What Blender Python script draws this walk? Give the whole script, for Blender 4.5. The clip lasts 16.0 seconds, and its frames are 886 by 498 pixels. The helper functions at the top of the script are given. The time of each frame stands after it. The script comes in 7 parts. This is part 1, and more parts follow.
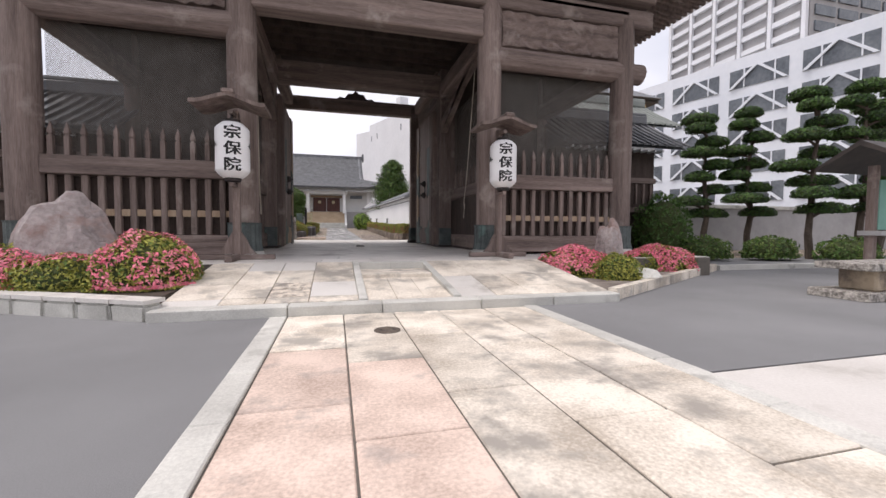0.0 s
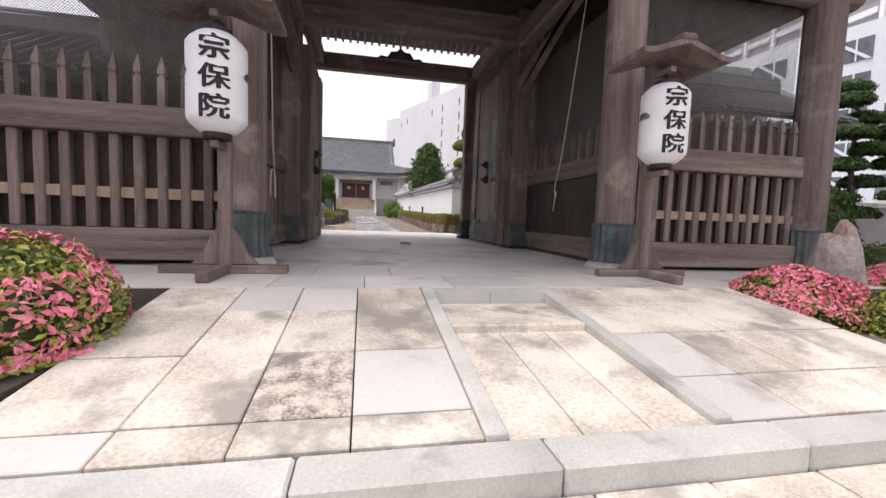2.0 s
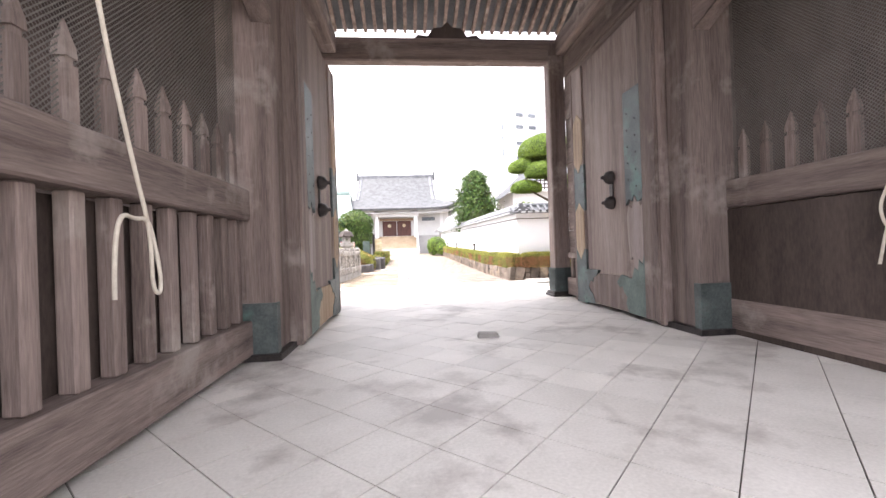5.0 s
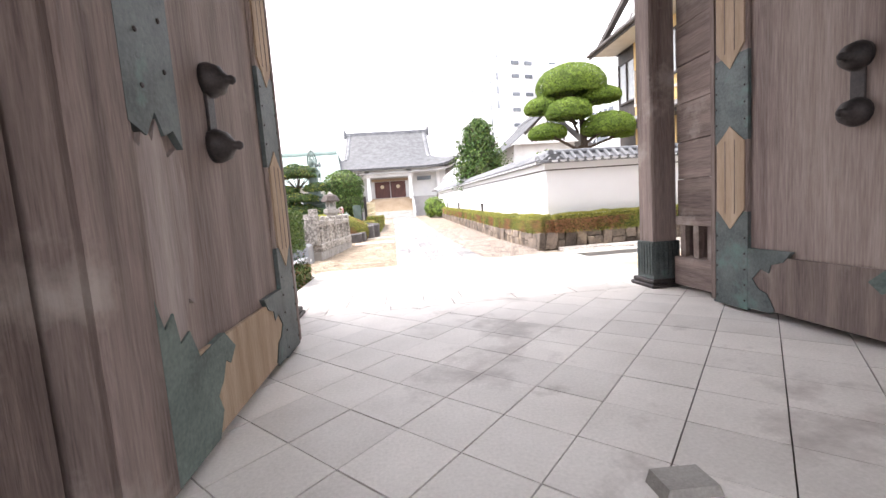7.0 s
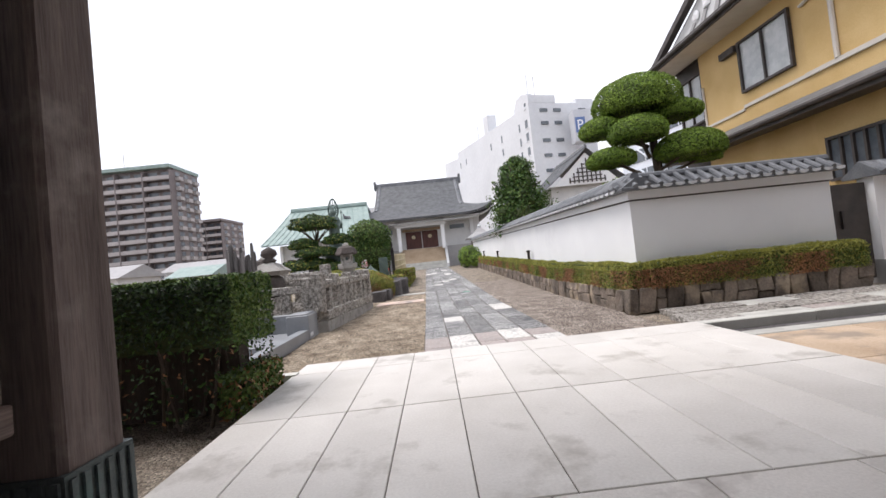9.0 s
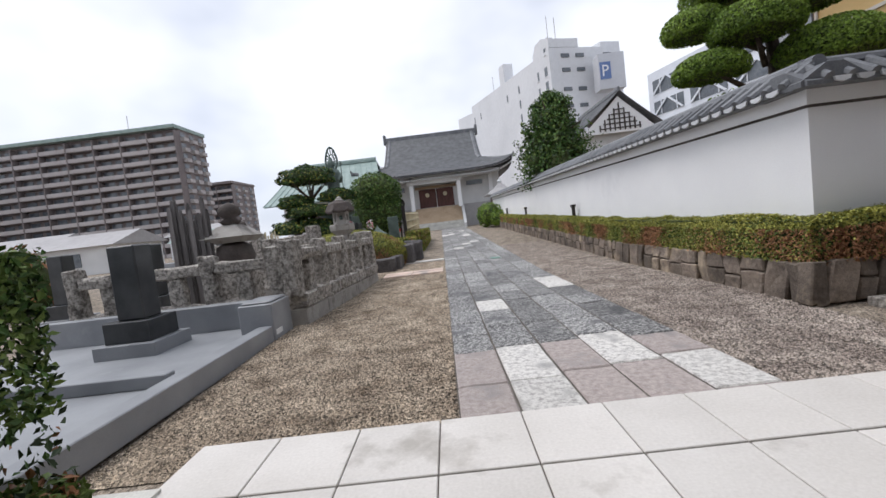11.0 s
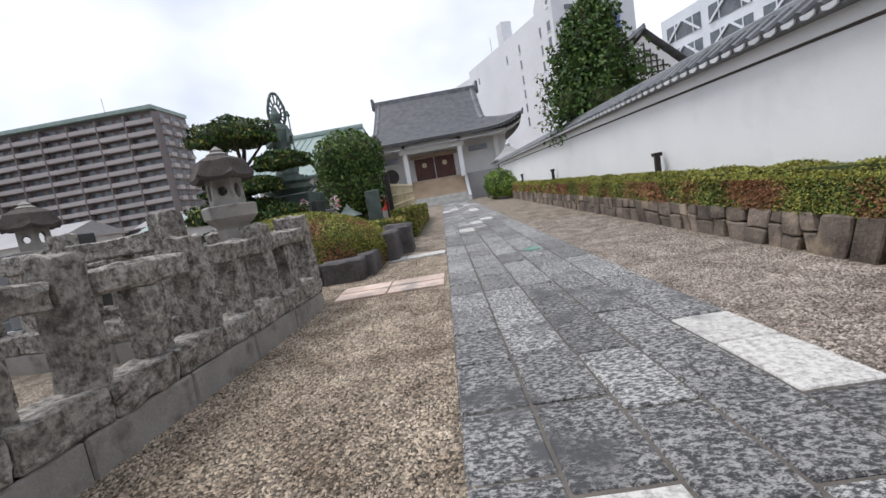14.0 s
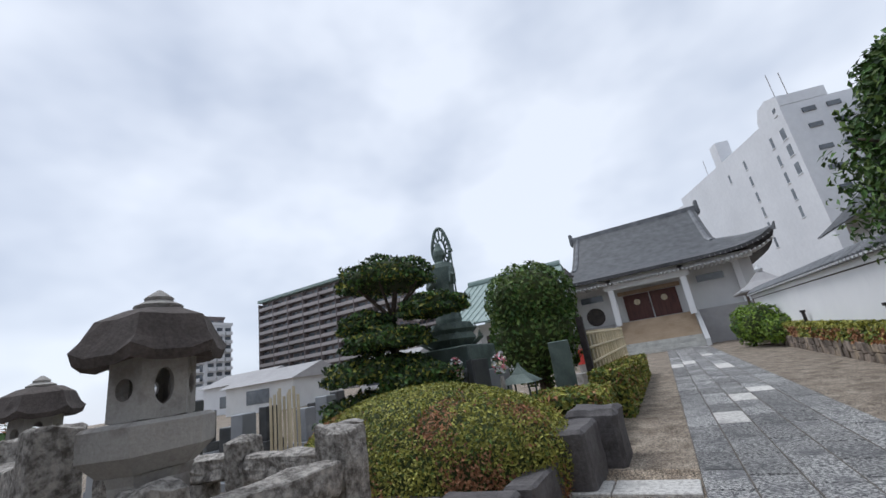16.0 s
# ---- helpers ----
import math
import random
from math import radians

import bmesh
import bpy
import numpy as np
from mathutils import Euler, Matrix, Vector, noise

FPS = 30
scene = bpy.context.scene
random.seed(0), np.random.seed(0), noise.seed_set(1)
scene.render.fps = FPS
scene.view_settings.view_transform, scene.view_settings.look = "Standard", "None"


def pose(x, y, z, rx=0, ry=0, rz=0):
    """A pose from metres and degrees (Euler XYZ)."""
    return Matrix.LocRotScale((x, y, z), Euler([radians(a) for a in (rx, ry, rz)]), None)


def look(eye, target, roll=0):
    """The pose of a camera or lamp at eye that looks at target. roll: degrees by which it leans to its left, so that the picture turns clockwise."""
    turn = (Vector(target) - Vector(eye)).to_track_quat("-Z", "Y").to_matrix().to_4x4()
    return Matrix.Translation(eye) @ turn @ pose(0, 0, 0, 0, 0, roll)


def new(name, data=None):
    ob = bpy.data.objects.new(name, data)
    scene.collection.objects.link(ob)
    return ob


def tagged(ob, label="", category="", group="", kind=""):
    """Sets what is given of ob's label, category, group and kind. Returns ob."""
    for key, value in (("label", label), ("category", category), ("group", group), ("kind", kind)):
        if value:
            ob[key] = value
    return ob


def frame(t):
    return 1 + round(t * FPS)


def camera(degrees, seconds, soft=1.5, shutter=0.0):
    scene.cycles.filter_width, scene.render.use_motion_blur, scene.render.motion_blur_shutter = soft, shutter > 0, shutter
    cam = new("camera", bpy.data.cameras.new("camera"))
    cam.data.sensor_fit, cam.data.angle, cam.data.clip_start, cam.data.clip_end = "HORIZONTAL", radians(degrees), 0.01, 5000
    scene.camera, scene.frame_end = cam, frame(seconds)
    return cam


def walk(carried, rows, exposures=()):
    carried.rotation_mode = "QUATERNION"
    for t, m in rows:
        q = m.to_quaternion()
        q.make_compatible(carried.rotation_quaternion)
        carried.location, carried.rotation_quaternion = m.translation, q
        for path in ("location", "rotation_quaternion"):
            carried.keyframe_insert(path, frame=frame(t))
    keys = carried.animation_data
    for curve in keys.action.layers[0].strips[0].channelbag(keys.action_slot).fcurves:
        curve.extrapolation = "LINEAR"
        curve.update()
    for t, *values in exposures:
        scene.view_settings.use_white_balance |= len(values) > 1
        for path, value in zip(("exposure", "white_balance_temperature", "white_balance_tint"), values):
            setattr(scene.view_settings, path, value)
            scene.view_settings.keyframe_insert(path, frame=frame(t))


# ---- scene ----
cam = camera(95.1, 16.0)
METRES, EYE, TILT, LEAN, TURN = 27.8, 0.95, 0.0, 0.0, -14.8
ROWS = [
    (0.0, 0.0, 0.0, 0.0, 0.02, -2.74, -0.34),
    (0.5, -0.0114, 0.0265, 0.0008, 3.91, -4.89, 1.14),
    (1.0, -0.0236, 0.0528, 0.002, 7.02, -1.99, -1.87),
    (1.5, -0.0307, 0.0809, 0.002, -0.39, -10.51, -0.67),
    (2.0, -0.0394, 0.1098, 0.0038, 3.65, -4.35, -2.03),
    (2.5, -0.0449, 0.139, 0.0058, 7.38, -3.2, 1.04),
    (3.0, -0.0524, 0.168, 0.0088, 8.91, -0.97, -1.05),
    (5.5, -0.09, 0.3004, 0.0215, 11.04, 0.06, 3.82),
    (6.0, -0.1013, 0.3298, 0.023, 12.52, -4.22, 6.29),
    (6.5, -0.1076, 0.3617, 0.0246, 4.48, -8.89, 9.57),
    (7.0, -0.1172, 0.3909, 0.0254, 8.75, -5.61, 4.09),
    (7.5, -0.1225, 0.4201, 0.0254, 5.46, -7.84, 8.1),
    (8.0, -0.1291, 0.4488, 0.0259, 7.45, -6.24, 5.95),
    (8.5, -0.1344, 0.478, 0.0264, 2.11, -7.36, 9.1),
    (9.0, -0.1441, 0.5098, 0.0278, 13.45, 1.74, 6.03),
    (9.5, -0.1519, 0.5407, 0.0292, 13.76, 3.55, 5.44),
    (12.0, -0.205, 0.6913, 0.0258, 16.23, -7.59, 7.7),
    (12.5, -0.2117, 0.7242, 0.0254, 12.29, -6.23, 9.86),
    (13.0, -0.2199, 0.7573, 0.0247, 14.06, -6.49, 9.18),
    (13.5, -0.2253, 0.791, 0.0243, 11.26, -8.71, 9.96),
    (14.0, -0.2349, 0.8228, 0.0248, 15.67, -7.25, 9.65),
    (14.5, -0.2411, 0.8555, 0.0261, 15.34, -5.15, 12.68),
    (15.0, -0.2543, 0.8924, 0.0364, 32.91, 10.78, 10.52),
    (15.5, -0.2655, 0.9238, 0.0389, 43.42, 17.49, 8.46),
    (16.0, -0.2749, 0.9533, 0.0384, 44.06, 16.71, 8.38),
]
EXPOSURES = [(0.0, 0.42, 6700, 17), (1.0, 0.45, 6700, 17), (2.0, 0.65, 6700, 18), (3.0, 1.0, 6700, 20), (5.5, 2.6, 6700, 16), (6.5, 2.55, 6700, 16), (7.0, 2.25, 6700, 16), (7.5, 2.0, 6650, 16), (8.0, 1.65, 6600, 16), (8.5, 1.35, 6600, 16),
             (9.0, 0.75, 6500, 14), (9.5, 0.38, 6400, 13), (12.0, 0.32, 6300, 12), (14.5, 0.36, 6250, 12), (15.2, 0.1, 6050, 11), (16.0, 0.05, 6000, 10)]
walk(cam, [(t, pose(0, 0, EYE, TILT, LEAN, TURN) @ pose(METRES * x, METRES * y, METRES * z, 90 + pitch, roll, yaw)) for t, x, y, z, yaw, pitch, roll in ROWS], EXPOSURES)

from mathutils import geometry

# ---- world and sun: a bright overcast sky ----
SUN_EL, SUN_AZ = radians(65), radians(281)
world = bpy.data.worlds.new("overcast_sky")
scene.world = world
world.use_nodes = True
wn, wl = world.node_tree.nodes, world.node_tree.links
wn.clear()
w_out, w_bg, w_sky = wn.new("ShaderNodeOutputWorld"), wn.new("ShaderNodeBackground"), wn.new("ShaderNodeTexSky")
w_sky.sky_type, w_sky.sun_disc, w_sky.sun_elevation, w_sky.sun_rotation = "NISHITA", False, SUN_EL, SUN_AZ
w_co, w_map, w_noise, w_ramp, w_mix = (wn.new("ShaderNodeTexCoord"), wn.new("ShaderNodeMapping"), wn.new("ShaderNodeTexNoise"),
                                       wn.new("ShaderNodeValToRGB"), wn.new("ShaderNodeMix"))
w_map.inputs["Scale"].default_value = (1.0, 1.0, 1.6)
w_noise.inputs["Scale"].default_value, w_noise.inputs["Detail"].default_value = 1.9, 4
w_noise.inputs["Roughness"].default_value = 0.5
w_ramp.color_ramp.elements[0].position, w_ramp.color_ramp.elements[0].color = 0.34, (4.9, 5.35, 6.2, 1)
w_ramp.color_ramp.elements[1].position, w_ramp.color_ramp.elements[1].color = 0.62, (8.7, 8.85, 9.15, 1)
w_mix.data_type, w_mix.inputs[0].default_value = "RGBA", 0.88
wl.new(w_co.outputs["Generated"], w_map.inputs[0])
wl.new(w_map.outputs[0], w_noise.inputs["Vector"])
wl.new(w_noise.outputs["Fac"], w_ramp.inputs[0])
wl.new(w_sky.outputs[0], w_mix.inputs[6])
wl.new(w_ramp.outputs[0], w_mix.inputs[7])
wl.new(w_mix.outputs[2], w_bg.inputs[0])
w_bg.inputs[1].default_value = 0.105
wl.new(w_bg.outputs[0], w_out.inputs[0])
sun = new("sun", bpy.data.lights.new("sun", "SUN"))
sun.data.energy, sun.data.angle, sun.data.color = 1.7, radians(30), (1.0, 0.97, 0.93)
sun.matrix_world = look((0, 0, 60), (0 + math.sin(SUN_AZ + math.pi), math.cos(SUN_AZ + math.pi), 60 - math.tan(SUN_EL)))


# ---- materials ----
def mat(name, a, b, scale=2.0, rough=0.8, bump=0.3, fine=30.0, stretch=(1, 1, 1), metal=0.0, vary=0.0, island=0.0, lo=0.35, hi=0.65,
        dist=0.01, c=None, c_at=0.7, c_scale=0.7, cells=0.0, spec=0.4):
    """Two colours mixed by a coarse and a fine noise, a third for patches, relief by the fine noise; vary: brightness by piece."""
    m = bpy.data.materials.new(name)
    m.use_nodes = True
    n, l = m.node_tree.nodes, m.node_tree.links
    p = n["Principled BSDF"]
    geo, mp = n.new("ShaderNodeNewGeometry"), n.new("ShaderNodeMapping")
    mp.inputs["Scale"].default_value = stretch
    l.new(geo.outputs["Position"], mp.inputs[0])
    n1, n2, r, mx = n.new("ShaderNodeTexNoise"), n.new("ShaderNodeTexNoise"), n.new("ShaderNodeValToRGB"), n.new("ShaderNodeMath")
    n1.inputs["Scale"].default_value, n1.inputs["Detail"].default_value = scale, 4
    n2.inputs["Scale"].default_value, n2.inputs["Detail"].default_value = fine, 5
    n2.inputs["Roughness"].default_value = 0.65
    for k in (n1, n2):
        l.new(mp.outputs[0], k.inputs["Vector"])
    mx.operation = "MULTIPLY_ADD"
    mx.inputs[1].default_value = 0.55
    hf = n.new("ShaderNodeMath")
    hf.operation = "MULTIPLY"
    hf.inputs[1].default_value = 0.45
    l.new(n2.outputs["Fac"], hf.inputs[0])
    l.new(n1.outputs["Fac"], mx.inputs[0])
    l.new(hf.outputs[0], mx.inputs[2])
    r.color_ramp.elements[0].position, r.color_ramp.elements[0].color = lo, (*a, 1)
    r.color_ramp.elements[1].position, r.color_ramp.elements[1].color = hi, (*b, 1)
    l.new(mx.outputs[0], r.inputs[0])
    col = r.outputs[0]
    height = n2.outputs["Fac"]
    if cells:
        vo = n.new("ShaderNodeTexVoronoi")
        vo.inputs["Scale"].default_value = cells
        l.new(geo.outputs["Position"], vo.inputs["Vector"])
        hs = n.new("ShaderNodeMix")
        hs.data_type, hs.blend_type, hs.inputs[0].default_value = "RGBA", "OVERLAY", 0.75
        l.new(col, hs.inputs[6])
        bw = n.new("ShaderNodeRGBToBW")
        l.new(vo.outputs["Color"], bw.inputs[0])
        l.new(bw.outputs[0], hs.inputs[7])
        col = hs.outputs[2]
        inv = n.new("ShaderNodeMath")
        inv.operation, inv.inputs[0].default_value = "SUBTRACT", 1.0
        l.new(vo.outputs["Distance"], inv.inputs[1])
        height = inv.outputs[0]
    if c:
        n3, r3, m3 = n.new("ShaderNodeTexNoise"), n.new("ShaderNodeValToRGB"), n.new("ShaderNodeMix")
        n3.inputs["Scale"].default_value, n3.inputs["Detail"].default_value = c_scale, 7
        n3.inputs["Roughness"].default_value = 0.62
        l.new(geo.outputs["Position"], n3.inputs["Vector"])
        r3.color_ramp.elements[0].position, r3.color_ramp.elements[1].position = c_at - 0.06, c_at + 0.06
        l.new(n3.outputs["Fac"], r3.inputs[0])
        m3.data_type = "RGBA"
        l.new(r3.outputs[0], m3.inputs[0])
        l.new(col, m3.inputs[6])
        m3.inputs[7].default_value = (*c, 1)
        col = m3.outputs[2]
    for amount, source in ((vary, "object"), (island, "island")):
        if amount:
            src = n.new("ShaderNodeObjectInfo").outputs["Random"] if source == "object" else geo.outputs["Random Per Island"]
            mr, hv = n.new("ShaderNodeMapRange"), n.new("ShaderNodeHueSaturation")
            mr.inputs[3].default_value, mr.inputs[4].default_value = 1 - amount, 1 + amount
            l.new(src, mr.inputs[0])
            l.new(mr.outputs[0], hv.inputs["Value"])
            l.new(col, hv.inputs["Color"])
            col = hv.outputs[0]
    l.new(col, p.inputs["Base Color"])
    p.inputs["Roughness"].default_value, p.inputs["Metallic"].default_value = rough, metal
    p.inputs["Specular IOR Level"].default_value = spec
    if bump:
        b_ = n.new("ShaderNodeBump")
        b_.inputs["Strength"].default_value, b_.inputs["Distance"].default_value = bump, dist
        l.new(height, b_.inputs["Height"])
        l.new(b_.outputs[0], p.inputs["Normal"])
    return m


WOOD = mat("weathered_wood_upright", (0.092, 0.066, 0.058), (0.285, 0.220, 0.194), 1.2, 0.85, 0.5, 14, (6, 6, 0.35), c=(0.33, 0.28, 0.25), c_at=0.63, c_scale=1.3, vary=0.18)
WOOD_X = mat("weathered_wood_along", (0.092, 0.066, 0.058), (0.285, 0.220, 0.194), 1.2, 0.85, 0.5, 14, (0.35, 6, 6), c=(0.33, 0.28, 0.25), c_at=0.64, c_scale=1.3, vary=0.18)
WOOD_Y = mat("weathered_wood_across", (0.092, 0.066, 0.058), (0.285, 0.220, 0.194), 1.2, 0.85, 0.5, 14, (6, 0.35, 6), c=(0.33, 0.28, 0.25), c_at=0.64, c_scale=1.3, vary=0.18)
WOOD_DOOR = mat("door_board_wood", (0.13, 0.09, 0.08), (0.33, 0.265, 0.235), 0.9, 0.8, 0.4, 12, (5, 5, 0.3), c=(0.30, 0.25, 0.22), c_at=0.64, c_scale=1.0, vary=0.1)
WOOD_PALE = mat("worn_bare_wood", (0.28, 0.19, 0.12), (0.46, 0.35, 0.25), 1.5, 0.8, 0.4, 16, (6, 6, 0.4))
WOOD_GREY = mat("pale_weathered_wood", (0.20, 0.155, 0.14), (0.42, 0.355, 0.33), 1.2, 0.85, 0.5, 14, (7, 7, 0.35))
SLAT = mat("grey_weathered_slat", (0.075, 0.068, 0.066), (0.21, 0.195, 0.19), 1.5, 0.85, 0.4, 16, (6, 6, 0.4), vary=0.3)
# Dark side-building wood; inside the gate, shade is put into this colour.
WOOD_DARK = mat("dark_and_shaded_wood", (0.035, 0.024, 0.020), (0.09, 0.065, 0.055), 1.2, 0.85, 0.4, 14, (3, 3, 0.8))
BRONZE = mat("aged_bronze", (0.05, 0.062, 0.06), (0.13, 0.15, 0.147), 3, 0.6, 0.3, 40, metal=0.3, c=(0.11, 0.18, 0.165), c_at=0.62, c_scale=2.2)
VERDI = mat("verdigris_bronze", (0.075, 0.10, 0.092), (0.18, 0.23, 0.205), 3, 0.65, 0.3, 40, metal=0.2)
IRON = mat("black_iron", (0.025, 0.022, 0.022), (0.07, 0.058, 0.055), 8, 0.55, 0.3, 60, metal=0.5)
ASPHALT = mat("worn_asphalt", (0.17, 0.17, 0.172), (0.25, 0.25, 0.252), 0.5, 0.9, 0.6, 160, c=(0.26, 0.26, 0.26), c_at=0.68, c_scale=0.35, dist=0.006)
SLAB = mat("pale_granite_slab", (0.45, 0.39, 0.32), (0.80, 0.73, 0.63), 2.2, 0.8, 0.6, 48, lo=0.38, hi=0.58, c=(0.36, 0.33, 0.29), c_at=0.57, c_scale=1.9, vary=0.10, dist=0.006)
SLAB_PIT = mat("pitted_granite_slab", (0.24, 0.205, 0.17), (0.74, 0.66, 0.56), 9, 0.85, 1.0, 60, lo=0.40, hi=0.55, c=(0.28, 0.25, 0.22), c_at=0.56, c_scale=3.0, vary=0.10, dist=0.012)
SLAB_PINK = mat("pinkish_granite_slab", (0.46, 0.35, 0.29), (0.76, 0.61, 0.52), 2.2, 0.8, 0.6, 48, lo=0.38, hi=0.58, c=(0.36, 0.31, 0.28), c_at=0.6, c_scale=1.7, vary=0.08, dist=0.006)
KERB = mat("grey_kerb_granite", (0.42, 0.41, 0.38), (0.66, 0.65, 0.60), 2, 0.8, 0.35, 60, c=(0.36, 0.35, 0.32), c_at=0.62, c_scale=2.5, vary=0.1)
JOINT = mat("dark_joint_mortar", (0.09, 0.08, 0.07), (0.17, 0.15, 0.13), 4, 0.95, 0.3, 60)
TILE_FLOOR = mat("honed_floor_tile", (0.54, 0.505, 0.465), (0.74, 0.70, 0.655), 1.3, 0.55, 0.12, 50, c=(0.40, 0.36, 0.33), c_at=0.60, c_scale=1.1, vary=0.08)
TILE_LIGHT = mat("pale_honed_slab", (0.56, 0.53, 0.49), (0.72, 0.69, 0.65), 1.2, 0.6, 0.12, 50, c=(0.44, 0.41, 0.37), c_at=0.62, c_scale=1.4, vary=0.06)
PATH = mat("rough_path_stone", (0.075, 0.075, 0.077), (0.56, 0.55, 0.53), 38, 0.62, 1.0, 110, (0.75, 1.2, 1), lo=0.46, hi=0.58, c=(0.115, 0.115, 0.12), c_at=0.6, c_scale=1.6, vary=0.32, dist=0.015)
PATH_PALE = mat("pale_path_stone", (0.36, 0.34, 0.32), (0.72, 0.70, 0.66), 20, 0.65, 1.0, 60, lo=0.38, hi=0.55, c=(0.33, 0.32, 0.31), c_at=0.62, c_scale=2.5, vary=0.1, dist=0.012)
PATH_PINK = mat("pinkish_path_stone", (0.28, 0.235, 0.22), (0.50, 0.44, 0.41), 20, 0.65, 0.9, 60, c=(0.28, 0.26, 0.25), c_at=0.62, c_scale=2.5, vary=0.08, dist=0.012)
GRAVEL = mat("brown_gravel", (0.13, 0.10, 0.075), (0.40, 0.34, 0.27), 3, 0.9, 1.0, 40, cells=48, dist=0.02)
PEBBLE = mat("gravel_pebbles", (0.17, 0.128, 0.09), (0.50, 0.42, 0.325), 3, 0.85, 0.1, 60, island=0.85)
PEBBLE_GREY = mat("grey_gravel_pebbles", (0.17, 0.135, 0.115), (0.42, 0.365, 0.315), 3, 0.85, 0.1, 60, island=0.75)
FENCE_STONE = mat("lichen_fence_stone", (0.15, 0.135, 0.12), (0.58, 0.54, 0.49), 14, 0.92, 1.0, 34, lo=0.40, hi=0.60, c=(0.10, 0.09, 0.08), c_at=0.63, c_scale=5.0, vary=0.14, dist=0.04)
LANTERN_STONE = mat("smooth_lantern_stone", (0.27, 0.255, 0.235), (0.42, 0.40, 0.37), 3, 0.9, 0.4, 60, c=(0.19, 0.17, 0.155), c_at=0.6, c_scale=2.5)
LANTERN_CAP = mat("dark_lantern_cap_stone", (0.045, 0.037, 0.033), (0.13, 0.108, 0.098), 3, 0.9, 0.6, 45, c=(0.2, 0.175, 0.16), c_at=0.70, c_scale=3.5)
ROCK = mat("pinkish_boulder", (0.22, 0.185, 0.18), (0.52, 0.45, 0.43), 2.2, 0.9, 1.0, 14, c=(0.33, 0.24, 0.215), c_at=0.56, c_scale=2.5, dist=0.03)
DARK_ROCK = mat("dark_planter_stone", (0.055, 0.05, 0.05), (0.14, 0.13, 0.13), 2.2, 0.75, 0.8, 18, vary=0.12, dist=0.02)
RET_STONE = mat("retaining_wall_stone", (0.085, 0.068, 0.056), (0.26, 0.21, 0.168), 2.5, 0.9, 0.9, 22, c=(0.40, 0.32, 0.23), c_at=0.60, c_scale=1.3, vary=0.38, dist=0.02)
GRANITE_GREY = mat("polished_grave_granite", (0.22, 0.23, 0.245), (0.32, 0.33, 0.345), 2, 0.45, 0.08, 150, c=(0.38, 0.39, 0.40), c_at=0.65, c_scale=1.2, vary=0.06)
GRANITE_DARK = mat("dark_grave_granite", (0.03, 0.032, 0.035), (0.085, 0.088, 0.09), 3, 0.3, 0.05, 150, vary=0.3)
PLASTER = mat("white_lime_plaster", (0.76, 0.76, 0.77), (0.84, 0.84, 0.84), 0.7, 0.9, 0.1, 60, c=(0.73, 0.73, 0.74), c_at=0.66, c_scale=0.6)
PLASTER_DIM = mat("aged_white_plaster", (0.56, 0.56, 0.56), (0.70, 0.70, 0.69), 0.7, 0.9, 0.1, 40)
# Hall roof rows: the light on the rolls is put into this paler grey.
ROOF_ROW = mat("lit_grey_tile_row", (0.33, 0.335, 0.345), (0.52, 0.525, 0.535), 1.8, 0.5, 0.2, 30, island=0.2)
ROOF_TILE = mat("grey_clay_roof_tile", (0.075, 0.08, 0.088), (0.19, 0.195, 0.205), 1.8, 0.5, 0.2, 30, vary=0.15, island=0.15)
# Hall roof valleys: the shade between rows is put into this darker grey.
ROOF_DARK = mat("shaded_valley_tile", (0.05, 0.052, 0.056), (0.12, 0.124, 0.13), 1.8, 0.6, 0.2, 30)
TILE_END = mat("pale_tile_end", (0.48, 0.49, 0.50), (0.66, 0.67, 0.68), 3, 0.5, 0.1, 40, vary=0.1)
COPPER = mat("green_copper_roof", (0.20, 0.275, 0.255), (0.31, 0.385, 0.36), 1.2, 0.6, 0.1, 20)
TAN_SLAB = mat("tan_stone_slab", (0.46, 0.33, 0.22), (0.66, 0.52, 0.39), 2, 0.8, 0.4, 40, c=(0.36, 0.29, 0.23), c_at=0.6, c_scale=1.6, vary=0.12)
COPPER_GREY = mat("grey_green_roof_tile", (0.19, 0.21, 0.195), (0.30, 0.32, 0.30), 1.2, 0.6, 0.2, 20)
YELLOW = mat("ochre_house_plaster", (0.56, 0.37, 0.15), (0.70, 0.50, 0.24), 0.9, 0.9, 0.15, 40)
TRIM_PALE = mat("cream_trim", (0.55, 0.50, 0.44), (0.66, 0.61, 0.55), 2, 0.6, 0.1, 30)
DARK_TRIM = mat("dark_brown_trim", (0.04, 0.034, 0.032), (0.085, 0.07, 0.062), 3, 0.6, 0.1, 40)
PAPER = mat("white_lantern_paper", (0.80, 0.79, 0.79), (0.88, 0.87, 0.87), 5, 0.75, 0.1, 60)
INK = mat("black_ink", (0.012, 0.012, 0.013), (0.03, 0.03, 0.03), 10, 0.7, 0)
WHITE_BLDG = mat("pale_concrete_facade", (0.60, 0.61, 0.63), (0.71, 0.72, 0.74), 0.08, 0.8, 0, 1)
GREY_WHITE = mat("light_grey_panel", (0.50, 0.51, 0.54), (0.58, 0.59, 0.62), 0.1, 0.7, 0, 1)
BLUE_BLDG = mat("white_tile_facade", (0.63, 0.67, 0.73), (0.74, 0.77, 0.82), 0.08, 0.7, 0, 1)
BALCONY = mat("grey_balcony_front", (0.36, 0.335, 0.33), (0.46, 0.43, 0.425), 0.1, 0.8, 0, 2)
BROWN_BLDG = mat("brown_tile_facade", (0.15, 0.128, 0.128), (0.22, 0.192, 0.19), 0.1, 0.8, 0, 2)
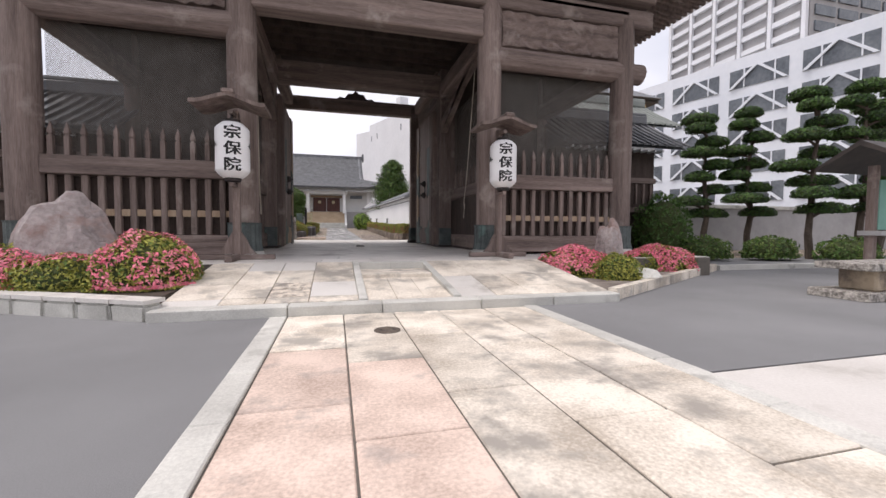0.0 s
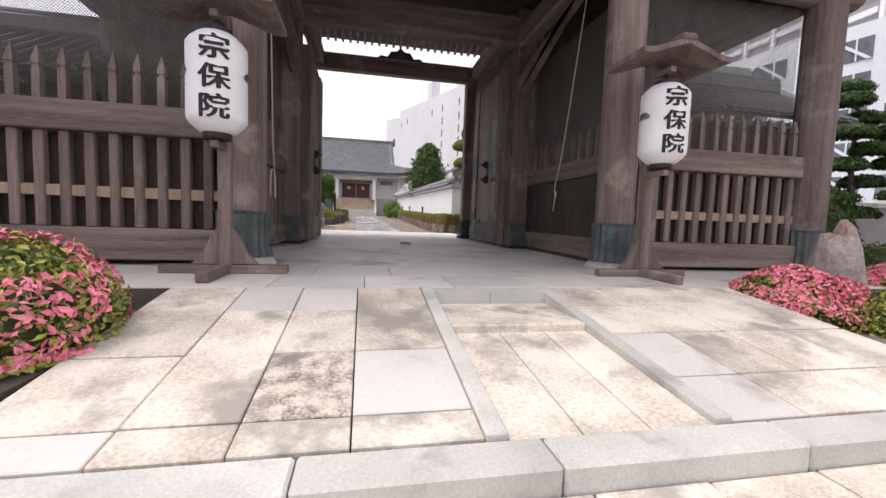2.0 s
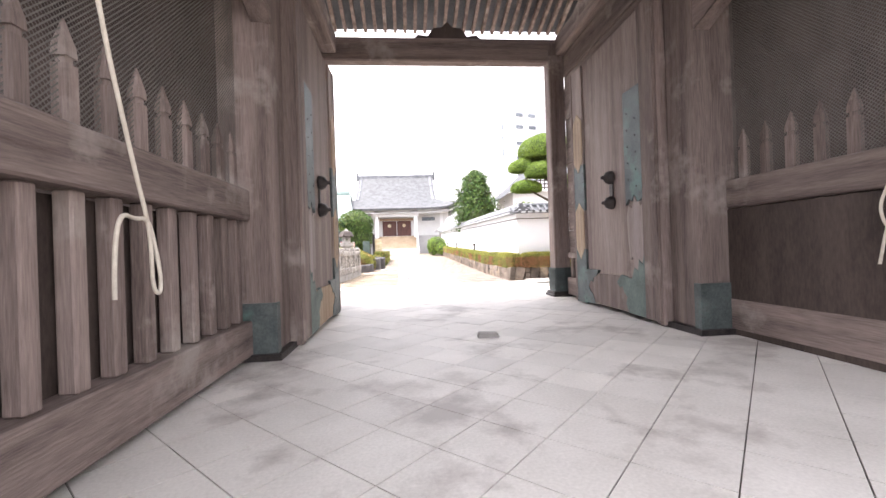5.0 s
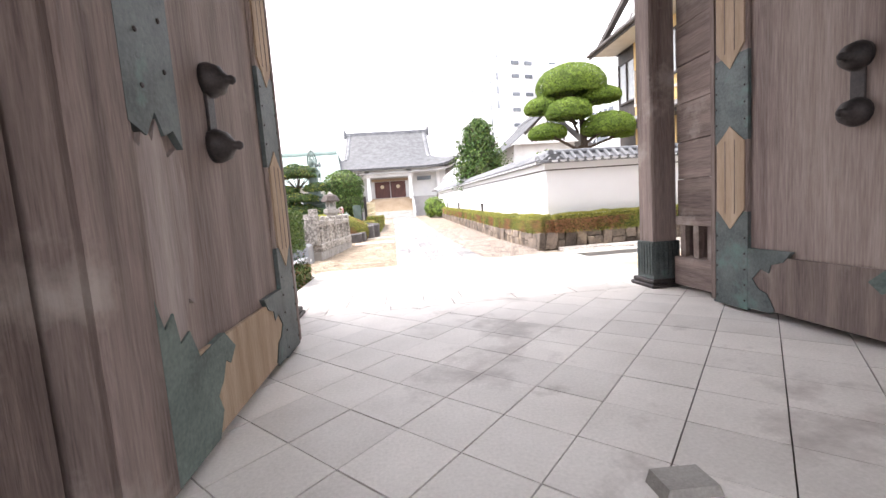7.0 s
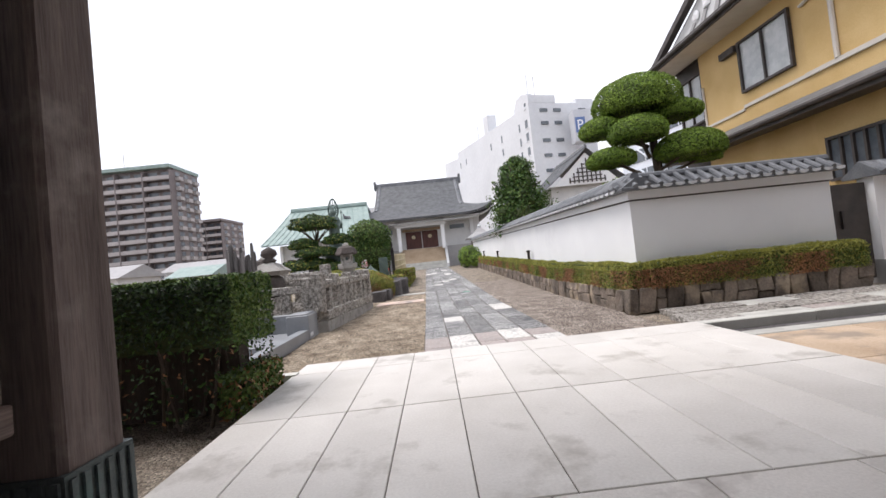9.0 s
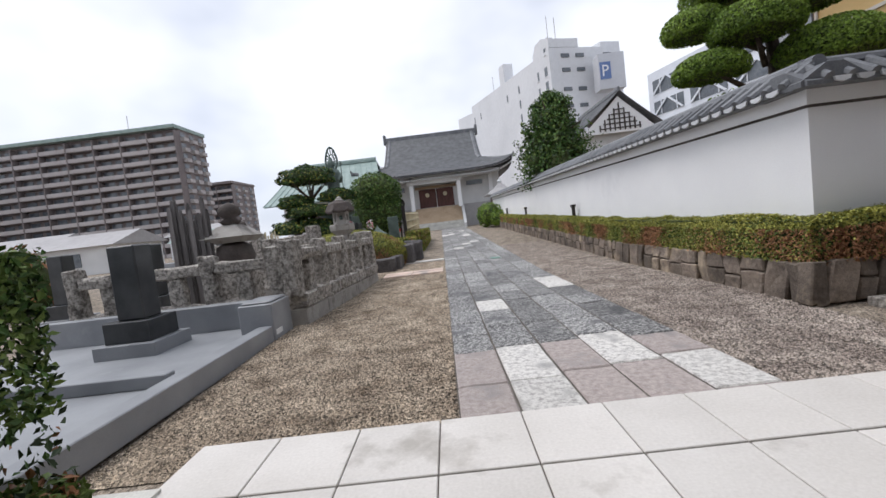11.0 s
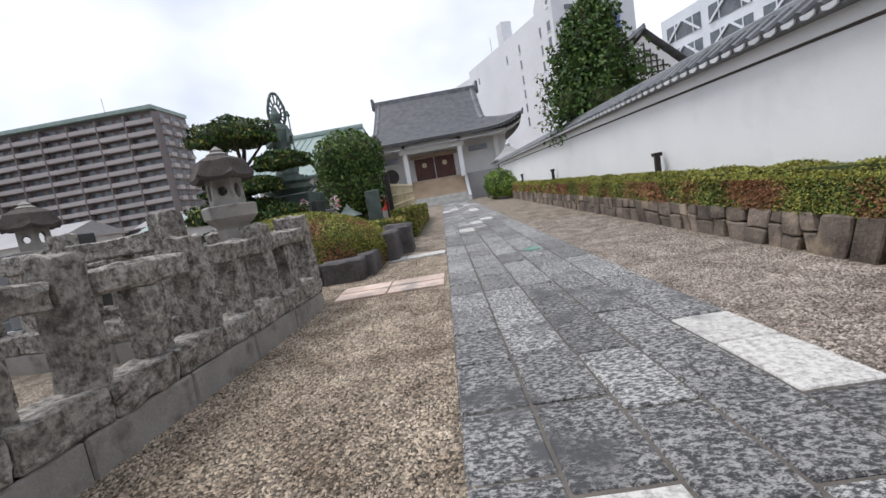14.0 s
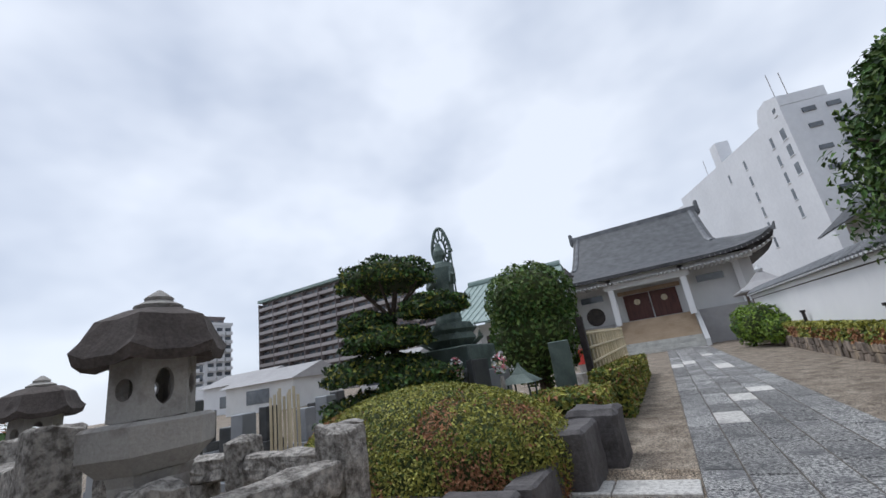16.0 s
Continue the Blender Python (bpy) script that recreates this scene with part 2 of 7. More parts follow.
GREY_BLDG = mat("grey_concrete_facade", (0.30, 0.29, 0.29), (0.42, 0.41, 0.41), 0.1, 0.8, 0, 2)
GLASS = mat("dark_window_glass", (0.06, 0.07, 0.085), (0.16, 0.18, 0.20), 0.3, 0.12, 0, 2, spec=0.6)
CURTAIN = mat("pale_window_glass", (0.36, 0.38, 0.39), (0.52, 0.53, 0.53), 1.0, 0.15, 0, 4, spec=0.6)
TRUNK = mat("tree_bark", (0.06, 0.045, 0.035), (0.16, 0.125, 0.10), 4, 0.95, 0.9, 30, (2, 2, 0.6), dist=0.02)
SOIL = mat("planting_soil", (0.05, 0.038, 0.03), (0.12, 0.095, 0.075), 5, 0.95, 0.8, 50, dist=0.02)
ROPE = mat("pale_cotton_rope", (0.50, 0.44, 0.36), (0.66, 0.60, 0.51), 20, 0.9, 0.4, 120)
BOARD_GREEN = mat("green_notice_cloth", (0.14, 0.30, 0.25), (0.20, 0.38, 0.32), 2, 0.8, 0.05, 60)
SIGN_BLUE = mat("blue_sign_panel", (0.10, 0.16, 0.34), (0.13, 0.20, 0.40), 2, 0.5, 0)
DRAIN_GREEN = mat("green_painted_metal", (0.10, 0.24, 0.19), (0.20, 0.36, 0.29), 5, 0.5, 0.2, 60, metal=0.2)
RED_CLOTH = mat("red_bib_cloth", (0.55, 0.05, 0.04), (0.70, 0.09, 0.07), 6, 0.85, 0.2, 80)
DOOR_RED = mat("red_brown_temple_door", (0.055, 0.02, 0.016), (0.13, 0.05, 0.04), 2, 0.55, 0.2, 20, (4, 4, 0.5))
STEP_TAN = mat("tan_temple_step", (0.40, 0.30, 0.20), (0.55, 0.43, 0.31), 1.2, 0.8, 0.2, 40)
BAMBOO = mat("dry_bamboo", (0.42, 0.35, 0.22), (0.62, 0.54, 0.38), 3, 0.6, 0.1, 30, (3, 3, 0.5), vary=0.12)
MESH_WIRE = mat("bird_netting", (0.10, 0.09, 0.08), (0.15, 0.135, 0.12), 4, 0.7, 0)


def leafy(name, a, b, island=0.45):
    m = mat(name, a, b, 1.3, 0.55, 0, 9, island=island, spec=0.3)
    return m


# Pine needles; on the tall hedge this dark green stands in for shade.
LEAF_DARK = leafy("dark_needles_shaded_leaves", (0.022, 0.042, 0.020), (0.055, 0.085, 0.036))
LEAF_BRIGHT = leafy("bright_clipped_foliage", (0.12, 0.20, 0.025), (0.25, 0.36, 0.05))
LEAF_MID = leafy("glossy_mid_green_leaves", (0.035, 0.085, 0.018), (0.095, 0.175, 0.04))
LEAF_HEDGE = leafy("hedge_leaves", (0.07, 0.12, 0.025), (0.165, 0.225, 0.055))
LEAF_OLIVE = leafy("yellow_green_azalea_leaves", (0.20, 0.205, 0.035), (0.40, 0.385, 0.085))
LEAF_RUST = leafy("rusty_young_leaves", (0.24, 0.11, 0.055), (0.42, 0.21, 0.10))
PETAL = leafy("pink_azalea_petals", (0.78, 0.14, 0.24), (0.90, 0.38, 0.43), 0.2)
# For solid cores: the shade inside foliage is put into this dark colour.
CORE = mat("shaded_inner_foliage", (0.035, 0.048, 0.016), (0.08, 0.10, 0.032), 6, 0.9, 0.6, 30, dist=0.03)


# ---- building helpers ----
ORIGIN = {}


def thing(name, x, y, z, label="", category="", group="", kind=""):
    ob = new(name)
    ob.location = (x, y, z)
    ob.empty_display_size = 0.1
    ORIGIN[ob] = Vector((x, y, z))
    return tagged(ob, label, category, group, kind)


def finish(name, me, material, parent=None, label="", smooth=False):
    if smooth:
        me.shade_smooth()
    for m_ in material if isinstance(material, (list, tuple)) else (material,):
        me.materials.append(m_)
    ob = new(name, me)
    if parent:
        me.transform(Matrix.Translation(-ORIGIN[parent]))
        ob.parent = parent
        ORIGIN[ob] = ORIGIN[parent]
    else:
        ORIGIN[ob] = Vector((0, 0, 0))
    if label:
        ob["label"] = label
    return ob


def part(name, bm, material, parent=None, label="", smooth=False):
    me = bpy.data.meshes.new(name)
    bm.to_mesh(me)
    bm.free()
    return finish(name, me, material, parent, label, smooth)


def arrays(name, verts, faces, material, parent=None, label="", smooth=False):
    me = bpy.data.meshes.new(name)
    me.from_pydata(verts.tolist() if hasattr(verts, "tolist") else verts, [], faces.tolist() if hasattr(faces, "tolist") else faces)
    return finish(name, me, material, parent, label, smooth)


def solo(ob, label, category="", group="", kind=""):
    return tagged(ob, label, category, group, kind)


def box(bm, x0, x1, y0, y1, z0, z1, bevel=0.0, m=None):
    vs = [bm.verts.new((x, y, z)) for x in (x0, x1) for y in (y0, y1) for z in (z0, z1)]
    if m is not None:
        for v in vs:
            v.co = m @ v.co
    fs = [bm.faces.new([vs[i] for i in q]) for q in ((0, 1, 3, 2), (4, 6, 7, 5), (0, 4, 5, 1), (2, 3, 7, 6), (0, 2, 6, 4), (1, 5, 7, 3))]
    if bevel:
        bmesh.ops.bevel(bm, geom=list({e for f in fs for e in f.edges}), offset=bevel, segments=1, affect="EDGES", profile=0.5)
    return vs


def boxes(*specs, bevel=0.0):
    bm = bmesh.new()
    for s in specs:
        box(bm, *s, bevel=bevel)
    return bm


def tube(bm, a, b, r0, r1=None, n=10, caps=True):
    a, b = Vector(a), Vector(b)
    r1 = r0 if r1 is None else r1
    q = (b - a).to_track_quat("Z", "Y")
    rings = []
    for p, r in ((a, r0), (b, r1)):
        rings.append([bm.verts.new(p + q @ Vector((r * math.cos(2 * math.pi * i / n), r * math.sin(2 * math.pi * i / n), 0))) for i in range(n)])
    for i in range(n):
        bm.faces.new((rings[0][i], rings[0][(i + 1) % n], rings[1][(i + 1) % n], rings[1][i]))
    if caps:
        bm.faces.new(rings[0][::-1])
        bm.faces.new(rings[1])


def tubes(*specs, n=10):
    bm = bmesh.new()
    for s in specs:
        tube(bm, *s, n=n)
    return bm


def lathe(bm, x, y, profile, n=12, turn=0.0, square=0.0, m=None):
    """Rings of (radius, z) round an upright axis."""
    rings = []
    for r, z in profile:
        ring = []
        for i in range(n):
            a = turn + 2 * math.pi * i / n
            p = Vector((x + r * math.cos(a), y + r * math.sin(a), z))
            ring.append(bm.verts.new(m @ p if m is not None else p))
        rings.append(ring)
    for q, w in zip(rings, rings[1:]):
        for i in range(n):
            bm.faces.new((q[i], q[(i + 1) % n], w[(i + 1) % n], w[i]))
    bm.faces.new(rings[0][::-1])
    bm.faces.new(rings[-1])


def prism(bm, outline, axis, lo, hi):
    """A flat outline of (u, v) carried along an axis: x: (u, v) are y, z; y: x, z; z: x, y."""
    def at(u, v, w):
        return (w, u, v) if axis == "x" else (u, w, v) if axis == "y" else (u, v, w)
    a = [bm.verts.new(at(u, v, lo)) for u, v in outline]
    b = [bm.verts.new(at(u, v, hi)) for u, v in outline]
    k = len(outline)
    for i in range(k):
        bm.faces.new((a[i], a[(i + 1) % k], b[(i + 1) % k], b[i]))
    bm.faces.new(a[::-1])
    bm.faces.new(b)
    bmesh.ops.recalc_face_normals(bm, faces=bm.faces[:])


def roughen(bm, amount, scale, keep=None):
    for v in bm.verts:
        d = noise.noise_vector(v.co * scale) + 0.5 * noise.noise_vector(v.co * scale * 2.7)
        v.co += d * amount
    return bm


def stone_block(x0, x1, y0, y1, z0, z1, amount=0.02, cuts=3, scale=4.0):
    bm = bmesh.new()
    box(bm, x0, x1, y0, y1, z0, z1, bevel=min(x1 - x0, y1 - y0, z1 - z0) * 0.09)
    bmesh.ops.subdivide_edges(bm, edges=bm.edges[:], cuts=cuts, use_grid_fill=True)
    return roughen(bm, amount, scale)


def boulder(x, y, z, rx, ry, rz, seed, peak=0.0):
    bm = bmesh.new()
    bmesh.ops.create_icosphere(bm, subdivisions=4, radius=1)
    for v in bm.verts:
        p = v.co.copy()
        d = 1 + 0.28 * noise.noise(p * 1.3 + Vector((seed, 0, 0))) + 0.10 * noise.noise(p * 3.5 + Vector((seed, 3, 0))) + 0.04 * noise.noise(p * 9)
        f = max(0, p.z)
        s = d * (1 - peak * 0.5 * f)
        v.co = Vector((x + p.x * rx * s, y + p.y * ry * s, z + max(-0.05, p.z * rz * d * (1 + peak * 0.3))))
    return bm


rng = np.random.default_rng(7)


def leaf_arrays(points, normals, size, spread=0.7):
    """Folded rhombic leaves at the points, facing about along the normals."""
    k = len(points)
    nn = normals + rng.normal(0, spread, (k, 3))
    nn /= np.linalg.norm(nn, axis=1)[:, None] + 1e-9
    t = np.cross(nn, rng.normal(0, 1, (k, 3)))
    t /= np.linalg.norm(t, axis=1)[:, None] + 1e-9
    b = np.cross(nn, t)
    s = size * rng.uniform(0.65, 1.35, (k, 1))
    v = np.empty((k, 4, 3))
    v[:, 0], v[:, 2] = points - t * s, points + t * s
    v[:, 1], v[:, 3] = points + b * s * 0.5 + nn * s * 0.2, points - b * s * 0.5 + nn * s * 0.2
    f = np.arange(k * 4).reshape(k, 4)
    return v.reshape(-1, 3), f


def leaves(name, points, normals, size, materials, weights, parent, spread=0.7, chooser=None):
    v, f = leaf_arrays(points, normals, size, spread)
    me = bpy.data.meshes.new(name)
    me.from_pydata(v.tolist(), [], f.tolist())
    pick = rng.choice(len(materials), size=len(points), p=weights) if chooser is None else chooser(points)
    me.polygons.foreach_set("material_index", pick.astype(np.int32))
    return finish(name, me, materials, parent)


def ellipsoid_points(c, r, k, shell=0.12, lumps=0.12, flat=-1.0):
    d = rng.normal(0, 1, (k, 3))
    d /= np.linalg.norm(d, axis=1)[:, None]
    d[:, 2] = np.where(d[:, 2] < flat, flat * rng.uniform(0.5, 1, k), d[:, 2])
    w = 1 + lumps * np.sin(d[:, 0] * 7 + c[0] * 3) * np.sin(d[:, 1] * 6 + c[1]) + lumps * 0.6 * np.sin(d[:, 2] * 9 + d[:, 0] * 5)
    rad = (w + rng.uniform(-shell, shell * 0.4, k))[:, None]
    return np.array(c) + d * np.array(r) * rad, d


def clump(parent, c, r, k, size, materials, weights, name="foliage_pad", core=True, flat=-1.0, lumps=0.08, spread=0.7, shell=0.12):
    # A dark solid stands in for the shade behind the leaves.
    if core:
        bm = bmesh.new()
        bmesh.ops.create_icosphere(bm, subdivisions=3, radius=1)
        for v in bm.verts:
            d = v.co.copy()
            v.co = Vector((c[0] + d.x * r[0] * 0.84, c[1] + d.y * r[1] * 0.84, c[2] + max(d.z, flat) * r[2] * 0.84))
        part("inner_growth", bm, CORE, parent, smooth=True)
    p, n_ = ellipsoid_points(c, r, k, shell, lumps, flat)
    return leaves(name, p, n_, size, materials, weights, parent, spread)


def slab_points(x0, x1, y0, y1, z0, z1, density, top=True, sides=True):
    """Random points with normals on a block's top and sides."""
    ps, ns = [], []
    def put(k, fx, n_):
        if k > 0:
            ps.append(np.stack(fx(k), 1))
            ns.append(np.tile(np.array(n_, float), (k, 1)))
    u = lambda a, b, k: rng.uniform(a, b, k)
    if top:
        put(int((x1 - x0) * (y1 - y0) * density), lambda k: (u(x0, x1, k), u(y0, y1, k), np.full(k, z1) + rng.normal(0, 0.015, k)), (0, 0, 1))
    if sides:
        for xx, s in ((x0, -1), (x1, 1)):
            put(int((z1 - z0) * (y1 - y0) * density), lambda k: (np.full(k, xx) + rng.normal(0, 0.02, k), u(y0, y1, k), u(z0, z1, k)), (s, 0, 0.3))
        for yy, s in ((y0, -1), (y1, 1)):
            put(int((z1 - z0) * (x1 - x0) * density), lambda k: (u(x0, x1, k), np.full(k, yy) + rng.normal(0, 0.02, k), u(z0, z1, k)), (0, s, 0.3))
    return np.concatenate(ps), np.concatenate(ns)


def text_mesh(body, size):
    """Flat text, stroke by stroke, as vertex and face lists: each outline is filled by itself, so that crossing strokes stay solid."""
    cu = bpy.data.curves.new("text", "FONT")
    cu.body, cu.size, cu.align_x, cu.resolution_u, cu.fill_mode = body, size, "CENTER", 3, "NONE"
    ob = new("text", cu)
    bpy.context.view_layer.update()
    me = bpy.data.meshes.new_from_object(ob.evaluated_get(bpy.context.evaluated_depsgraph_get()))
    co = [v.co.copy() for v in me.vertices]
    link = {}
    for e_ in me.edges:
        i, j = e_.vertices
        link.setdefault(i, []).append(j)
        link.setdefault(j, []).append(i)
    bpy.data.objects.remove(ob)
    bpy.data.curves.remove(cu)
    loops, done = [], set()
    for i in sorted(link):
        if i in done:
            continue
        loop, here = [], i
        while here is not None:
            done.add(here)
            loop.append(co[here])
            ahead = [j for j in link[here] if j not in done]
            here = (i + 1 if i + 1 in ahead else min(ahead)) if ahead else None
        if len(loop) > 2:
            loops.append(loop)
    mid = Vector(((min(c.x for c in co) + max(c.x for c in co)) / 2, (min(c.y for c in co) + max(c.y for c in co)) / 2, 0)) if co else Vector()
    def area(q):
        return sum(a_.x * b_.y - b_.x * a_.y for a_, b_ in zip(q, q[1:] + q[:1])) / 2
    def inside(p, q):
        hit = False
        for a_, b_ in zip(q, q[1:] + q[:1]):
            if (a_.y > p.y) != (b_.y > p.y) and p.x < (b_.x - a_.x) * (p.y - a_.y) / (b_.y - a_.y) + a_.x:
                hit = not hit
        return hit
    sign = 1 if loops and area(max(loops, key=lambda q: abs(area(q)))) > 0 else -1
    vs, fs = [], []
    for q in loops:
        if area(q) * sign <= 0:
            continue
        holes = [h for h in loops if area(h) * sign < 0 and all(inside(p, q) for p in h)]
        rings = [q] + holes
        base = len(vs)
        vs += [p - mid for ring in rings for p in ring]
        fs += [tuple(base + k for k in tri) for tri in geometry.tessellate_polygon(rings)]
    return vs, fs


def rise(y):
    """Height of the temple ground along the walk."""
    return 0.25 + max(0.0, y - 28) * 0.026


GF = 0.40   # gate floor

# ---- ground ----
bm = bmesh.new()
ys = [-900, -60, 0, 9, 20.9, 24, 28, 45, 62, 90, 900]
zs = [-0.04, -0.04, -0.04, -0.04, 0.16, 0.22, 0.23, 0.66, 1.08, 1.08, 1.08]
xs = [-900, -60, -5, 0, 6, 60, 900]
grid = [[bm.verts.new((x, y, z)) for x in xs] for y, z in zip(ys, zs)]
for r0, r1 in zip(grid, grid[1:]):
    for i in range(len(xs) - 1):
        bm.faces.new((r0[i], r0[i + 1], r1[i + 1], r1[i]))
solo(part("ground", bm, GRAVEL), "brown gravel ground of the temple precinct", "ground", kind="structure")
solo(part("road", boxes((-40, -0.69, -30, 6.2, -0.2, 0.0), (2.42, 40, 2.15, 12.5, -0.2, 0.0), (2.42, 40, -30, -9, -0.2, 0.0)), ASPHALT),
     "worn grey asphalt forecourt before the gate", "road", kind="structure")

# ---- the gate: posts, beams, picket screens, doors, roof ----
CX = 0.79
PX = {"ol": CX - 5.87, "il": CX - 2.48, "ir": CX + 2.48, "or": CX + 5.87}
gate = thing("temple_gate", CX, 12.6, GF, "large weathered dark wooden temple gate with open doors", "gate")


def gate_post(x, y, shoe=True, top=5.9):
    bm = bmesh.new()
    lathe(bm, x, y, [(0.235, GF + 0.08), (0.262, GF + 0.5), (0.262, top - 0.4), (0.24, top)], n=20)
    p = part("post", bm, WOOD, gate, smooth=False)
    b = bmesh.new()
    lathe(b, x, y, [(0.37, GF), (0.37, GF + 0.05), (0.33, GF + 0.09), (0.30, GF + 0.13)], n=20)
    part("stone_base", b, KERB if y < 10 else IRON, p)
    if shoe:
        b = bmesh.new()
        n = 40
        prof = [(0.32, GF + 0.12), (0.30, GF + 0.2), (0.285, GF + 0.26), (0.285, GF + 0.62), (0.30, GF + 0.66)]
        rings = []
        for r, z in prof:
            rings.append([b.verts.new((x + (r + (0.012 if i % 2 else -0.004)) * math.cos(2 * math.pi * i / n),
                                       y + (r + (0.012 if i % 2 else -0.004)) * math.sin(2 * math.pi * i / n), z)) for i in range(n)])
        for q, w in zip(rings, rings[1:]):
            for i in range(n):
                b.faces.new((q[i], q[(i + 1) % n], w[(i + 1) % n], w[i]))
        b.faces.new(rings[-1])
        part("bronze_shoe", b, BRONZE, p)


for y in (8.5, 12.6, 16.6):
    for k in ("ol", "il", "ir", "or"):
        if y == 8.5 or k in ("ol", "or"):
            gate_post(PX[k], y)
# square door posts in the middle row
for k, x in (("il", -2.0), ("ir", 3.14)):
    b = bmesh.new()
    box(b, x - 0.17, x + 0.17, 16.43, 16.77, GF + 0.1, 5.9, bevel=0.025)
    p = part("rear_post", b, WOOD, gate)
    part("stone_base", boxes((x - 0.26, x + 0.26, 16.34, 16.86, GF, GF + 0.05), (x - 0.235, x + 0.235, 16.365, 16.835, GF + 0.05, GF + 0.11), bevel=0.012), IRON, p)
    b = bmesh.new()
    box(b, x - 0.185, x + 0.185, 16.415, 16.785, GF + 0.11, GF + 0.62)
    for i in range(6):
        u = -0.155 + i * 0.062
        for q in ((x + u - 0.014, x + u + 0.014, 16.40, 16.414), (x + u - 0.014, x + u + 0.014, 16.786, 16.80), (x - 0.20, x - 0.186, 16.6 + u - 0.014, 16.6 + u + 0.014), (x + 0.186, x + 0.20, 16.6 + u - 0.014, 16.6 + u + 0.014)):
            box(b, *q, GF + 0.16, GF + 0.6)
    part("bronze_shoe", b, BRONZE, p)
for k, x in (("il", -1.9), ("ir", 3.42)):
    b = bmesh.new()
    box(b, x - 0.27, x + 0.27, 12.33, 12.85, GF + 0.06, 5.9, bevel=0.03)
    p = part("door_post", b, WOOD, gate)
    part("bronze_shoe", boxes((x - 0.285, x + 0.285, 12.31, 12.42, GF + 0.02, GF + 0.6)), BRONZE, p)
    part("stone_base", boxes((x - 0.33, x + 0.33, 12.26, 12.92, GF, GF + 0.07)), IRON, p)


def screen(x0, y0, x1, y1, count):
    """A picket screen: sill, pickets, rail and pointed upper pickets between two posts."""
    a, b = Vector((x0, y0, 0)), Vector((x1, y1, 0))
    d = (b - a).normalized()
    turn = Matrix.Translation(a) @ d.to_track_quat("X", "Z").to_matrix().to_4x4()
    ln = (b - a).length
    wood = WOOD_X if abs(d.x) > 0.5 else WOOD_Y
    bm = bmesh.new()
    box(bm, 0, ln, -0.11, 0.11, GF + 0.06, GF + 0.42, 0.012, turn)
    part("sill_beam", bm, wood, gate)
    bm = bmesh.new()
    box(bm, 0, ln, -0.12, 0.12, 1.87, 2.19, 0.015, turn)
    part("rail", bm, wood, gate)
    if wood is WOOD_X:
        bm = bmesh.new()
        box(bm, 0, ln, -0.02, 0.02, 1.16, 1.28, 0, turn)
        part("tie_bar", bm, WOOD_PALE, gate, "thin yellowish tie bar behind the pickets")
    # Board behind the pickets, coloured dark for the shade there.
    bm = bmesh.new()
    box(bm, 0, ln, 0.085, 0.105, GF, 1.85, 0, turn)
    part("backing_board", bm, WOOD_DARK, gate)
    low = top = None
    for i in range(count):
        u = ln * (i + 0.5) / count
        m = turn @ Matrix.Translation((u, 0, 0))
        bm = bmesh.new()
        w = 0.062
        vs = [(w, 0), (0, -w), (-w, 0), (0, w)]
        box(bm, -0.05, 0.05, -0.05, 0.05, GF + 0.42, 1.87, 0.012, m)
        part("picket", bm, WOOD, gate)
        bm = bmesh.new()
        for z0, z1, r0, r1 in ((2.19, 2.52, 0.055, 0.055), (2.52, 2.56, 0.035, 0.035), (2.56, 2.62, 0.055, 0.05), (2.62, 2.76, 0.05, 0.006)):
            prof = [(r0, z0), (r1, z1)]
            lathe(bm, 0, 0, prof, 4, math.pi / 4, m=m)
        part("pointed_picket", bm, WOOD, gate)


def netting(x0, y0, x1, y1, z0, z1, step=0.034):
    a, b = Vector((x0, y0, 0)), Vector((x1, y1, 0))
    ln = (b - a).length
    d = (b - a) / ln
    bm = bmesh.new()
    nrm = Vector((-d.y, d.x, 0)) * 0.002
    def wire(u0, v0, u1, v1, w=0.0052):
        p, q = a + d * u0 + Vector((0, 0, v0)), a + d * u1 + Vector((0, 0, v1))
        s = Vector((0, 0, w))
        bm.faces.new([bm.verts.new(c) for c in (p - s, q - s, q + s + nrm, p + s + nrm)])
    h = z1 - z0
    k = int((ln + h) / step)
    for i in range(k):
        u = i * step
        for s in (0, 1):
            ua, va, ub, vb = u, z0, u - h, z1
            if ua > ln:
                va, ua = z0 + (ua - ln), ln
            if ub < 0:
                vb, ub = z1 + ub, 0
            if s:
                ua, ub = ln - ua, ln - ub
            wire(ua, va, ub, vb)
    part("netting", bm, MESH_WIRE, gate, "fine wire bird netting")


SIDE = {"il": -1.98, "ir": 3.62}
REAR = {"il": -2.0, "ir": 3.14}
yf = 8.5
for x0, x1 in ((PX["ol"] + 0.25, PX["il"] - 0.25), (PX["ir"] + 0.25, PX["or"] - 0.25)):
    screen(x0, yf, x1, yf, 12)
    netting(x0, yf + 0.16, x1, yf + 0.16, 2.19, 4.5)
for k in ("il", "ir"):
    screen(SIDE[k], 8.6, SIDE[k], 12.33, 13)
    netting(SIDE[k], 8.75, SIDE[k], 12.33, 2.19, 4.6)

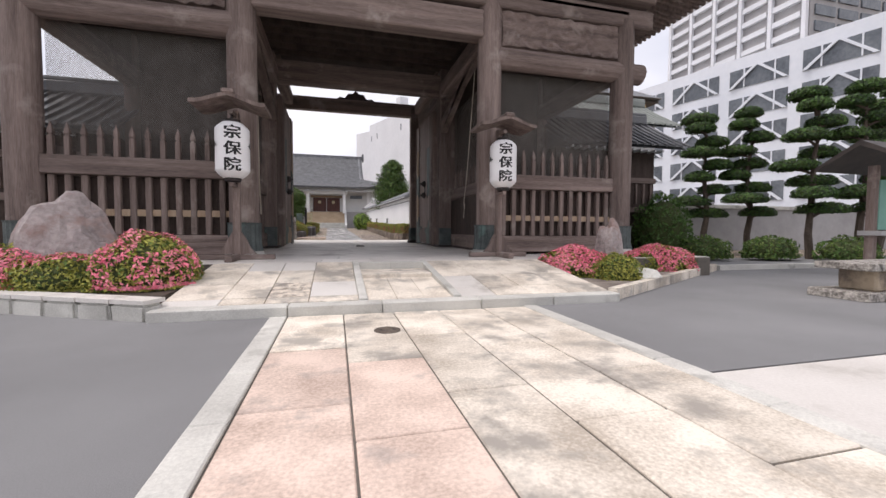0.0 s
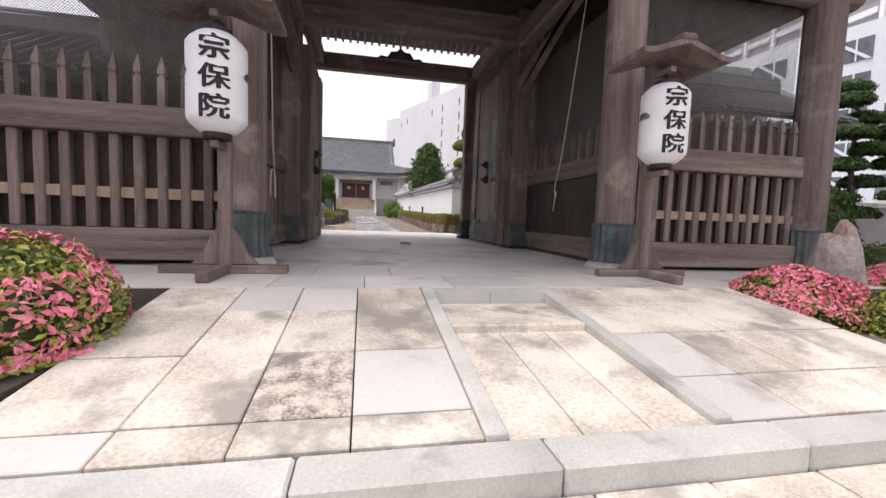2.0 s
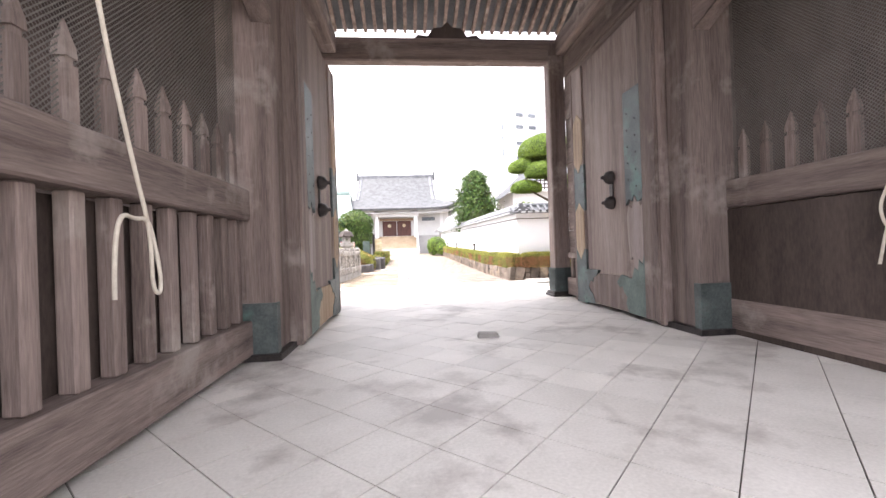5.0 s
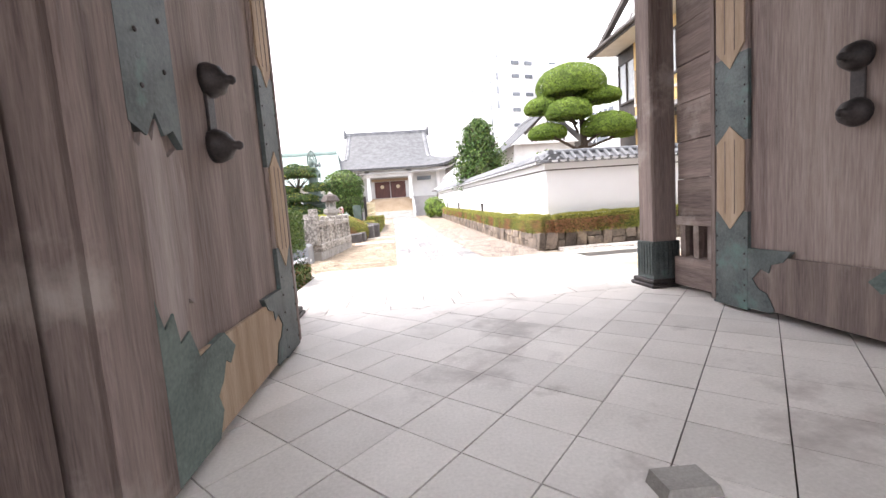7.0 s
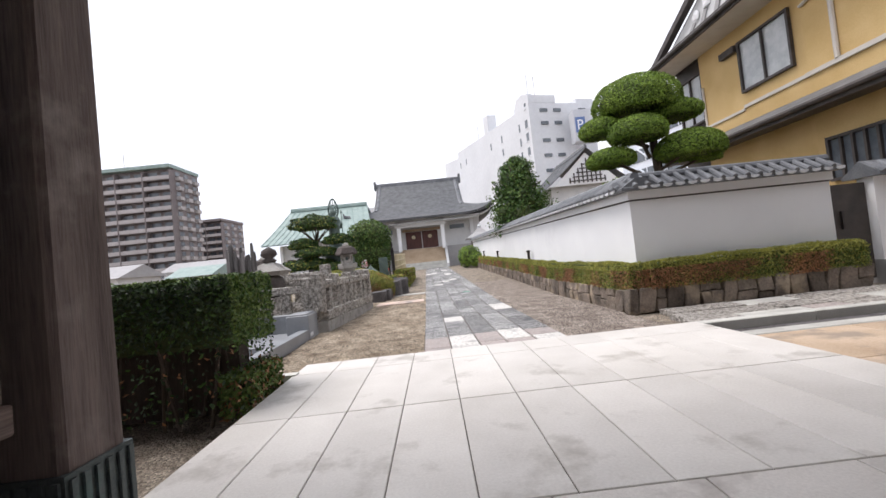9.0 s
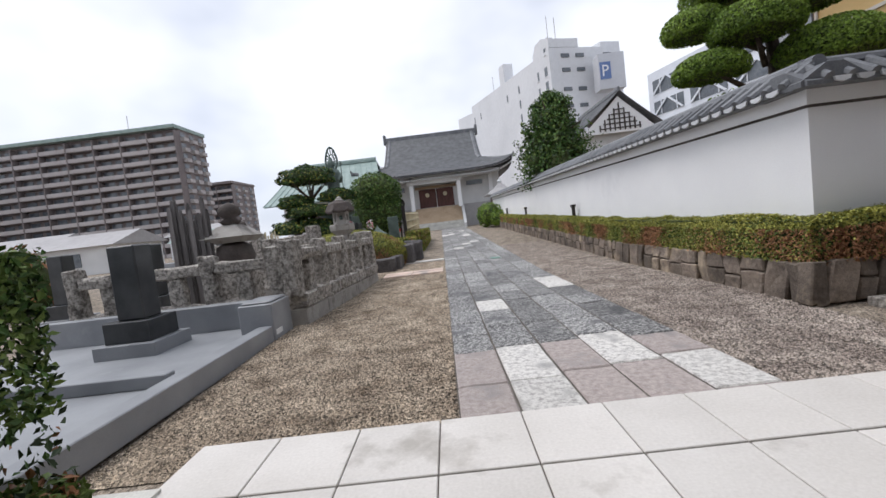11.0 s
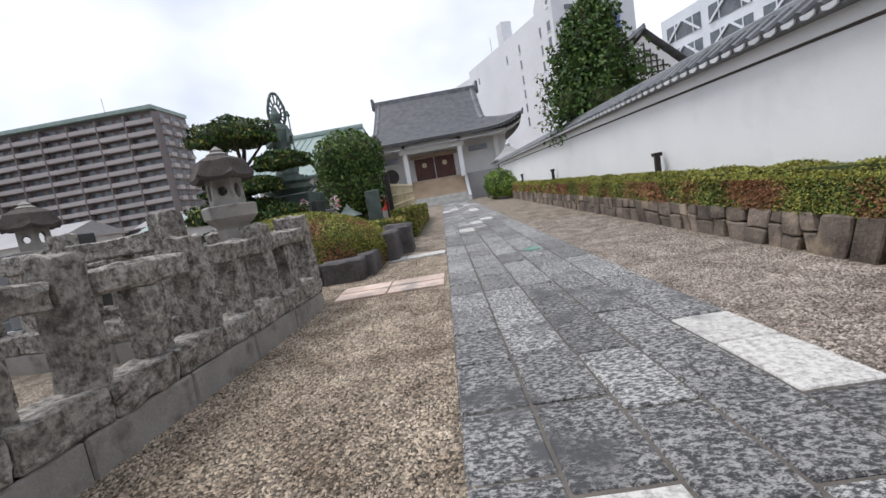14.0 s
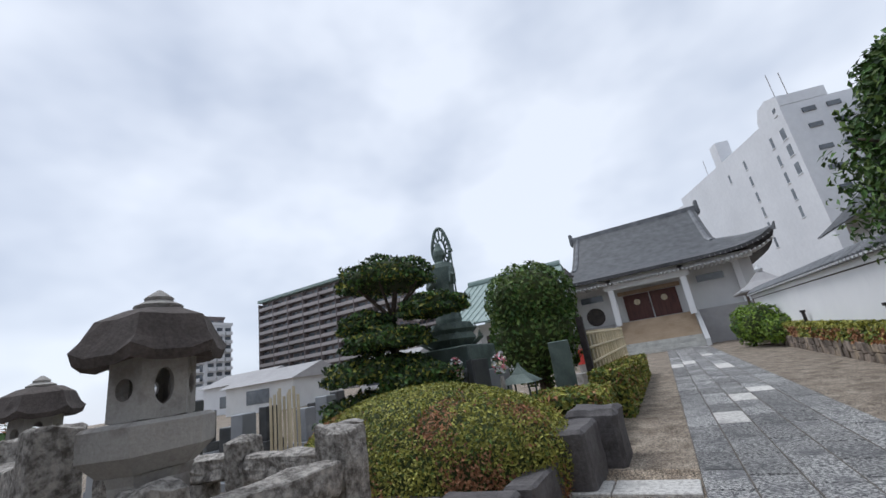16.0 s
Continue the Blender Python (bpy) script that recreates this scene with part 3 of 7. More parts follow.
# board walls: outer sides of the back bays, the side bays' back, back-bay plank walls along the passage
for k, s in (("il", -1), ("ir", 1)):
    x = -2.0 if k == "il" else 3.3
    for j in range(9):
        z0 = GF + 0.95 + j * 0.47
        bm = bmesh.new()
        box(bm, x - 0.04 + 0.01 * (j % 2), x + 0.04 - 0.01 * (j % 2), 12.85, 16.35, z0, z0 + 0.463, 0.008)
        part("plank", bm, WOOD_Y, gate)
    part("sill_beam", boxes((x - 0.1, x + 0.1, 12.85, 16.35, GF + 0.05, GF + 0.42), bevel=0.01), WOOD_Y, gate)
    part("rail", boxes((x - 0.08, x + 0.08, 12.85, 16.35, GF + 0.83, GF + 0.95), bevel=0.01), WOOD_Y, gate)
    for i in range(15):
        y = 12.98 + i * 0.235
        part("vent_bar", boxes((x - 0.03, x + 0.03, y - 0.045, y + 0.045, GF + 0.42, GF + 0.83)), WOOD, gate)
    x = PX[k]
    # board wall behind the guardian bay
    xo = PX["ol" if k == "il" else "or"]
    lo, hi = min(x, xo) + 0.25, max(x, xo) - 0.25
    for i in range(10):
        a0 = lo + (hi - lo) * i / 10
        part("plank", boxes((a0, a0 + (hi - lo) / 10 - 0.006, 12.52 + 0.006 * (i % 2), 12.60, GF + 0.05, 3.0 if k == "il" else 2.3)), WOOD, gate)
    part("rail", boxes((lo, hi, 12.45, 12.7, 3.0 if k == "il" else 2.3, 3.22 if k == "il" else 2.5)), WOOD_X, gate)
    # back bay: low picket wall at the rear
    for i in range(14):
        a0 = lo + (hi - lo) * (i + 0.5) / 14
        part("picket", boxes((a0 - 0.05, a0 + 0.05, 16.55, 16.65, GF, 2.5)), WOOD, gate)

# outer low screens
for k in ("ol", "or"):
    x = PX[k]
    part("rail", boxes((x - 0.1, x + 0.1, 8.7, 16.4, 1.87, 2.19)), WOOD_Y, gate)
    part("sill_beam", boxes((x - 0.1, x + 0.1, 8.7, 16.4, GF + 0.05, GF + 0.42)), WOOD_Y, gate)
    for i in range(26):
        y = 8.9 + i * 0.29
        part("picket", boxes((x - 0.05, x + 0.05, y - 0.05, y + 0.05, GF + 0.42, 2.5)), WOOD, gate)
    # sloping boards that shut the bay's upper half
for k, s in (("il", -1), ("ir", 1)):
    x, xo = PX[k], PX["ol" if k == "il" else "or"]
    # Dark colour carries the shade at the back of the bay.
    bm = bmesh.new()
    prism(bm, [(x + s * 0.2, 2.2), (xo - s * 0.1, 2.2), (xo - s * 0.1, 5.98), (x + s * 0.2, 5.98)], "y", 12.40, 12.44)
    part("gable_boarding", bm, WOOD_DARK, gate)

# beams
def beam(x0, x1, y0, y1, z0, z1, m, name="beam", bevel=0.03):
    return part(name, boxes((x0, x1, y0, y1, z0, z1), bevel=bevel), m, gate)


for y in (8.5, 16.6):
    for a0, a1 in (("ol", "il"), ("ir", "or")):
        bm = bmesh.new()
        tube(bm, (PX[a0] - 0.5 * (a0 == "ol"), y, 4.72), (PX[a1] + 0.5 * (a1 == "or"), y, 4.72), 0.24, n=14)
        roughen(bm, 0.012, 5)
        part("carved_beam", bm, WOOD_X, gate, "log beam carved with a wave pattern")
    for a0, a1 in (("ol", "il"), ("ir", "or")):
        bm = bmesh.new()
        x0, x1 = PX[a0] + 0.24, PX[a1] - 0.24
        nx, nz = 70, 18
        g = [[bm.verts.new((x0 + (x1 - x0) * i / nx, y - 0.10 - 0.10 * abs(noise.noise(Vector((i * 0.16, j * 0.22, y)))) - 0.05 * math.sin(i * 0.35 + 2.2 * noise.noise(Vector((i * 0.08, j * 0.15, 2)))) ** 2,
                            4.96 + 0.72 * j / nz)) for i in range(nx + 1)] for j in range(nz + 1)]
        for q, w in zip(g, g[1:]):
            for i in range(nx):
                bm.faces.new((q[i], q[i + 1], w[i + 1], w[i]))
        box(bm, x0, x1, y - 0.06, y + 0.08, 4.94, 5.7)
        part("carved_panel", bm, WOOD_X, gate, "grey carved wave relief panel between beams")
beam(PX["il"] + 0.2, PX["ir"] - 0.2, 8.3, 8.72, 5.06, 5.62, WOOD_X, "front_beam")
beam(PX["ol"] - 0.7, PX["or"] + 0.7, 8.3, 8.7, 5.72, 6.15, WOOD_X, "eave_beam")
beam(PX["ol"] - 0.7, PX["or"] + 0.7, 8.2, 8.8, 6.3, 6.6, WOOD_X, "eave_beam")
beam(PX["ol"] - 0.7, PX["or"] + 0.7, 8.0, 8.3, 6.8, 7.2, WOOD_X, "eave_beam")
beam(PX["ol"] - 0.7, PX["or"] + 0.7, 16.4, 16.8, 7.05, 7.4, WOOD_X, "eave_beam")
beam(PX["il"] - 0.5, PX["ir"] + 0.5, 12.35, 12.8, 5.12, 5.7, WOOD_X, "door_lintel")
beam(-2.2, 3.4, 16.46, 16.74, 5.5, 6.0, WOOD_X, "rear_beam")
for k in ("ol", "il", "ir", "or"):
    low_ = 4.6 if k in ("ol", "or") else 5.0
    beam(PX[k] - 0.16, PX[k] + 0.16, 8.7, 12.4, low_, low_ + 0.45, WOOD_Y, "tie_beam")
    if low_ < 5:
        beam(PX[k] - 0.03, PX[k] + 0.03, 8.7, 12.4, low_ + 0.45, 5.97, WOOD_DARK, "side_boarding", 0)
    beam(PX[k] - 0.16, PX[k] + 0.16, 12.8, 16.4, 5.6, 6.0, WOOD_Y, "tie_beam")
    # sloping braces from door post to front beam
for k in ("il", "ir"):
    bm = bmesh.new()
    prism(bm, [(9.3, 5.0), (9.9, 5.0), (12.35, 3.95), (12.35, 4.35)], "x", PX[k] - 0.1, PX[k] + 0.1)
    part("brace", bm, WOOD_Y, gate)
# frog-leg strut carving over the rear beam; dark colour stands for its backlit silhouette
bm = bmesh.new()
prism(bm, [(CX - 0.75, 5.98), (CX - 0.62, 6.08), (CX - 0.42, 6.05), (CX - 0.3, 6.22), (CX - 0.12, 6.24), (CX, 6.36), (CX + 0.12, 6.24), (CX + 0.3, 6.22), (CX + 0.42, 6.05), (CX + 0.62, 6.08), (CX + 0.75, 5.98)], "y", 16.5, 16.7)
part("frog_leg_strut", bm, WOOD_DARK, gate)
# ceiling boards and cross rafters inside, the shade up there put into their colour
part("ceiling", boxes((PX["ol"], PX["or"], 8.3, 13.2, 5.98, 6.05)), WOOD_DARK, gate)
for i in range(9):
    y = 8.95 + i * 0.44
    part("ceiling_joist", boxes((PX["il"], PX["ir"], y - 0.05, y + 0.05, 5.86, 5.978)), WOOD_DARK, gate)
# hipped tile roof with rafters under the eaves
rx0, rx1, ry0, ry1, ze, zr = CX - 8.9, CX + 8.9, 7.0, 18.3, 7.3, 11.6
bm = bmesh.new()
e = [bm.verts.new(c) for c in ((rx0, ry0, ze), (rx1, ry0, ze), (rx1, ry1, ze), (rx0, ry1, ze))]
r = [bm.verts.new(c) for c in ((CX - 4, 12.6, zr), (CX + 4, 12.6, zr))]
for q in ((e[0], e[1], r[1], r[0]), (e[1], e[2], r[1]), (e[2], e[3], r[0], r[1]), (e[3], e[0], r[0])):
    bm.faces.new(q)
ext = bmesh.ops.extrude_face_region(bm, geom=bm.faces[:])
for v in ext["geom"]:
    if isinstance(v, bmesh.types.BMVert):
        v.co.z -= 0.16
bmesh.ops.recalc_face_normals(bm, faces=bm.faces[:])
gate_roof = part("roof", bm, ROOF_TILE, gate, "grey tiled roof with deep eaves")
rafters = bmesh.new()
def rafter(a, b_):
    a, b_ = Vector(a), Vector(b_)
    m = Matrix.Translation(a) @ (b_ - a).to_track_quat("X", "Z").to_matrix().to_4x4()
    box(rafters, 0, (b_ - a).length, -0.04, 0.04, -0.11, 0, 0, m)
for i in range(72):
    x = rx0 + 0.1 + (rx1 - rx0 - 0.2) * i / 71
    rafter((x, ry0 + 0.06, ze - 0.18), (x, 8.6, ze + 0.28))
    rafter((x, ry1 - 0.06, ze - 0.18), (x, 16.5, ze + 0.35))
for i in range(58):
    y = ry0 + 0.1 + (ry1 - ry0 - 0.2) * i / 57
    z = ze
    rafter((rx1 - 0.06, y, z - 0.18), (PX["or"], y, z + 0.25))
    rafter((rx0 + 0.06, y, z - 0.18), (PX["ol"], y, z + 0.25))
tagged(part("rafters", rafters, WOOD, gate), kind="stuff")

# ---- the two open door leaves, swung inward ----
def door_leaf(k, s):
    """s: +1 when the passage lies at +x of the leaf."""
    hx, far = -1.55 if s > 0 else 3.09, 15.40
    d = thing("gate_door", hx, 12.9, GF + 0.06, "open heavy wooden gate door with green bronze fittings", "door", "gate doors")
    x0, x1 = hx - 0.045, hx + 0.045
    t = 4.75
    part("pivot_post", boxes((hx - 0.16 if s > 0 else hx - 0.05, hx + 0.05 if s > 0 else hx + 0.16, 12.86, 12.99, GF + 0.02, t)), WOOD, d)
    part("door_board", boxes((x0, x1, 12.95, far, GF + 0.08, t), bevel=0.008), WOOD_DOOR, d)
    f = x1 if s > 0 else x0
    def plate(name, y0, y1, z0, z1, th, m, label="", to=None):
        a0, a1 = (f, f + th) if s > 0 else (f - th, f)
        return part(name, boxes((a0, a1, y0, y1, z0, z1), bevel=0.004), m, to or d, label)
    def shape(name, pts, th, m, label="", to=None):
        b = bmesh.new()
        prism(b, pts, "x", *((f, f + th) if s > 0 else (f - th, f)))
        return part(name, b, m, to or d, label)
    # hinge stile and free stile, bare wood between bronze bands
    w_ = far - 0.40
    plate("hinge_stile", 12.9, 13.22, GF + 0.06, t, 0.035, WOOD)
    plate("free_stile", w_, far + 0.02, GF + 0.06, t, 0.03, WOOD_DOOR)
    plate("stile_edge", far + 0.0, far + 0.06, GF + 0.06, t, 0.045, WOOD)
    plate("bottom_rail", 13.28, w_, GF + 0.08, GF + 0.60, 0.03, WOOD_PALE if s > 0 else WOOD, "worn bottom rail")
    for z0, z1 in ((GF + 0.84, GF + 1.86), (GF + 2.44, GF + 3.5)):
        lz = shape("bare_panel", [(w_ + 0.03, z0 + 0.2), (w_ + 0.20, z0), (far - 0.03, z0 + 0.2), (far - 0.03, z1 - 0.14), (far - 0.10, z1 - 0.08), (w_ + 0.20, z1 + 0.02), (w_ + 0.10, z1 - 0.08), (w_ + 0.03, z1 - 0.14)], 0.046, WOOD_PALE, "pale bare wood panel with pointed ends")
        for q in (w_ + 0.14, w_ + 0.26):
            part("seam", boxes((f + s * 0.046, f + s * 0.049, q - 0.004, q + 0.004, z0 + 0.16, z1 - 0.12)) if s > 0 else boxes((f - 0.049, f - 0.046, q - 0.004, q + 0.004, z0 + 0.16, z1 - 0.12)), WOOD, lz)
    lb = plate("lower_band", w_ - 0.01, far + 0.03, GF + 0.03, GF + 1.02, 0.038, BRONZE, "bronze corner band with torn edge")
    ub = plate("upper_band", w_ - 0.01, far + 0.03, GF + 1.72, GF + 2.56, 0.038, BRONZE, "bronze band with rivets")
    shape("corner_plate", [(w_ - 0.01, GF + 0.06), (w_ - 0.01, GF + 0.66), (w_ - 0.46, GF + 0.66), (w_ - 0.38, GF + 0.56), (w_ - 0.26, GF + 0.52), (w_ - 0.24, GF + 0.44), (w_ - 0.15, GF + 0.47), (w_ - 0.06, GF + 0.36), (w_ - 0.13, GF + 0.27), (w_ - 0.22, GF + 0.24), (w_ - 0.30, GF + 0.10), (w_ - 0.26, GF + 0.06)], 0.038, BRONZE, "torn bronze corner plate")
    shape("hinge_plate", [(13.2, GF + 0.07), (13.2, GF + 0.95), (13.25, GF + 0.8), (13.33, GF + 0.86), (13.36, GF + 0.7), (13.45, GF + 0.74), (13.52, GF + 0.58), (13.82, GF + 0.62), (13.95, GF + 0.5), (13.86, GF + 0.42), (13.80, GF + 0.46), (13.74, GF + 0.36), (13.66, GF + 0.30), (13.70, GF + 0.2), (13.62, GF + 0.07)], 0.037, VERDI, "torn greenish bronze hinge plate")
    shape("upper_hinge_plate", [(13.2, GF + 1.72), (13.2, GF + 3.3), (13.62, GF + 3.3), (13.62, GF + 1.66), (13.54, GF + 1.74), (13.46, GF + 1.7), (13.40, GF + 1.8), (13.32, GF + 1.68)], 0.037, BRONZE, "bronze hinge plate with rivets")
    shape("bare_patch", [(13.21, GF + 0.85), (13.21, GF + 1.66), (13.27, GF + 1.62), (13.31, GF + 1.75), (13.37, GF + 1.66), (13.42, GF + 1.78), (13.48, GF + 1.6), (13.57, GF + 1.66), (13.62, GF + 1.5), (13.6, GF + 1.1), (13.56, GF + 0.86), (13.5, GF + 0.9), (13.44, GF + 0.68), (13.3, GF + 0.66)], 0.026, WOOD_GREY, "pale weathered wood where a plate is lost")
    # two pointed iron studs on a strap
    plate("strap", 14.02, 14.12, GF + 1.75, GF + 2.15, 0.02, IRON)
    for z in (GF + 1.75, GF + 2.15):
        b = bmesh.new()
        m = Matrix.Translation((f, 14.07, z)) @ Matrix.Rotation(s * math.pi / 2, 4, "Y") @ Matrix.Scale(1.2, 4)
        lathe(b, 0, 0, [(0.085, 0.0), (0.088, 0.03), (0.07, 0.08), (0.04, 0.10), (0.022, 0.115), (0.024, 0.135), (0.012, 0.15)], 16, m=m)
        part("door_stud", b, IRON, d, "pointed black iron stud", smooth=True)
    for j in range(9):
        for y in (far - 0.37, far - 0.02):
            b = bmesh.new()
            m = Matrix.Translation((f + s * 0.036, y, GF + 0.12 + j * 0.16 + (1.0 if j > 4 else 0))) @ Matrix.Rotation(s * math.pi / 2, 4, "Y")
            lathe(b, 0, 0, [(0.012, 0), (0.01, 0.006), (0.004, 0.01)], 6, m=m)
            part("rivet", b, IRON, d)
    for j in range(10):
        b = bmesh.new()
        m = Matrix.Translation((f + s * 0.036, 13.33 + 0.2 * (j % 2), GF + 1.9 + j * 0.12)) @ Matrix.Rotation(s * math.pi / 2, 4, "Y")
        lathe(b, 0, 0, [(0.014, 0), (0.012, 0.007), (0.004, 0.011)], 6, m=m)
        part("rivet", b, IRON, d)


door_leaf("il", 1)
door_leaf("ir", -1)

# ropes hanging in the passage
def rope(name, pts, r, label, mate=ROPE):
    cu = bpy.data.curves.new(name, "CURVE")
    cu.dimensions, cu.bevel_depth, cu.bevel_resolution = "3D", r, 2
    sp = cu.splines.new("NURBS")
    sp.points.add(len(pts) - 1)
    for q, p in zip(sp.points, pts):
        q.co = (*p, 1)
    sp.use_endpoint_u, sp.order_u = True, 3
    ob = new(name, cu)
    me = bpy.data.meshes.new_from_object(ob.evaluated_get(bpy.context.evaluated_depsgraph_get()))
    bpy.data.objects.remove(ob)
    return solo(finish(name, me, mate, smooth=True), label, "rope")


xr = 3.42
rope("rope", [(xr, 9.85, 5.2), (xr, 10.12, 4.0), (xr, 10.5, 2.3), (xr, 10.66, 1.9), (xr, 10.74, 1.7), (xr, 10.66, 1.5), (xr, 10.64, 1.7), (xr, 10.7, 1.5), (xr, 10.74, 1.27)], 0.011, "pale cotton rope hanging from the gate beam")
rope("rope", [(-1.6, 9.4, 5.0), (-1.66, 9.9, 2.9), (-1.72, 10.28, 2.0), (-1.72, 10.38, 1.74), (-1.72, 10.41, 1.55), (-1.72, 10.41, 1.34), (-1.72, 10.47, 1.28), (-1.72, 10.5, 1.36), (-1.72, 10.44, 1.6), (-1.72, 10.38, 1.74), (-1.72, 10.28, 1.72), (-1.72, 10.15, 1.75), (-1.72, 10.1, 1.5), (-1.72, 10.1, 1.3)], 0.012, "knotted pale rope looped over the picket rail")

# ---- paper lanterns on wooden stands ----
def lantern_stand(x, y, side, dz):
    st = thing("lantern_stand", x, y, GF, "dark wooden lantern stand with a small shingled roof", "lantern stand", "gate lantern stands")
    px = x + side * 0.0
    part("pole", boxes((px - 0.06, px + 0.06, y + 0.16, y + 0.28, GF + 0.08, 2.98), bevel=0.01), WOOD, st)
    bm = bmesh.new()
    box(bm, px - 0.62, px + 0.62, y + 0.16, y + 0.28, GF + 0.0, GF + 0.09, 0.012)
    part("foot", bm, WOOD_X, st)
    bm = bmesh.new()
    box(bm, px - 0.055, px + 0.055, y - 0.45, y + 0.85, GF + 0.0, GF + 0.1, 0.012)
    part("foot", bm, WOOD_Y, st)
    for sx in (-1, 1):
        bm = bmesh.new()
        prism(bm, [(px + sx * 0.06, GF + 0.1), (px + sx * 0.32, GF + 0.1), (px + sx * 0.22, GF + 0.2), (px + sx * 0.14, GF + 0.38), (px + sx * 0.06, GF + 0.5)], "y", y + 0.19, y + 0.25)
        part("foot_bracket", bm, WOOD, st)
    for z in (1.66 + dz, 2.86 + dz):
        part("arm", boxes((px - 0.035, px + 0.035, y - 0.1, y + 0.16, z, z + 0.06)), WOOD_Y, st)
    # curved little roof
    bm = bmesh.new()
    outline, under = [], []
    for i in range(13):
        u = -1 + i / 6
        z = 3.12 - 0.20 * abs(u) ** 1.15 + 0.05 * max(0, abs(u) - 0.75) * 4 + dz
        outline.append((x + u * 0.56, z + 0.03))
        under.append((x + u * 0.56, z - 0.03))
    prism(bm, outline + under[::-1], "y", y - 0.32, y + 0.42)
    roof = part("roof", bm, WOOD, st)
    part("ridge", boxes((x - 0.09, x + 0.09, y - 0.34, y + 0.44, 3.12 + dz, 3.20 + dz), bevel=0.02), WOOD_Y, roof)
    # the paper lantern
    pl = thing("paper_lantern", x, y, 1.74 + dz, "white paper lantern with large black characters and a crest", "lantern", "gate lanterns")
    z0, z1, R = 1.80 + dz, 2.72 + dz, 0.265
    bm = bmesh.new()
    prof = [(0.13, z0 - 0.005)]
    for i in range(41):
        u = i / 40
        rr = R * (1 - 0.42 * max(0, abs(u - 0.5) * 2 - 0.72) ** 1.6 / 0.28 ** 1.6)
        prof.append((rr + (0.003 if i % 2 else -0.001), z0 + (z1 - z0) * u))
    prof.append((0.13, z1 + 0.005))
    lathe(bm, x, y, prof, 36)
    part("paper_shade", bm, PAPER, pl, smooth=True)
    bm = bmesh.new()
    lathe(bm, x, y, [(0.12, z0 - 0.06), (0.13, z0 - 0.04), (0.13, z0)], 20)
    part("bottom_ring", bm, IRON, pl)
    bm = bmesh.new()
    lathe(bm, x, y, [(0.13, z1), (0.13, z1 + 0.05), (0.03, z1 + 0.07), (0.02, z1 + 0.13)], 20)
    part("top_ring", bm, IRON, pl)
    face = radians(-78 if side < 0 else -101)
    for j, ch in enumerate("宗保院"):
        vs, fs = text_mesh(ch, 0.235)
        zc = z1 - 0.19 - j * 0.262
        if j == 0:      # the two level strokes of the first character
            for hw, yy in ((0.058, 0.022), (0.092, -0.026)):
                k0 = len(vs)
                vs += [Vector((u * hw / 4 - hw * 0.0, yy + w, 0)) for w in (-0.010, 0.010) for u in range(-4, 5)]
                fs += [(k0 + q, k0 + q + 1, k0 + q + 10, k0 + q + 9) for q in range(8)]
        pts, faces = [], []
        for n_, (du, dv) in enumerate(((0, 0), (0.008, 0), (-0.008, 0), (0, 0.005), (0, -0.005))):
            rr = R + 0.005 + n_ * 0.0006
            faces += [tuple(q + len(pts) for q in f_) for f_ in fs]
            for v in vs:
                a = face + (v.x + du) * 1.15 / R
                pts.append((x + rr * math.cos(a), y + rr * math.sin(a), zc + (v.y + dv) * 0.98))
        me = bpy.data.meshes.new("character")
        me.from_pydata(pts, [], faces)
        finish("character", me, INK, pl, "brushed black character")
    # crest: a fan of petals, two of them, on the lantern's sides
    for da in (-82, 82):
        for i in range(7):
            bm = bmesh.new()
            t = radians(-60 + i * 20)
            c0 = [(0.02 * math.sin(t), 0.02 * math.cos(t)), (0.10 * math.sin(t - 0.13), 0.10 * math.cos(t - 0.13)), (0.115 * math.sin(t), 0.115 * math.cos(t)), (0.10 * math.sin(t + 0.13), 0.10 * math.cos(t + 0.13))]
            bm.faces.new([bm.verts.new((x + (R + 0.006) * math.cos(face + radians(da) + u / R), y + (R + 0.006) * math.sin(face + radians(da) + u / R), (z0 + z1) / 2 + 0.02 + w)) for u, w in c0])
            part("crest_petal", bm, INK, pl, "black petal of the crest")


lantern_stand(-1.68, 7.6, -1, 0.0)
lantern_stand(3.24, 7.6, 1, 0.0)

# ---- planting beds before the gate ----
def azalea(name, x, y, z, rx, ry, rz, pink, label, k=2600, size=0.026):
    k = int(k * 1.7)
    a = thing(name, x, y, z, label, "shrub", "azaleas before the gate")
    clump(a, (x, y, z), (rx, ry, rz), k, size, [LEAF_OLIVE, LEAF_HEDGE], [0.75, 0.25], "leaves", flat=-0.05, lumps=0.05)
    if pink:
        p, n_ = ellipsoid_points((x, y, z), (rx * 1.03, ry * 1.03, rz * 1.04), int(k * pink * 1.7), 0.06, 0.05, 0.0)
        w = np.array([noise.noise(Vector(q) * 2.2) for q in p])
        keep = w > (-0.35 if pink > 0.5 else -0.05)
        leaves("blossoms", p[keep], n_[keep], size * 1.05, [PETAL], [1.0], a, 0.5)


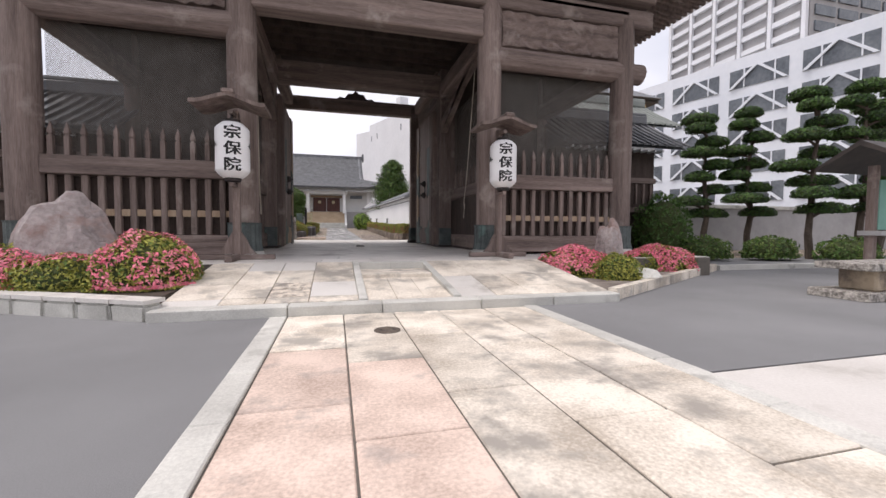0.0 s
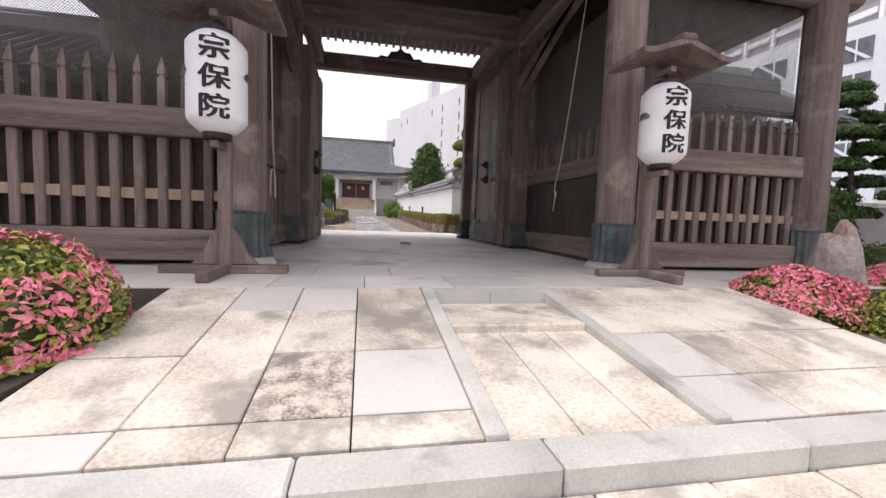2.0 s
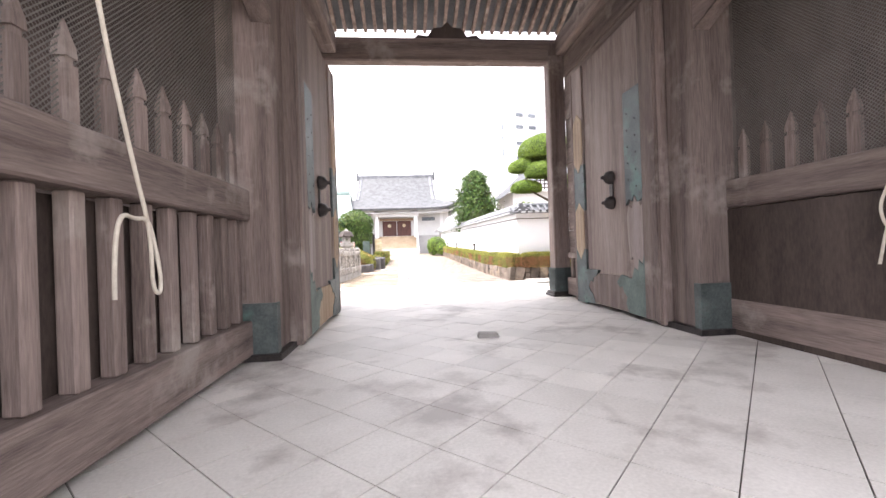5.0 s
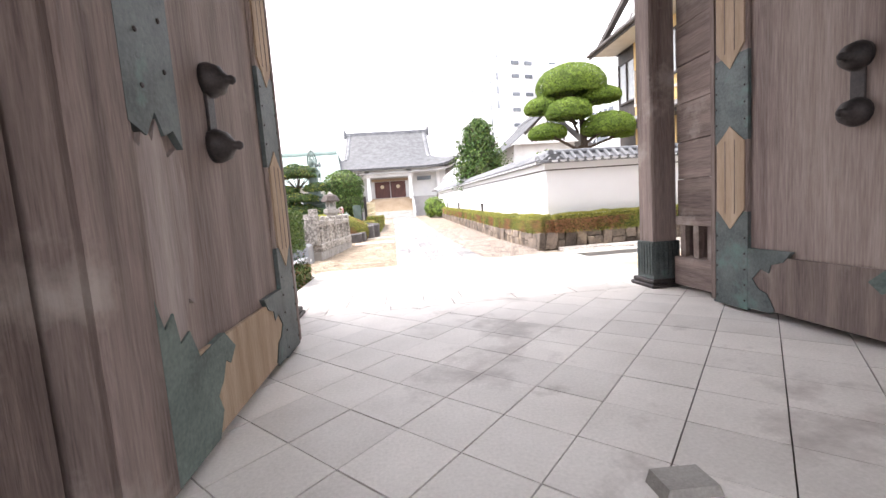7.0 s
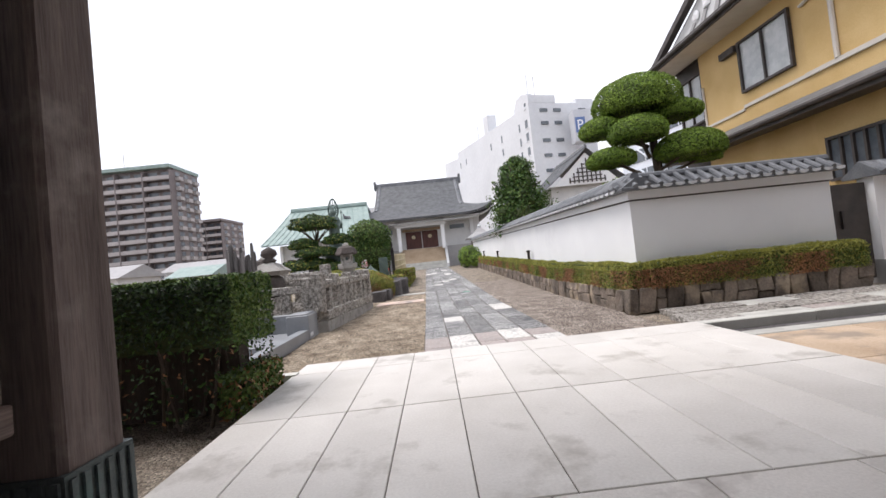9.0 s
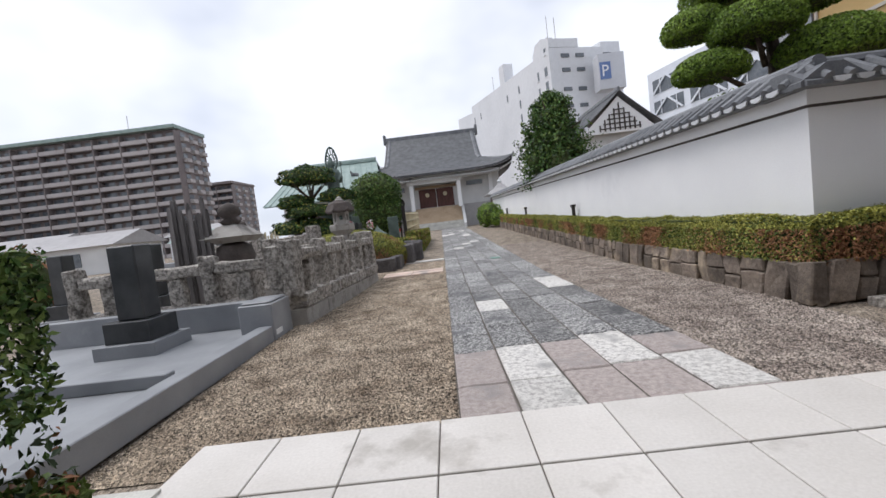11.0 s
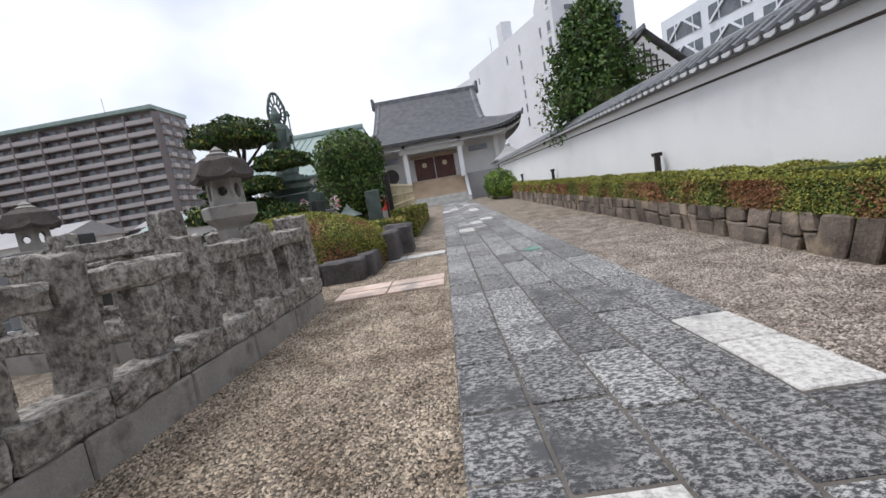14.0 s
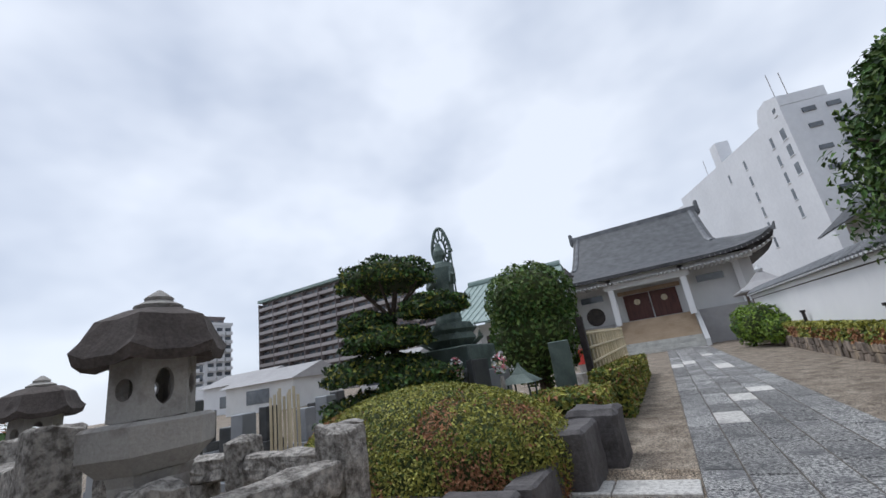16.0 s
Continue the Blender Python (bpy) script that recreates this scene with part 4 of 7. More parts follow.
bed = thing("planting_bed", -3.4, 6.2, 0.0, "stone-edged planting bed beside the gate approach", "planting bed")
bm = bmesh.new()
prism(bm, [(-1.86, 4.85), (-1.86, 8.0), (-9, 8.0), (-9, 6.75), (-4.6, 6.25)], "z", -0.1, 0.2)
part("soil", bm, SOIL, bed)
for a, b, k in ((Vector((-1.87, 4.66)), Vector((-4.6, 6.0)), 7), (Vector((-4.6, 6.0)), Vector((-9.0, 6.5)), 9)):
    for i in range(k):
        p, q = a.lerp(b, i / k), a.lerp(b, (i + 1) / k - 0.006)
        n_ = Vector(((b - a).y, -(b - a).x)).normalized() * 0.24
        bm = bmesh.new()
        prism(bm, [tuple(p), tuple(q), tuple(q + n_), tuple(p + n_)], "z", -0.05, 0.17)
        bmesh.ops.bevel(bm, geom=bm.edges[:], offset=0.025, segments=2, affect="EDGES")
        roughen(bm, 0.012, 6)
        part("edge_stone", bm, KERB, bed)
        bm = bmesh.new()
        prism(bm, [tuple(p), tuple(q), tuple(q + n_ * 1.05), tuple(p + n_ * 1.05)], "z", 0.172, 0.215)
        part("cap_stone", bm, TILE_LIGHT, bed)
azalea("azalea_bush", -2.35, 6.0, 0.25, 0.62, 0.62, 0.62, 0.42, "rounded pink azalea bush in bloom beside the approach", 4200)
azalea("azalea_bush", -3.2, 6.1, 0.22, 0.7, 0.45, 0.38, 0.35, "low azalea bush with scattered pink blossoms", 3200)
azalea("azalea_bush", -4.4, 6.7, 0.22, 0.8, 0.5, 0.5, 0.75, "broad pink azalea bush in full bloom", 3200)
solo(part("boulder", boulder(-3.72, 7.0, 0.2, 0.86, 0.55, 1.0, 3.0, 0.75), ROCK, smooth=False), "large pale pinkish boulder with a pointed top", "boulder")
solo(part("boulder", boulder(-5.2, 7.4, 0.2, 0.45, 0.4, 0.45, 8.0), VERDI), "low greenish garden boulder behind the bed", "boulder")

bed = thing("planting_bed", 5.5, 6.5, 0.0, "gravel-filled planting bed with a pale stone edge", "planting bed")
bm = bmesh.new()
prism(bm, [(3.70, 4.75), (8.7, 7.7), (8.7, 8.1), (3.70, 8.1)], "z", -0.05, 0.12)
part("soil", bm, PEBBLE_GREY, bed)
for i in range(10):
    u0, u1 = i / 10, (i + 1) / 10 - 0.004
    bm = bmesh.new()
    a, b = Vector((3.72, 4.72)), Vector((8.9, 7.75))
    p, q = a.lerp(b, u0), a.lerp(b, u1)
    n_ = Vector((-(b - a).y, (b - a).x)).normalized() * 0.13
    prism(bm, [tuple(p), tuple(q), tuple(q + n_), tuple(p + n_)], "z", -0.05, 0.16)
    part("edge_stone", bm, SLAB, bed)
azalea("azalea_bush", 4.35, 6.75, 0.12, 0.72, 0.6, 0.52, 0.9, "rounded pink azalea bush in full bloom", 4200)
azalea("azalea_bush", 4.75, 6.05, 0.12, 0.46, 0.4, 0.42, 0.0, "round yellow-green clipped azalea bush", 2600)
azalea("azalea_bush", 6.75, 7.3, 0.12, 0.95, 0.55, 0.5, 0.85, "broad pink azalea bush with yellow-green edge", 4200)
solo(part("boulder", boulder(5.35, 7.1, 0.1, 0.36, 0.34, 0.92, 5.0, 0.3), ROCK), "upright grey standing stone among azaleas", "boulder")
solo(part("boulder", boulder(5.2, 5.95, 0.08, 0.32, 0.3, 0.22, 6.0), KERB), "small pale rounded garden stone", "boulder")

# ---- beside the gate: side buildings and the forecourt's far side ----
def tiled_roof(parent, x0, x1, y0, y1, ze_, zr_, along="x", pitch=0.28, over=0.0, m=ROOF_TILE, curve=0.12, roll=0.055, hip=0.0):
    """A saddle roof with rows of round tiles and a ridge."""
    bm = bmesh.new()
    c = (y0 + y1) / 2 if along == "x" else (x0 + x1) / 2
    half = (y1 - y0) / 2 if along == "x" else (x1 - x0) / 2
    lo, hi = (x0, x1) if along == "x" else (y0, y1)
    steps = 8
    def at(t, u, s, up=0.0):
        z = zr_ + (ze_ - zr_) * (u * (1 + curve) - curve * u * u * 1.0 if curve else u) + up
        tt = t + (hip * u * (1 if t > (lo + hi) / 2 else -1) if hip else 0)
        w = c + s * half * u
        return (tt, w, z) if along == "x" else (w, tt, z)
    for s in (-1, 1):
        for i in range(steps):
            q = [bm.verts.new(at(t, u, s, d)) for d in (0, -0.1) for t, u in ((lo, i / steps), (hi, i / steps), (hi, (i + 1) / steps), (lo, (i + 1) / steps))]
            bm.faces.new(q[:4])
            bm.faces.new(q[:3:-1])
    k = max(2, int((hi - lo) / pitch))
    for j in range(k + 1):
        t = lo + (hi - lo) * j / k
        for s in (-1, 1):
            for i in range(steps):
                tube(bm, at(t, i / steps, s, 0.02), at(t, (i + 1) / steps, s, 0.02), roll, n=5, caps=i == steps - 1)
    bmesh.ops.recalc_face_normals(bm, faces=bm.faces[:])
    r_ = part("roof", bm, m, parent)
    bm = bmesh.new()
    w = 0.16
    if along == "x":
        box(bm, lo, hi, c - w, c + w, zr_ - 0.02, zr_ + 0.3, 0.04)
        tube(bm, (lo, c, zr_ + 0.34), (hi, c, zr_ + 0.34), 0.1, n=8)
    else:
        box(bm, c - w, c + w, lo, hi, zr_ - 0.02, zr_ + 0.3, 0.04)
        tube(bm, (c, lo, zr_ + 0.34), (c, hi, zr_ + 0.34), 0.1, n=8)
    part("ridge", bm, m, r_)
    return r_


def side_building(x0, x1, ze_, zr_, label):
    h = thing("side_building", (x0 + x1) / 2, 13, GF, label, "building")
    part("wall", boxes((x0, x1, 12.2, 14.4, 0.0, ze_)), WOOD_DARK, h)
    for i in range(int((x1 - x0) / 0.3)):
        x = x0 + 0.1 + i * 0.3
        part("lattice_bar", boxes((x, x + 0.06, 12.12, 12.19, 1.9, 2.6)), WOOD, h)
    part("rail", boxes((x0, x1, 12.10, 12.195, 1.6, 1.78)), WOOD_X, h)
    part("rail", boxes((x0, x1, 12.10, 12.195, 2.62, 2.8)), WOOD_X, h)
    tiled_roof(h, x0 - 0.3, x1 + 0.5, 11.2, 15.4, ze_, zr_)
    for i in range(int((x1 - x0) / 0.28)):
        part("rafter_end", boxes((x0 + i * 0.28, x0 + i * 0.28 + 0.06, 11.25, 11.6, ze_ - 0.2, ze_ - 0.13)), TILE_END, h)


side_building(7.1, 11.0, 3.75, 5.0, "low dark wooden side building with grey tiled roof")
side_building(-13, -5.5, 3.3, 4.55, "long dark wooden side building with grey tiled roof")
bh = thing("back_house", 12.2, 18, 0.3, "plain house with a grey-green tiled roof behind the gate", "house")
part("wall", boxes((9.6, 14.6, 16.2, 19.2, 0.3, 5.9)), PLASTER_DIM, bh)
tiled_roof(bh, 9.2, 15.2, 15.3, 20.1, 5.7, 7.2, m=COPPER_GREY)
fw = thing("forecourt_wall", 18, 15, 0, "grey plastered boundary wall behind pines", "wall", kind="structure")
part("wall", boxes((11, 40, 14.8, 15.1, 0, 2.0)), GREY_BLDG, fw)
part("coping", boxes((11, 40, 14.7, 15.2, 2.0, 2.15)), KERB, fw)


def pine(x, y, z, h, seed):
    t = thing("cloud_pruned_pine", x, y, z, "dark cloud-pruned pine with flat tiered pads", "tree", "pines behind the forecourt")
    r_ = random.Random(seed)
    bm = bmesh.new()
    px, py = x, y
    for i in range(6):
        nx, ny = x + r_.uniform(-0.15, 0.15), y + r_.uniform(-0.1, 0.1)
        tube(bm, (px, py, z + h * i / 6.5), (nx, ny, z + h * (i + 1) / 6.5), 0.13 - i * 0.016, 0.13 - (i + 1) * 0.016, 8)
        px, py = nx, ny
    tr = part("trunk", bm, TRUNK, t)
    for i in range(9):
        u = 0.3 + 0.7 * i / 8
        s = (-1) ** i
        off = s * r_.uniform(0.35, 0.75) * (1.15 - u * 0.6) if i < 8 else 0
        cx, cy, cz = x + off, y + r_.uniform(-0.4, 0.4), z + h * u
        if i < 8:
            b = bmesh.new()
            tube(b, (x, y, cz - 0.25), (cx, cy, cz - 0.05), 0.05, 0.03, 6)
            part("limb", b, TRUNK, t)
        R = r_.uniform(0.5, 0.72) * (1.15 - 0.3 * u)
        clump(t, (cx, cy, cz), (R * 1.1, R, 0.27), 1300, 0.05, [LEAF_DARK, LEAF_MID], [0.4, 0.6], flat=-0.35, lumps=0.03, spread=0.5)


for i, (x, y) in enumerate(((14.2, 13.0), (15.7, 12.4), (16.0, 10.4), (17.5, 9.8), (19.5, 10.5))):
    pine(x, y, 0.0, 5.4 + 0.15 * i, 11 + i)
s = thing("clipped_shrub", 10.7, 11.6, 0, "dense dark green round shrub by the side building", "shrub")
clump(s, (10.7, 11.4, 0.9), (0.95, 0.8, 1.25), 2600, 0.06, [LEAF_MID], [1.0], "leaves")
for x, y, w in ((11.6, 10.6, 0.9), (13.9, 10.2, 1.0), (16.2, 9.4, 1.2)):
    s = thing("low_hedge", x, y, 0, "low rounded dark green hedge along the forecourt", "hedge", "forecourt hedges")
    clump(s, (x, y, 0.25), (w, 0.6, 0.55), 1800, 0.05, [LEAF_HEDGE, LEAF_MID], [0.5, 0.5], "leaves", flat=-0.3)
solo(part("kerb", boxes((9.0, 30, 7.75, 7.95, -0.05, 0.12)), KERB), "pale stone kerb of the forecourt planting", "kerb", kind="structure")
nb = thing("notice_board", 11.3, 6.0, 0, "roofed notice board with green backing and posted sheets", "notice board")
for dx in (-1.2, 1.2):
    part("post", boxes((11.3 + dx - 0.07, 11.3 + dx + 0.07, 5.95, 6.09, 0, 2.35)), WOOD, nb)
pan = part("panel", boxes((10.15, 12.45, 5.93, 5.99, 1.0, 2.05)), BOARD_GREEN, nb)
part("sheet", boxes((10.45, 11.9, 5.915, 5.926, 1.25, 1.9)), PLASTER, pan, "white notice sheet")
for i in range(5):
    part("writing", boxes((10.6 + i * 0.25, 10.72 + i * 0.25, 5.908, 5.912, 1.36, 1.8)), BOARD_GREEN, pan, "faded green lines of writing")
part("shelf", boxes((10.0, 12.6, 5.8, 6.2, 0.88, 0.98)), GREY_BLDG, nb)
bm = bmesh.new()
prism(bm, [(5.2, 2.3), (6.0, 2.75), (6.8, 2.3), (6.8, 2.38), (6.0, 2.86), (5.2, 2.38)], "x", 9.6, 13.2)
part("roof", bm, DARK_TRIM, nb)
nb.location.x += 0.9
bs = thing("stone_bench", 7.7, 3.9, 0, "low brown stone bench on a slab plinth", "bench")
part("plinth", stone_block(6.9, 8.3, 3.75, 4.5, 0, 0.12, 0.01), FENCE_STONE, bs)
part("block", stone_block(7.2, 7.9, 3.85, 4.3, 0.12, 0.42, 0.015), RET_STONE, bs)
part("seat", stone_block(6.95, 8.6, 3.75, 4.45, 0.42, 0.52, 0.01), FENCE_STONE, bs)
# ---- inside: white tile-topped wall, stone bed and hedge ----
WX, WY, WE = 4.12, 23.4, 57.5
wt = lambda y: 0.0225 * (y - WY)          # the wall climbs with the ground
ww = thing("plaster_wall", WX + 0.2, WY, 0.25, "long white plaster wall capped with grey tiles", "wall", kind="structure")
bm = bmesh.new()
def sheared(bm, x0, x1, y0, y1, z0, z1):
    vs = box(bm, x0, x1, y0, y1, z0, z1)
    for v in vs:
        v.co.z += wt(v.co.y) if v.co.y > WY else 0
sheared(bm, WX, WX + 0.35, WY, WE, 0.2, 2.62)
box(bm, WX + 0.35, 8.6, WY, WY + 0.35, 0.2, 2.62)
part("plaster_face", bm, PLASTER, ww)
bm = bmesh.new()
sheared(bm, WX - 0.05, WX + 0.40, WY - 0.05, WE, 2.62, 2.80)
box(bm, WX + 0.40, 8.65, WY - 0.05, WY + 0.4, 2.62, 2.80)
part("cornice", bm, PLASTER, ww, "white stepped plaster cornice")
bm = bmesh.new()
sheared(bm, WX - 0.015, WX, WY, WE, 2.585, 2.62)
box(bm, WX, 8.6, WY - 0.015, WY, 2.585, 2.62)
part("shadow_line", bm, DARK_TRIM, ww)
bm = bmesh.new()
out = [(WX - 0.24, 2.86), (WX - 0.24, 2.80), (WX + 0.59, 2.80), (WX + 0.59, 2.86), (WX + 0.28, 3.06), (WX + 0.07, 3.06)]
a = [bm.verts.new((x, WY - 0.2, z)) for x, z in out]
b = [bm.verts.new((x, WE, z + wt(WE))) for x, z in out]
for i in range(6):
    bm.faces.new((a[i], a[(i + 1) % 6], b[(i + 1) % 6], b[i]))
bm.faces.new(a[::-1])
bm.faces.new(b)
prism(bm, [(WY - 0.24, 2.855), (WY - 0.24, 2.80), (WY + 0.59, 2.80), (WY + 0.59, 2.855), (WY + 0.28, 3.055), (WY + 0.07, 3.055)], "x", WX - 0.2, 8.75)
part("tile_bed", bm, ROOF_TILE, ww)
bm = bmesh.new()
tube(bm, (WX + 0.175, WY, 3.12), (WX + 0.175, WE, 3.12 + wt(WE)), 0.10, n=10)
tube(bm, (WX + 0.1, WY + 0.175, 3.12), (8.75, WY + 0.175, 3.12), 0.10, n=10)
part("ridge_tile", bm, ROOF_TILE, ww)
# one roll tile with a pale end, repeated
bm = bmesh.new()
tube(bm, (-0.43, 0, -0.21), (-0.06, 0, 0.03), 0.062, n=8)
roll_me = bpy.data.meshes.new("roll_tile")
bm.to_mesh(roll_me)
bm.free()
roll_me.materials.append(ROOF_TILE)
bm = bmesh.new()
prism(bm, [(-0.10, 0.01), (0.10, 0.01), (0.085, -0.035), (0, -0.06), (-0.085, -0.035)], "x", -0.455, -0.43)
for v in bm.verts:
    v.co.z -= 0.225
end_me = bpy.data.meshes.new("eave_tile")
bm.to_mesh(end_me)
bm.free()
end_me.materials.append(TILE_END)
def mould(name, me, parent, m):
    ob = new(name, me)
    ob.parent = parent
    ob.matrix_basis = Matrix.Translation(-ORIGIN[parent]) @ m
    return ob
k = int((WE - WY) / 0.27)
for i in range(k):
    y = WY + 0.05 + i * 0.27
    for nm, me in (("roll_tile", roll_me), ("eave_tile", end_me)):
        mould(nm, me, ww, pose(WX + 0.175, y + (0.135 if nm == "eave_tile" else 0), 3.08 + wt(y)))
for i in range(17):
    x = WX + 0.05 + i * 0.27
    for nm, me in (("roll_tile", roll_me), ("eave_tile", end_me)):
        mould(nm, me, ww, pose(x + (0.135 if nm == "eave_tile" else 0), WY + 0.175, 3.08, 0, 0, 90))

# retaining wall of fitted stones
bed = thing("stone_bed", 3.8, WY, 0.25, "low retaining wall of fitted brown stones", "retaining wall")
rs = random.Random(5)
def stone_row(p, q, z_of, h):
    d = Vector(q) - Vector(p)
    L, u = d.length, 0.0
    d.normalize()
    nrm = Vector((-d.y, d.x))
    while u < L:
        w = rs.uniform(0.2, 0.46)
        split = rs.uniform(0.35, 0.65) if rs.random() < 0.7 else 1.0
        for z0, z1 in ((0, split), (split, 1)):
            if z1 - z0 < 0.1:
                continue
            bm = bmesh.new()
            lean = rs.uniform(-0.14, 0.14)
            vs = box(bm, 0.012, min(w, L - u + 0.1) - 0.012, -0.16, rs.uniform(0.0, 0.035), z0 * h + 0.01, z1 * h - 0.01, 0.018)
            bmesh.ops.triangulate(bm, faces=bm.faces[:])
            bmesh.ops.subdivide_edges(bm, edges=[e_ for e_ in bm.edges if e_.calc_length() > 0.15], cuts=1)
            for v in bm.verts:
                v.co += noise.noise_vector(v.co * 5 + Vector((u, z0, 0))) * 0.034
                v.co.x += lean * (v.co.z / h - 0.5)
                b2 = Vector(p) + d * (u + v.co.x) + nrm * v.co.y
                v.co = Vector((b2.x, b2.y, v.co.z + z_of(b2.y)))
            part("stone", bm, RET_STONE, bed)
        u += w
stone_row((3.72, 22.99), (3.72, WE), lambda y: rise(y) - 0.05, 0.52)
stone_row((8.9, 23.0), (3.74, 23.0), lambda y: rise(y) - 0.02, 0.52)
bm = bmesh.new()
for y0, y1 in ((23.05, 28), (28, WE)):
    vs = box(bm, 3.80, WX, y0, y1, 0.0, 0.70)
    for v in vs:
        v.co.z += rise(v.co.y) - 0.25
box(bm, 3.8, 8.85, 23.08, WY, 0.0, 0.70)
part("soil", bm, SOIL, bed)

def along_hedge(name, x0, x1, y0, y1, h, density, size, z_of, label, mats, weights, rust=None):
    hd = thing(name, (x0 + x1) / 2, y0, z_of(y0), label, "hedge", "azalea hedges of the stone bed")
    # Dark block within the hedge, in place of its inner shade.
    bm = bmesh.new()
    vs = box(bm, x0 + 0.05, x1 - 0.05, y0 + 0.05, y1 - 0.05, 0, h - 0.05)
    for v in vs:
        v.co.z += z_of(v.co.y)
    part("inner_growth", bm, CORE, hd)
    p, n_ = slab_points(x0, x1, y0, y1, 0, h, density)
    lump = np.array([noise.noise(Vector((q[0] * 2, q[1] * 1.6, 0))) for q in p])
    p += n_ * (lump[:, None] * 0.07)
    # rounded shoulders
    edge = np.minimum(np.minimum(p[:, 0] - x0, x1 - p[:, 0]), 0.12) / 0.12
    p[:, 2] *= np.where(p[:, 2] > h * 0.8, 0.86 + 0.14 * np.clip(edge, 0, 1), 1)
    p[:, 2] += np.array([z_of(q[1]) for q in p])
    def pick(pts):
        w = np.array([noise.noise(Vector(q) * 1.1) for q in pts]) + rng.normal(0, 0.18, len(pts))
        low = (pts[:, 2] - np.array([z_of(q[1]) for q in pts])) < h * 0.75
        return np.where((w > 0.06) & low, 2, np.where(rng.random(len(pts)) < np.where(low, 0.55, 0.9), 0, 1))
    leaves("leaves", p, n_, size, mats, weights, hd, chooser=pick)


M3 = [LEAF_OLIVE, LEAF_HEDGE, LEAF_RUST]
top = lambda y: rise(y) + 0.44
along_hedge("clipped_hedge", 3.74, WX + 0.02, 23.05, 30, 0.57, 4800, 0.018, top, "clipped azalea hedge with rusty new leaves", M3, None)
along_hedge("clipped_hedge", 3.74, WX + 0.02, 30, 40, 0.57, 2400, 0.024, top, "clipped azalea hedge with rusty new leaves", M3, None)
along_hedge("clipped_hedge", 3.74, WX + 0.02, 40, WE, 0.54, 350, 0.065, top, "clipped azalea hedge with rusty new leaves", M3, None)
along_hedge("clipped_hedge", WX + 0.02, 8.8, 22.98, WY, 0.57, 4200, 0.019, top, "clipped azalea hedge with rusty new leaves", M3, None)
for y in (32.5, 41.0, 26.0 + 22):
    gl = thing("garden_light", 3.95, y, rise(y) + 0.5, "short black garden light post in the hedge", "lamp", "garden lights")
    part("post", boxes((3.90, 4.0, y - 0.05, y + 0.05, rise(y) + 0.5, rise(y) + 1.36), bevel=0.01), IRON, gl)
    part("head", boxes((3.87, 4.03, y - 0.08, y + 0.08, rise(y) + 1.36, rise(y) + 1.44), bevel=0.01), IRON, gl)

# gateway at the end of the wall's front and the next wall
gw = thing("side_gateway", 9.1, WY, 0.25, "dark wooden garden door between white walls", "gate")
part("door", boxes((8.75, 9.55, WY + 0.15, WY + 0.22, 0.35, 2.5)), DARK_TRIM, gw)
part("handle", boxes((8.9, 8.94, WY + 0.10, WY + 0.148, 1.5, 1.9)), IRON, gw)
w2 = thing("plaster_wall", 12, WY, 0.25, "white plaster wall with grey plinth and tiled cap", "wall", kind="structure")
part("plinth", boxes((9.6, 22, WY - 0.03, WY + 0.36, 0.1, 0.75)), GREY_BLDG, w2)
part("plaster_face", boxes((9.6, 22, WY, WY + 0.35, 0.75, 2.6)), PLASTER, w2)
bm = bmesh.new()
prism(bm, [(WY - 0.24, 2.66), (WY - 0.24, 2.6), (WY + 0.59, 2.6), (WY + 0.59, 2.66), (WY + 0.175, 2.98)], "x", 9.5, 22)
part("tile_bed", bm, ROOF_TILE, w2)
for i in range(40):
    mould("roll_tile", roll_me, w2, pose(9.6 + i * 0.3, WY + 0.175, 2.88, 0, 0, 90))

# paving and water channel before the wall
ch = thing("stone_channel", 7, 20, 0.2, "narrow stone drainage channel with pebbles", "channel", kind="structure")
for x in range(9):
    part("kerb", boxes((3.66 + x * 2, 5.65 + x * 2, 21.0, 21.2, 0.0, 0.335), bevel=0.012), KERB, ch)
    part("kerb", boxes((3.86 + x * 2, 5.85 + x * 2, 20.0, 20.25, 0.0, 0.335), bevel=0.012), KERB, ch)
part("bed", boxes((3.67, 22, 20.25, 21.0, 0.0, 0.19)), DARK_ROCK, ch)
fl = thing("garden_paving", 8, 22, 0.25, "irregular pale garden paving slabs before the wall", "paving", kind="structure")
rs = random.Random(9)
for j, (y0, y1) in enumerate(((21.22, 21.7), (21.72, 22.3), (22.32, 22.9))):
    x = 3.9 + j * 0.15
    while x < 16:
        w = rs.uniform(0.6, 1.3)
        part("slab", boxes((x, x + w - 0.02, y0, y1 - 0.01, 0.18, 0.30 + rs.uniform(-0.012, 0.012)), bevel=0.012), FENCE_STONE if rs.random() < 0.5 else PATH_PINK if rs.random() < 0.5 else KERB, fl)
        x += w
pv = thing("tan_paving", 8, 18, 0.3, "tan paved strip beside the gate", "paving", kind="structure")
for x in range(10):
    for y0, y1 in ((17.4, 18.7), (18.71, 19.98)):
        part("slab", boxes((3.84 + x * 1.3, 5.13 + x * 1.3, y0, y1, 0.1, 0.33), bevel=0.008), TAN_SLAB, pv)

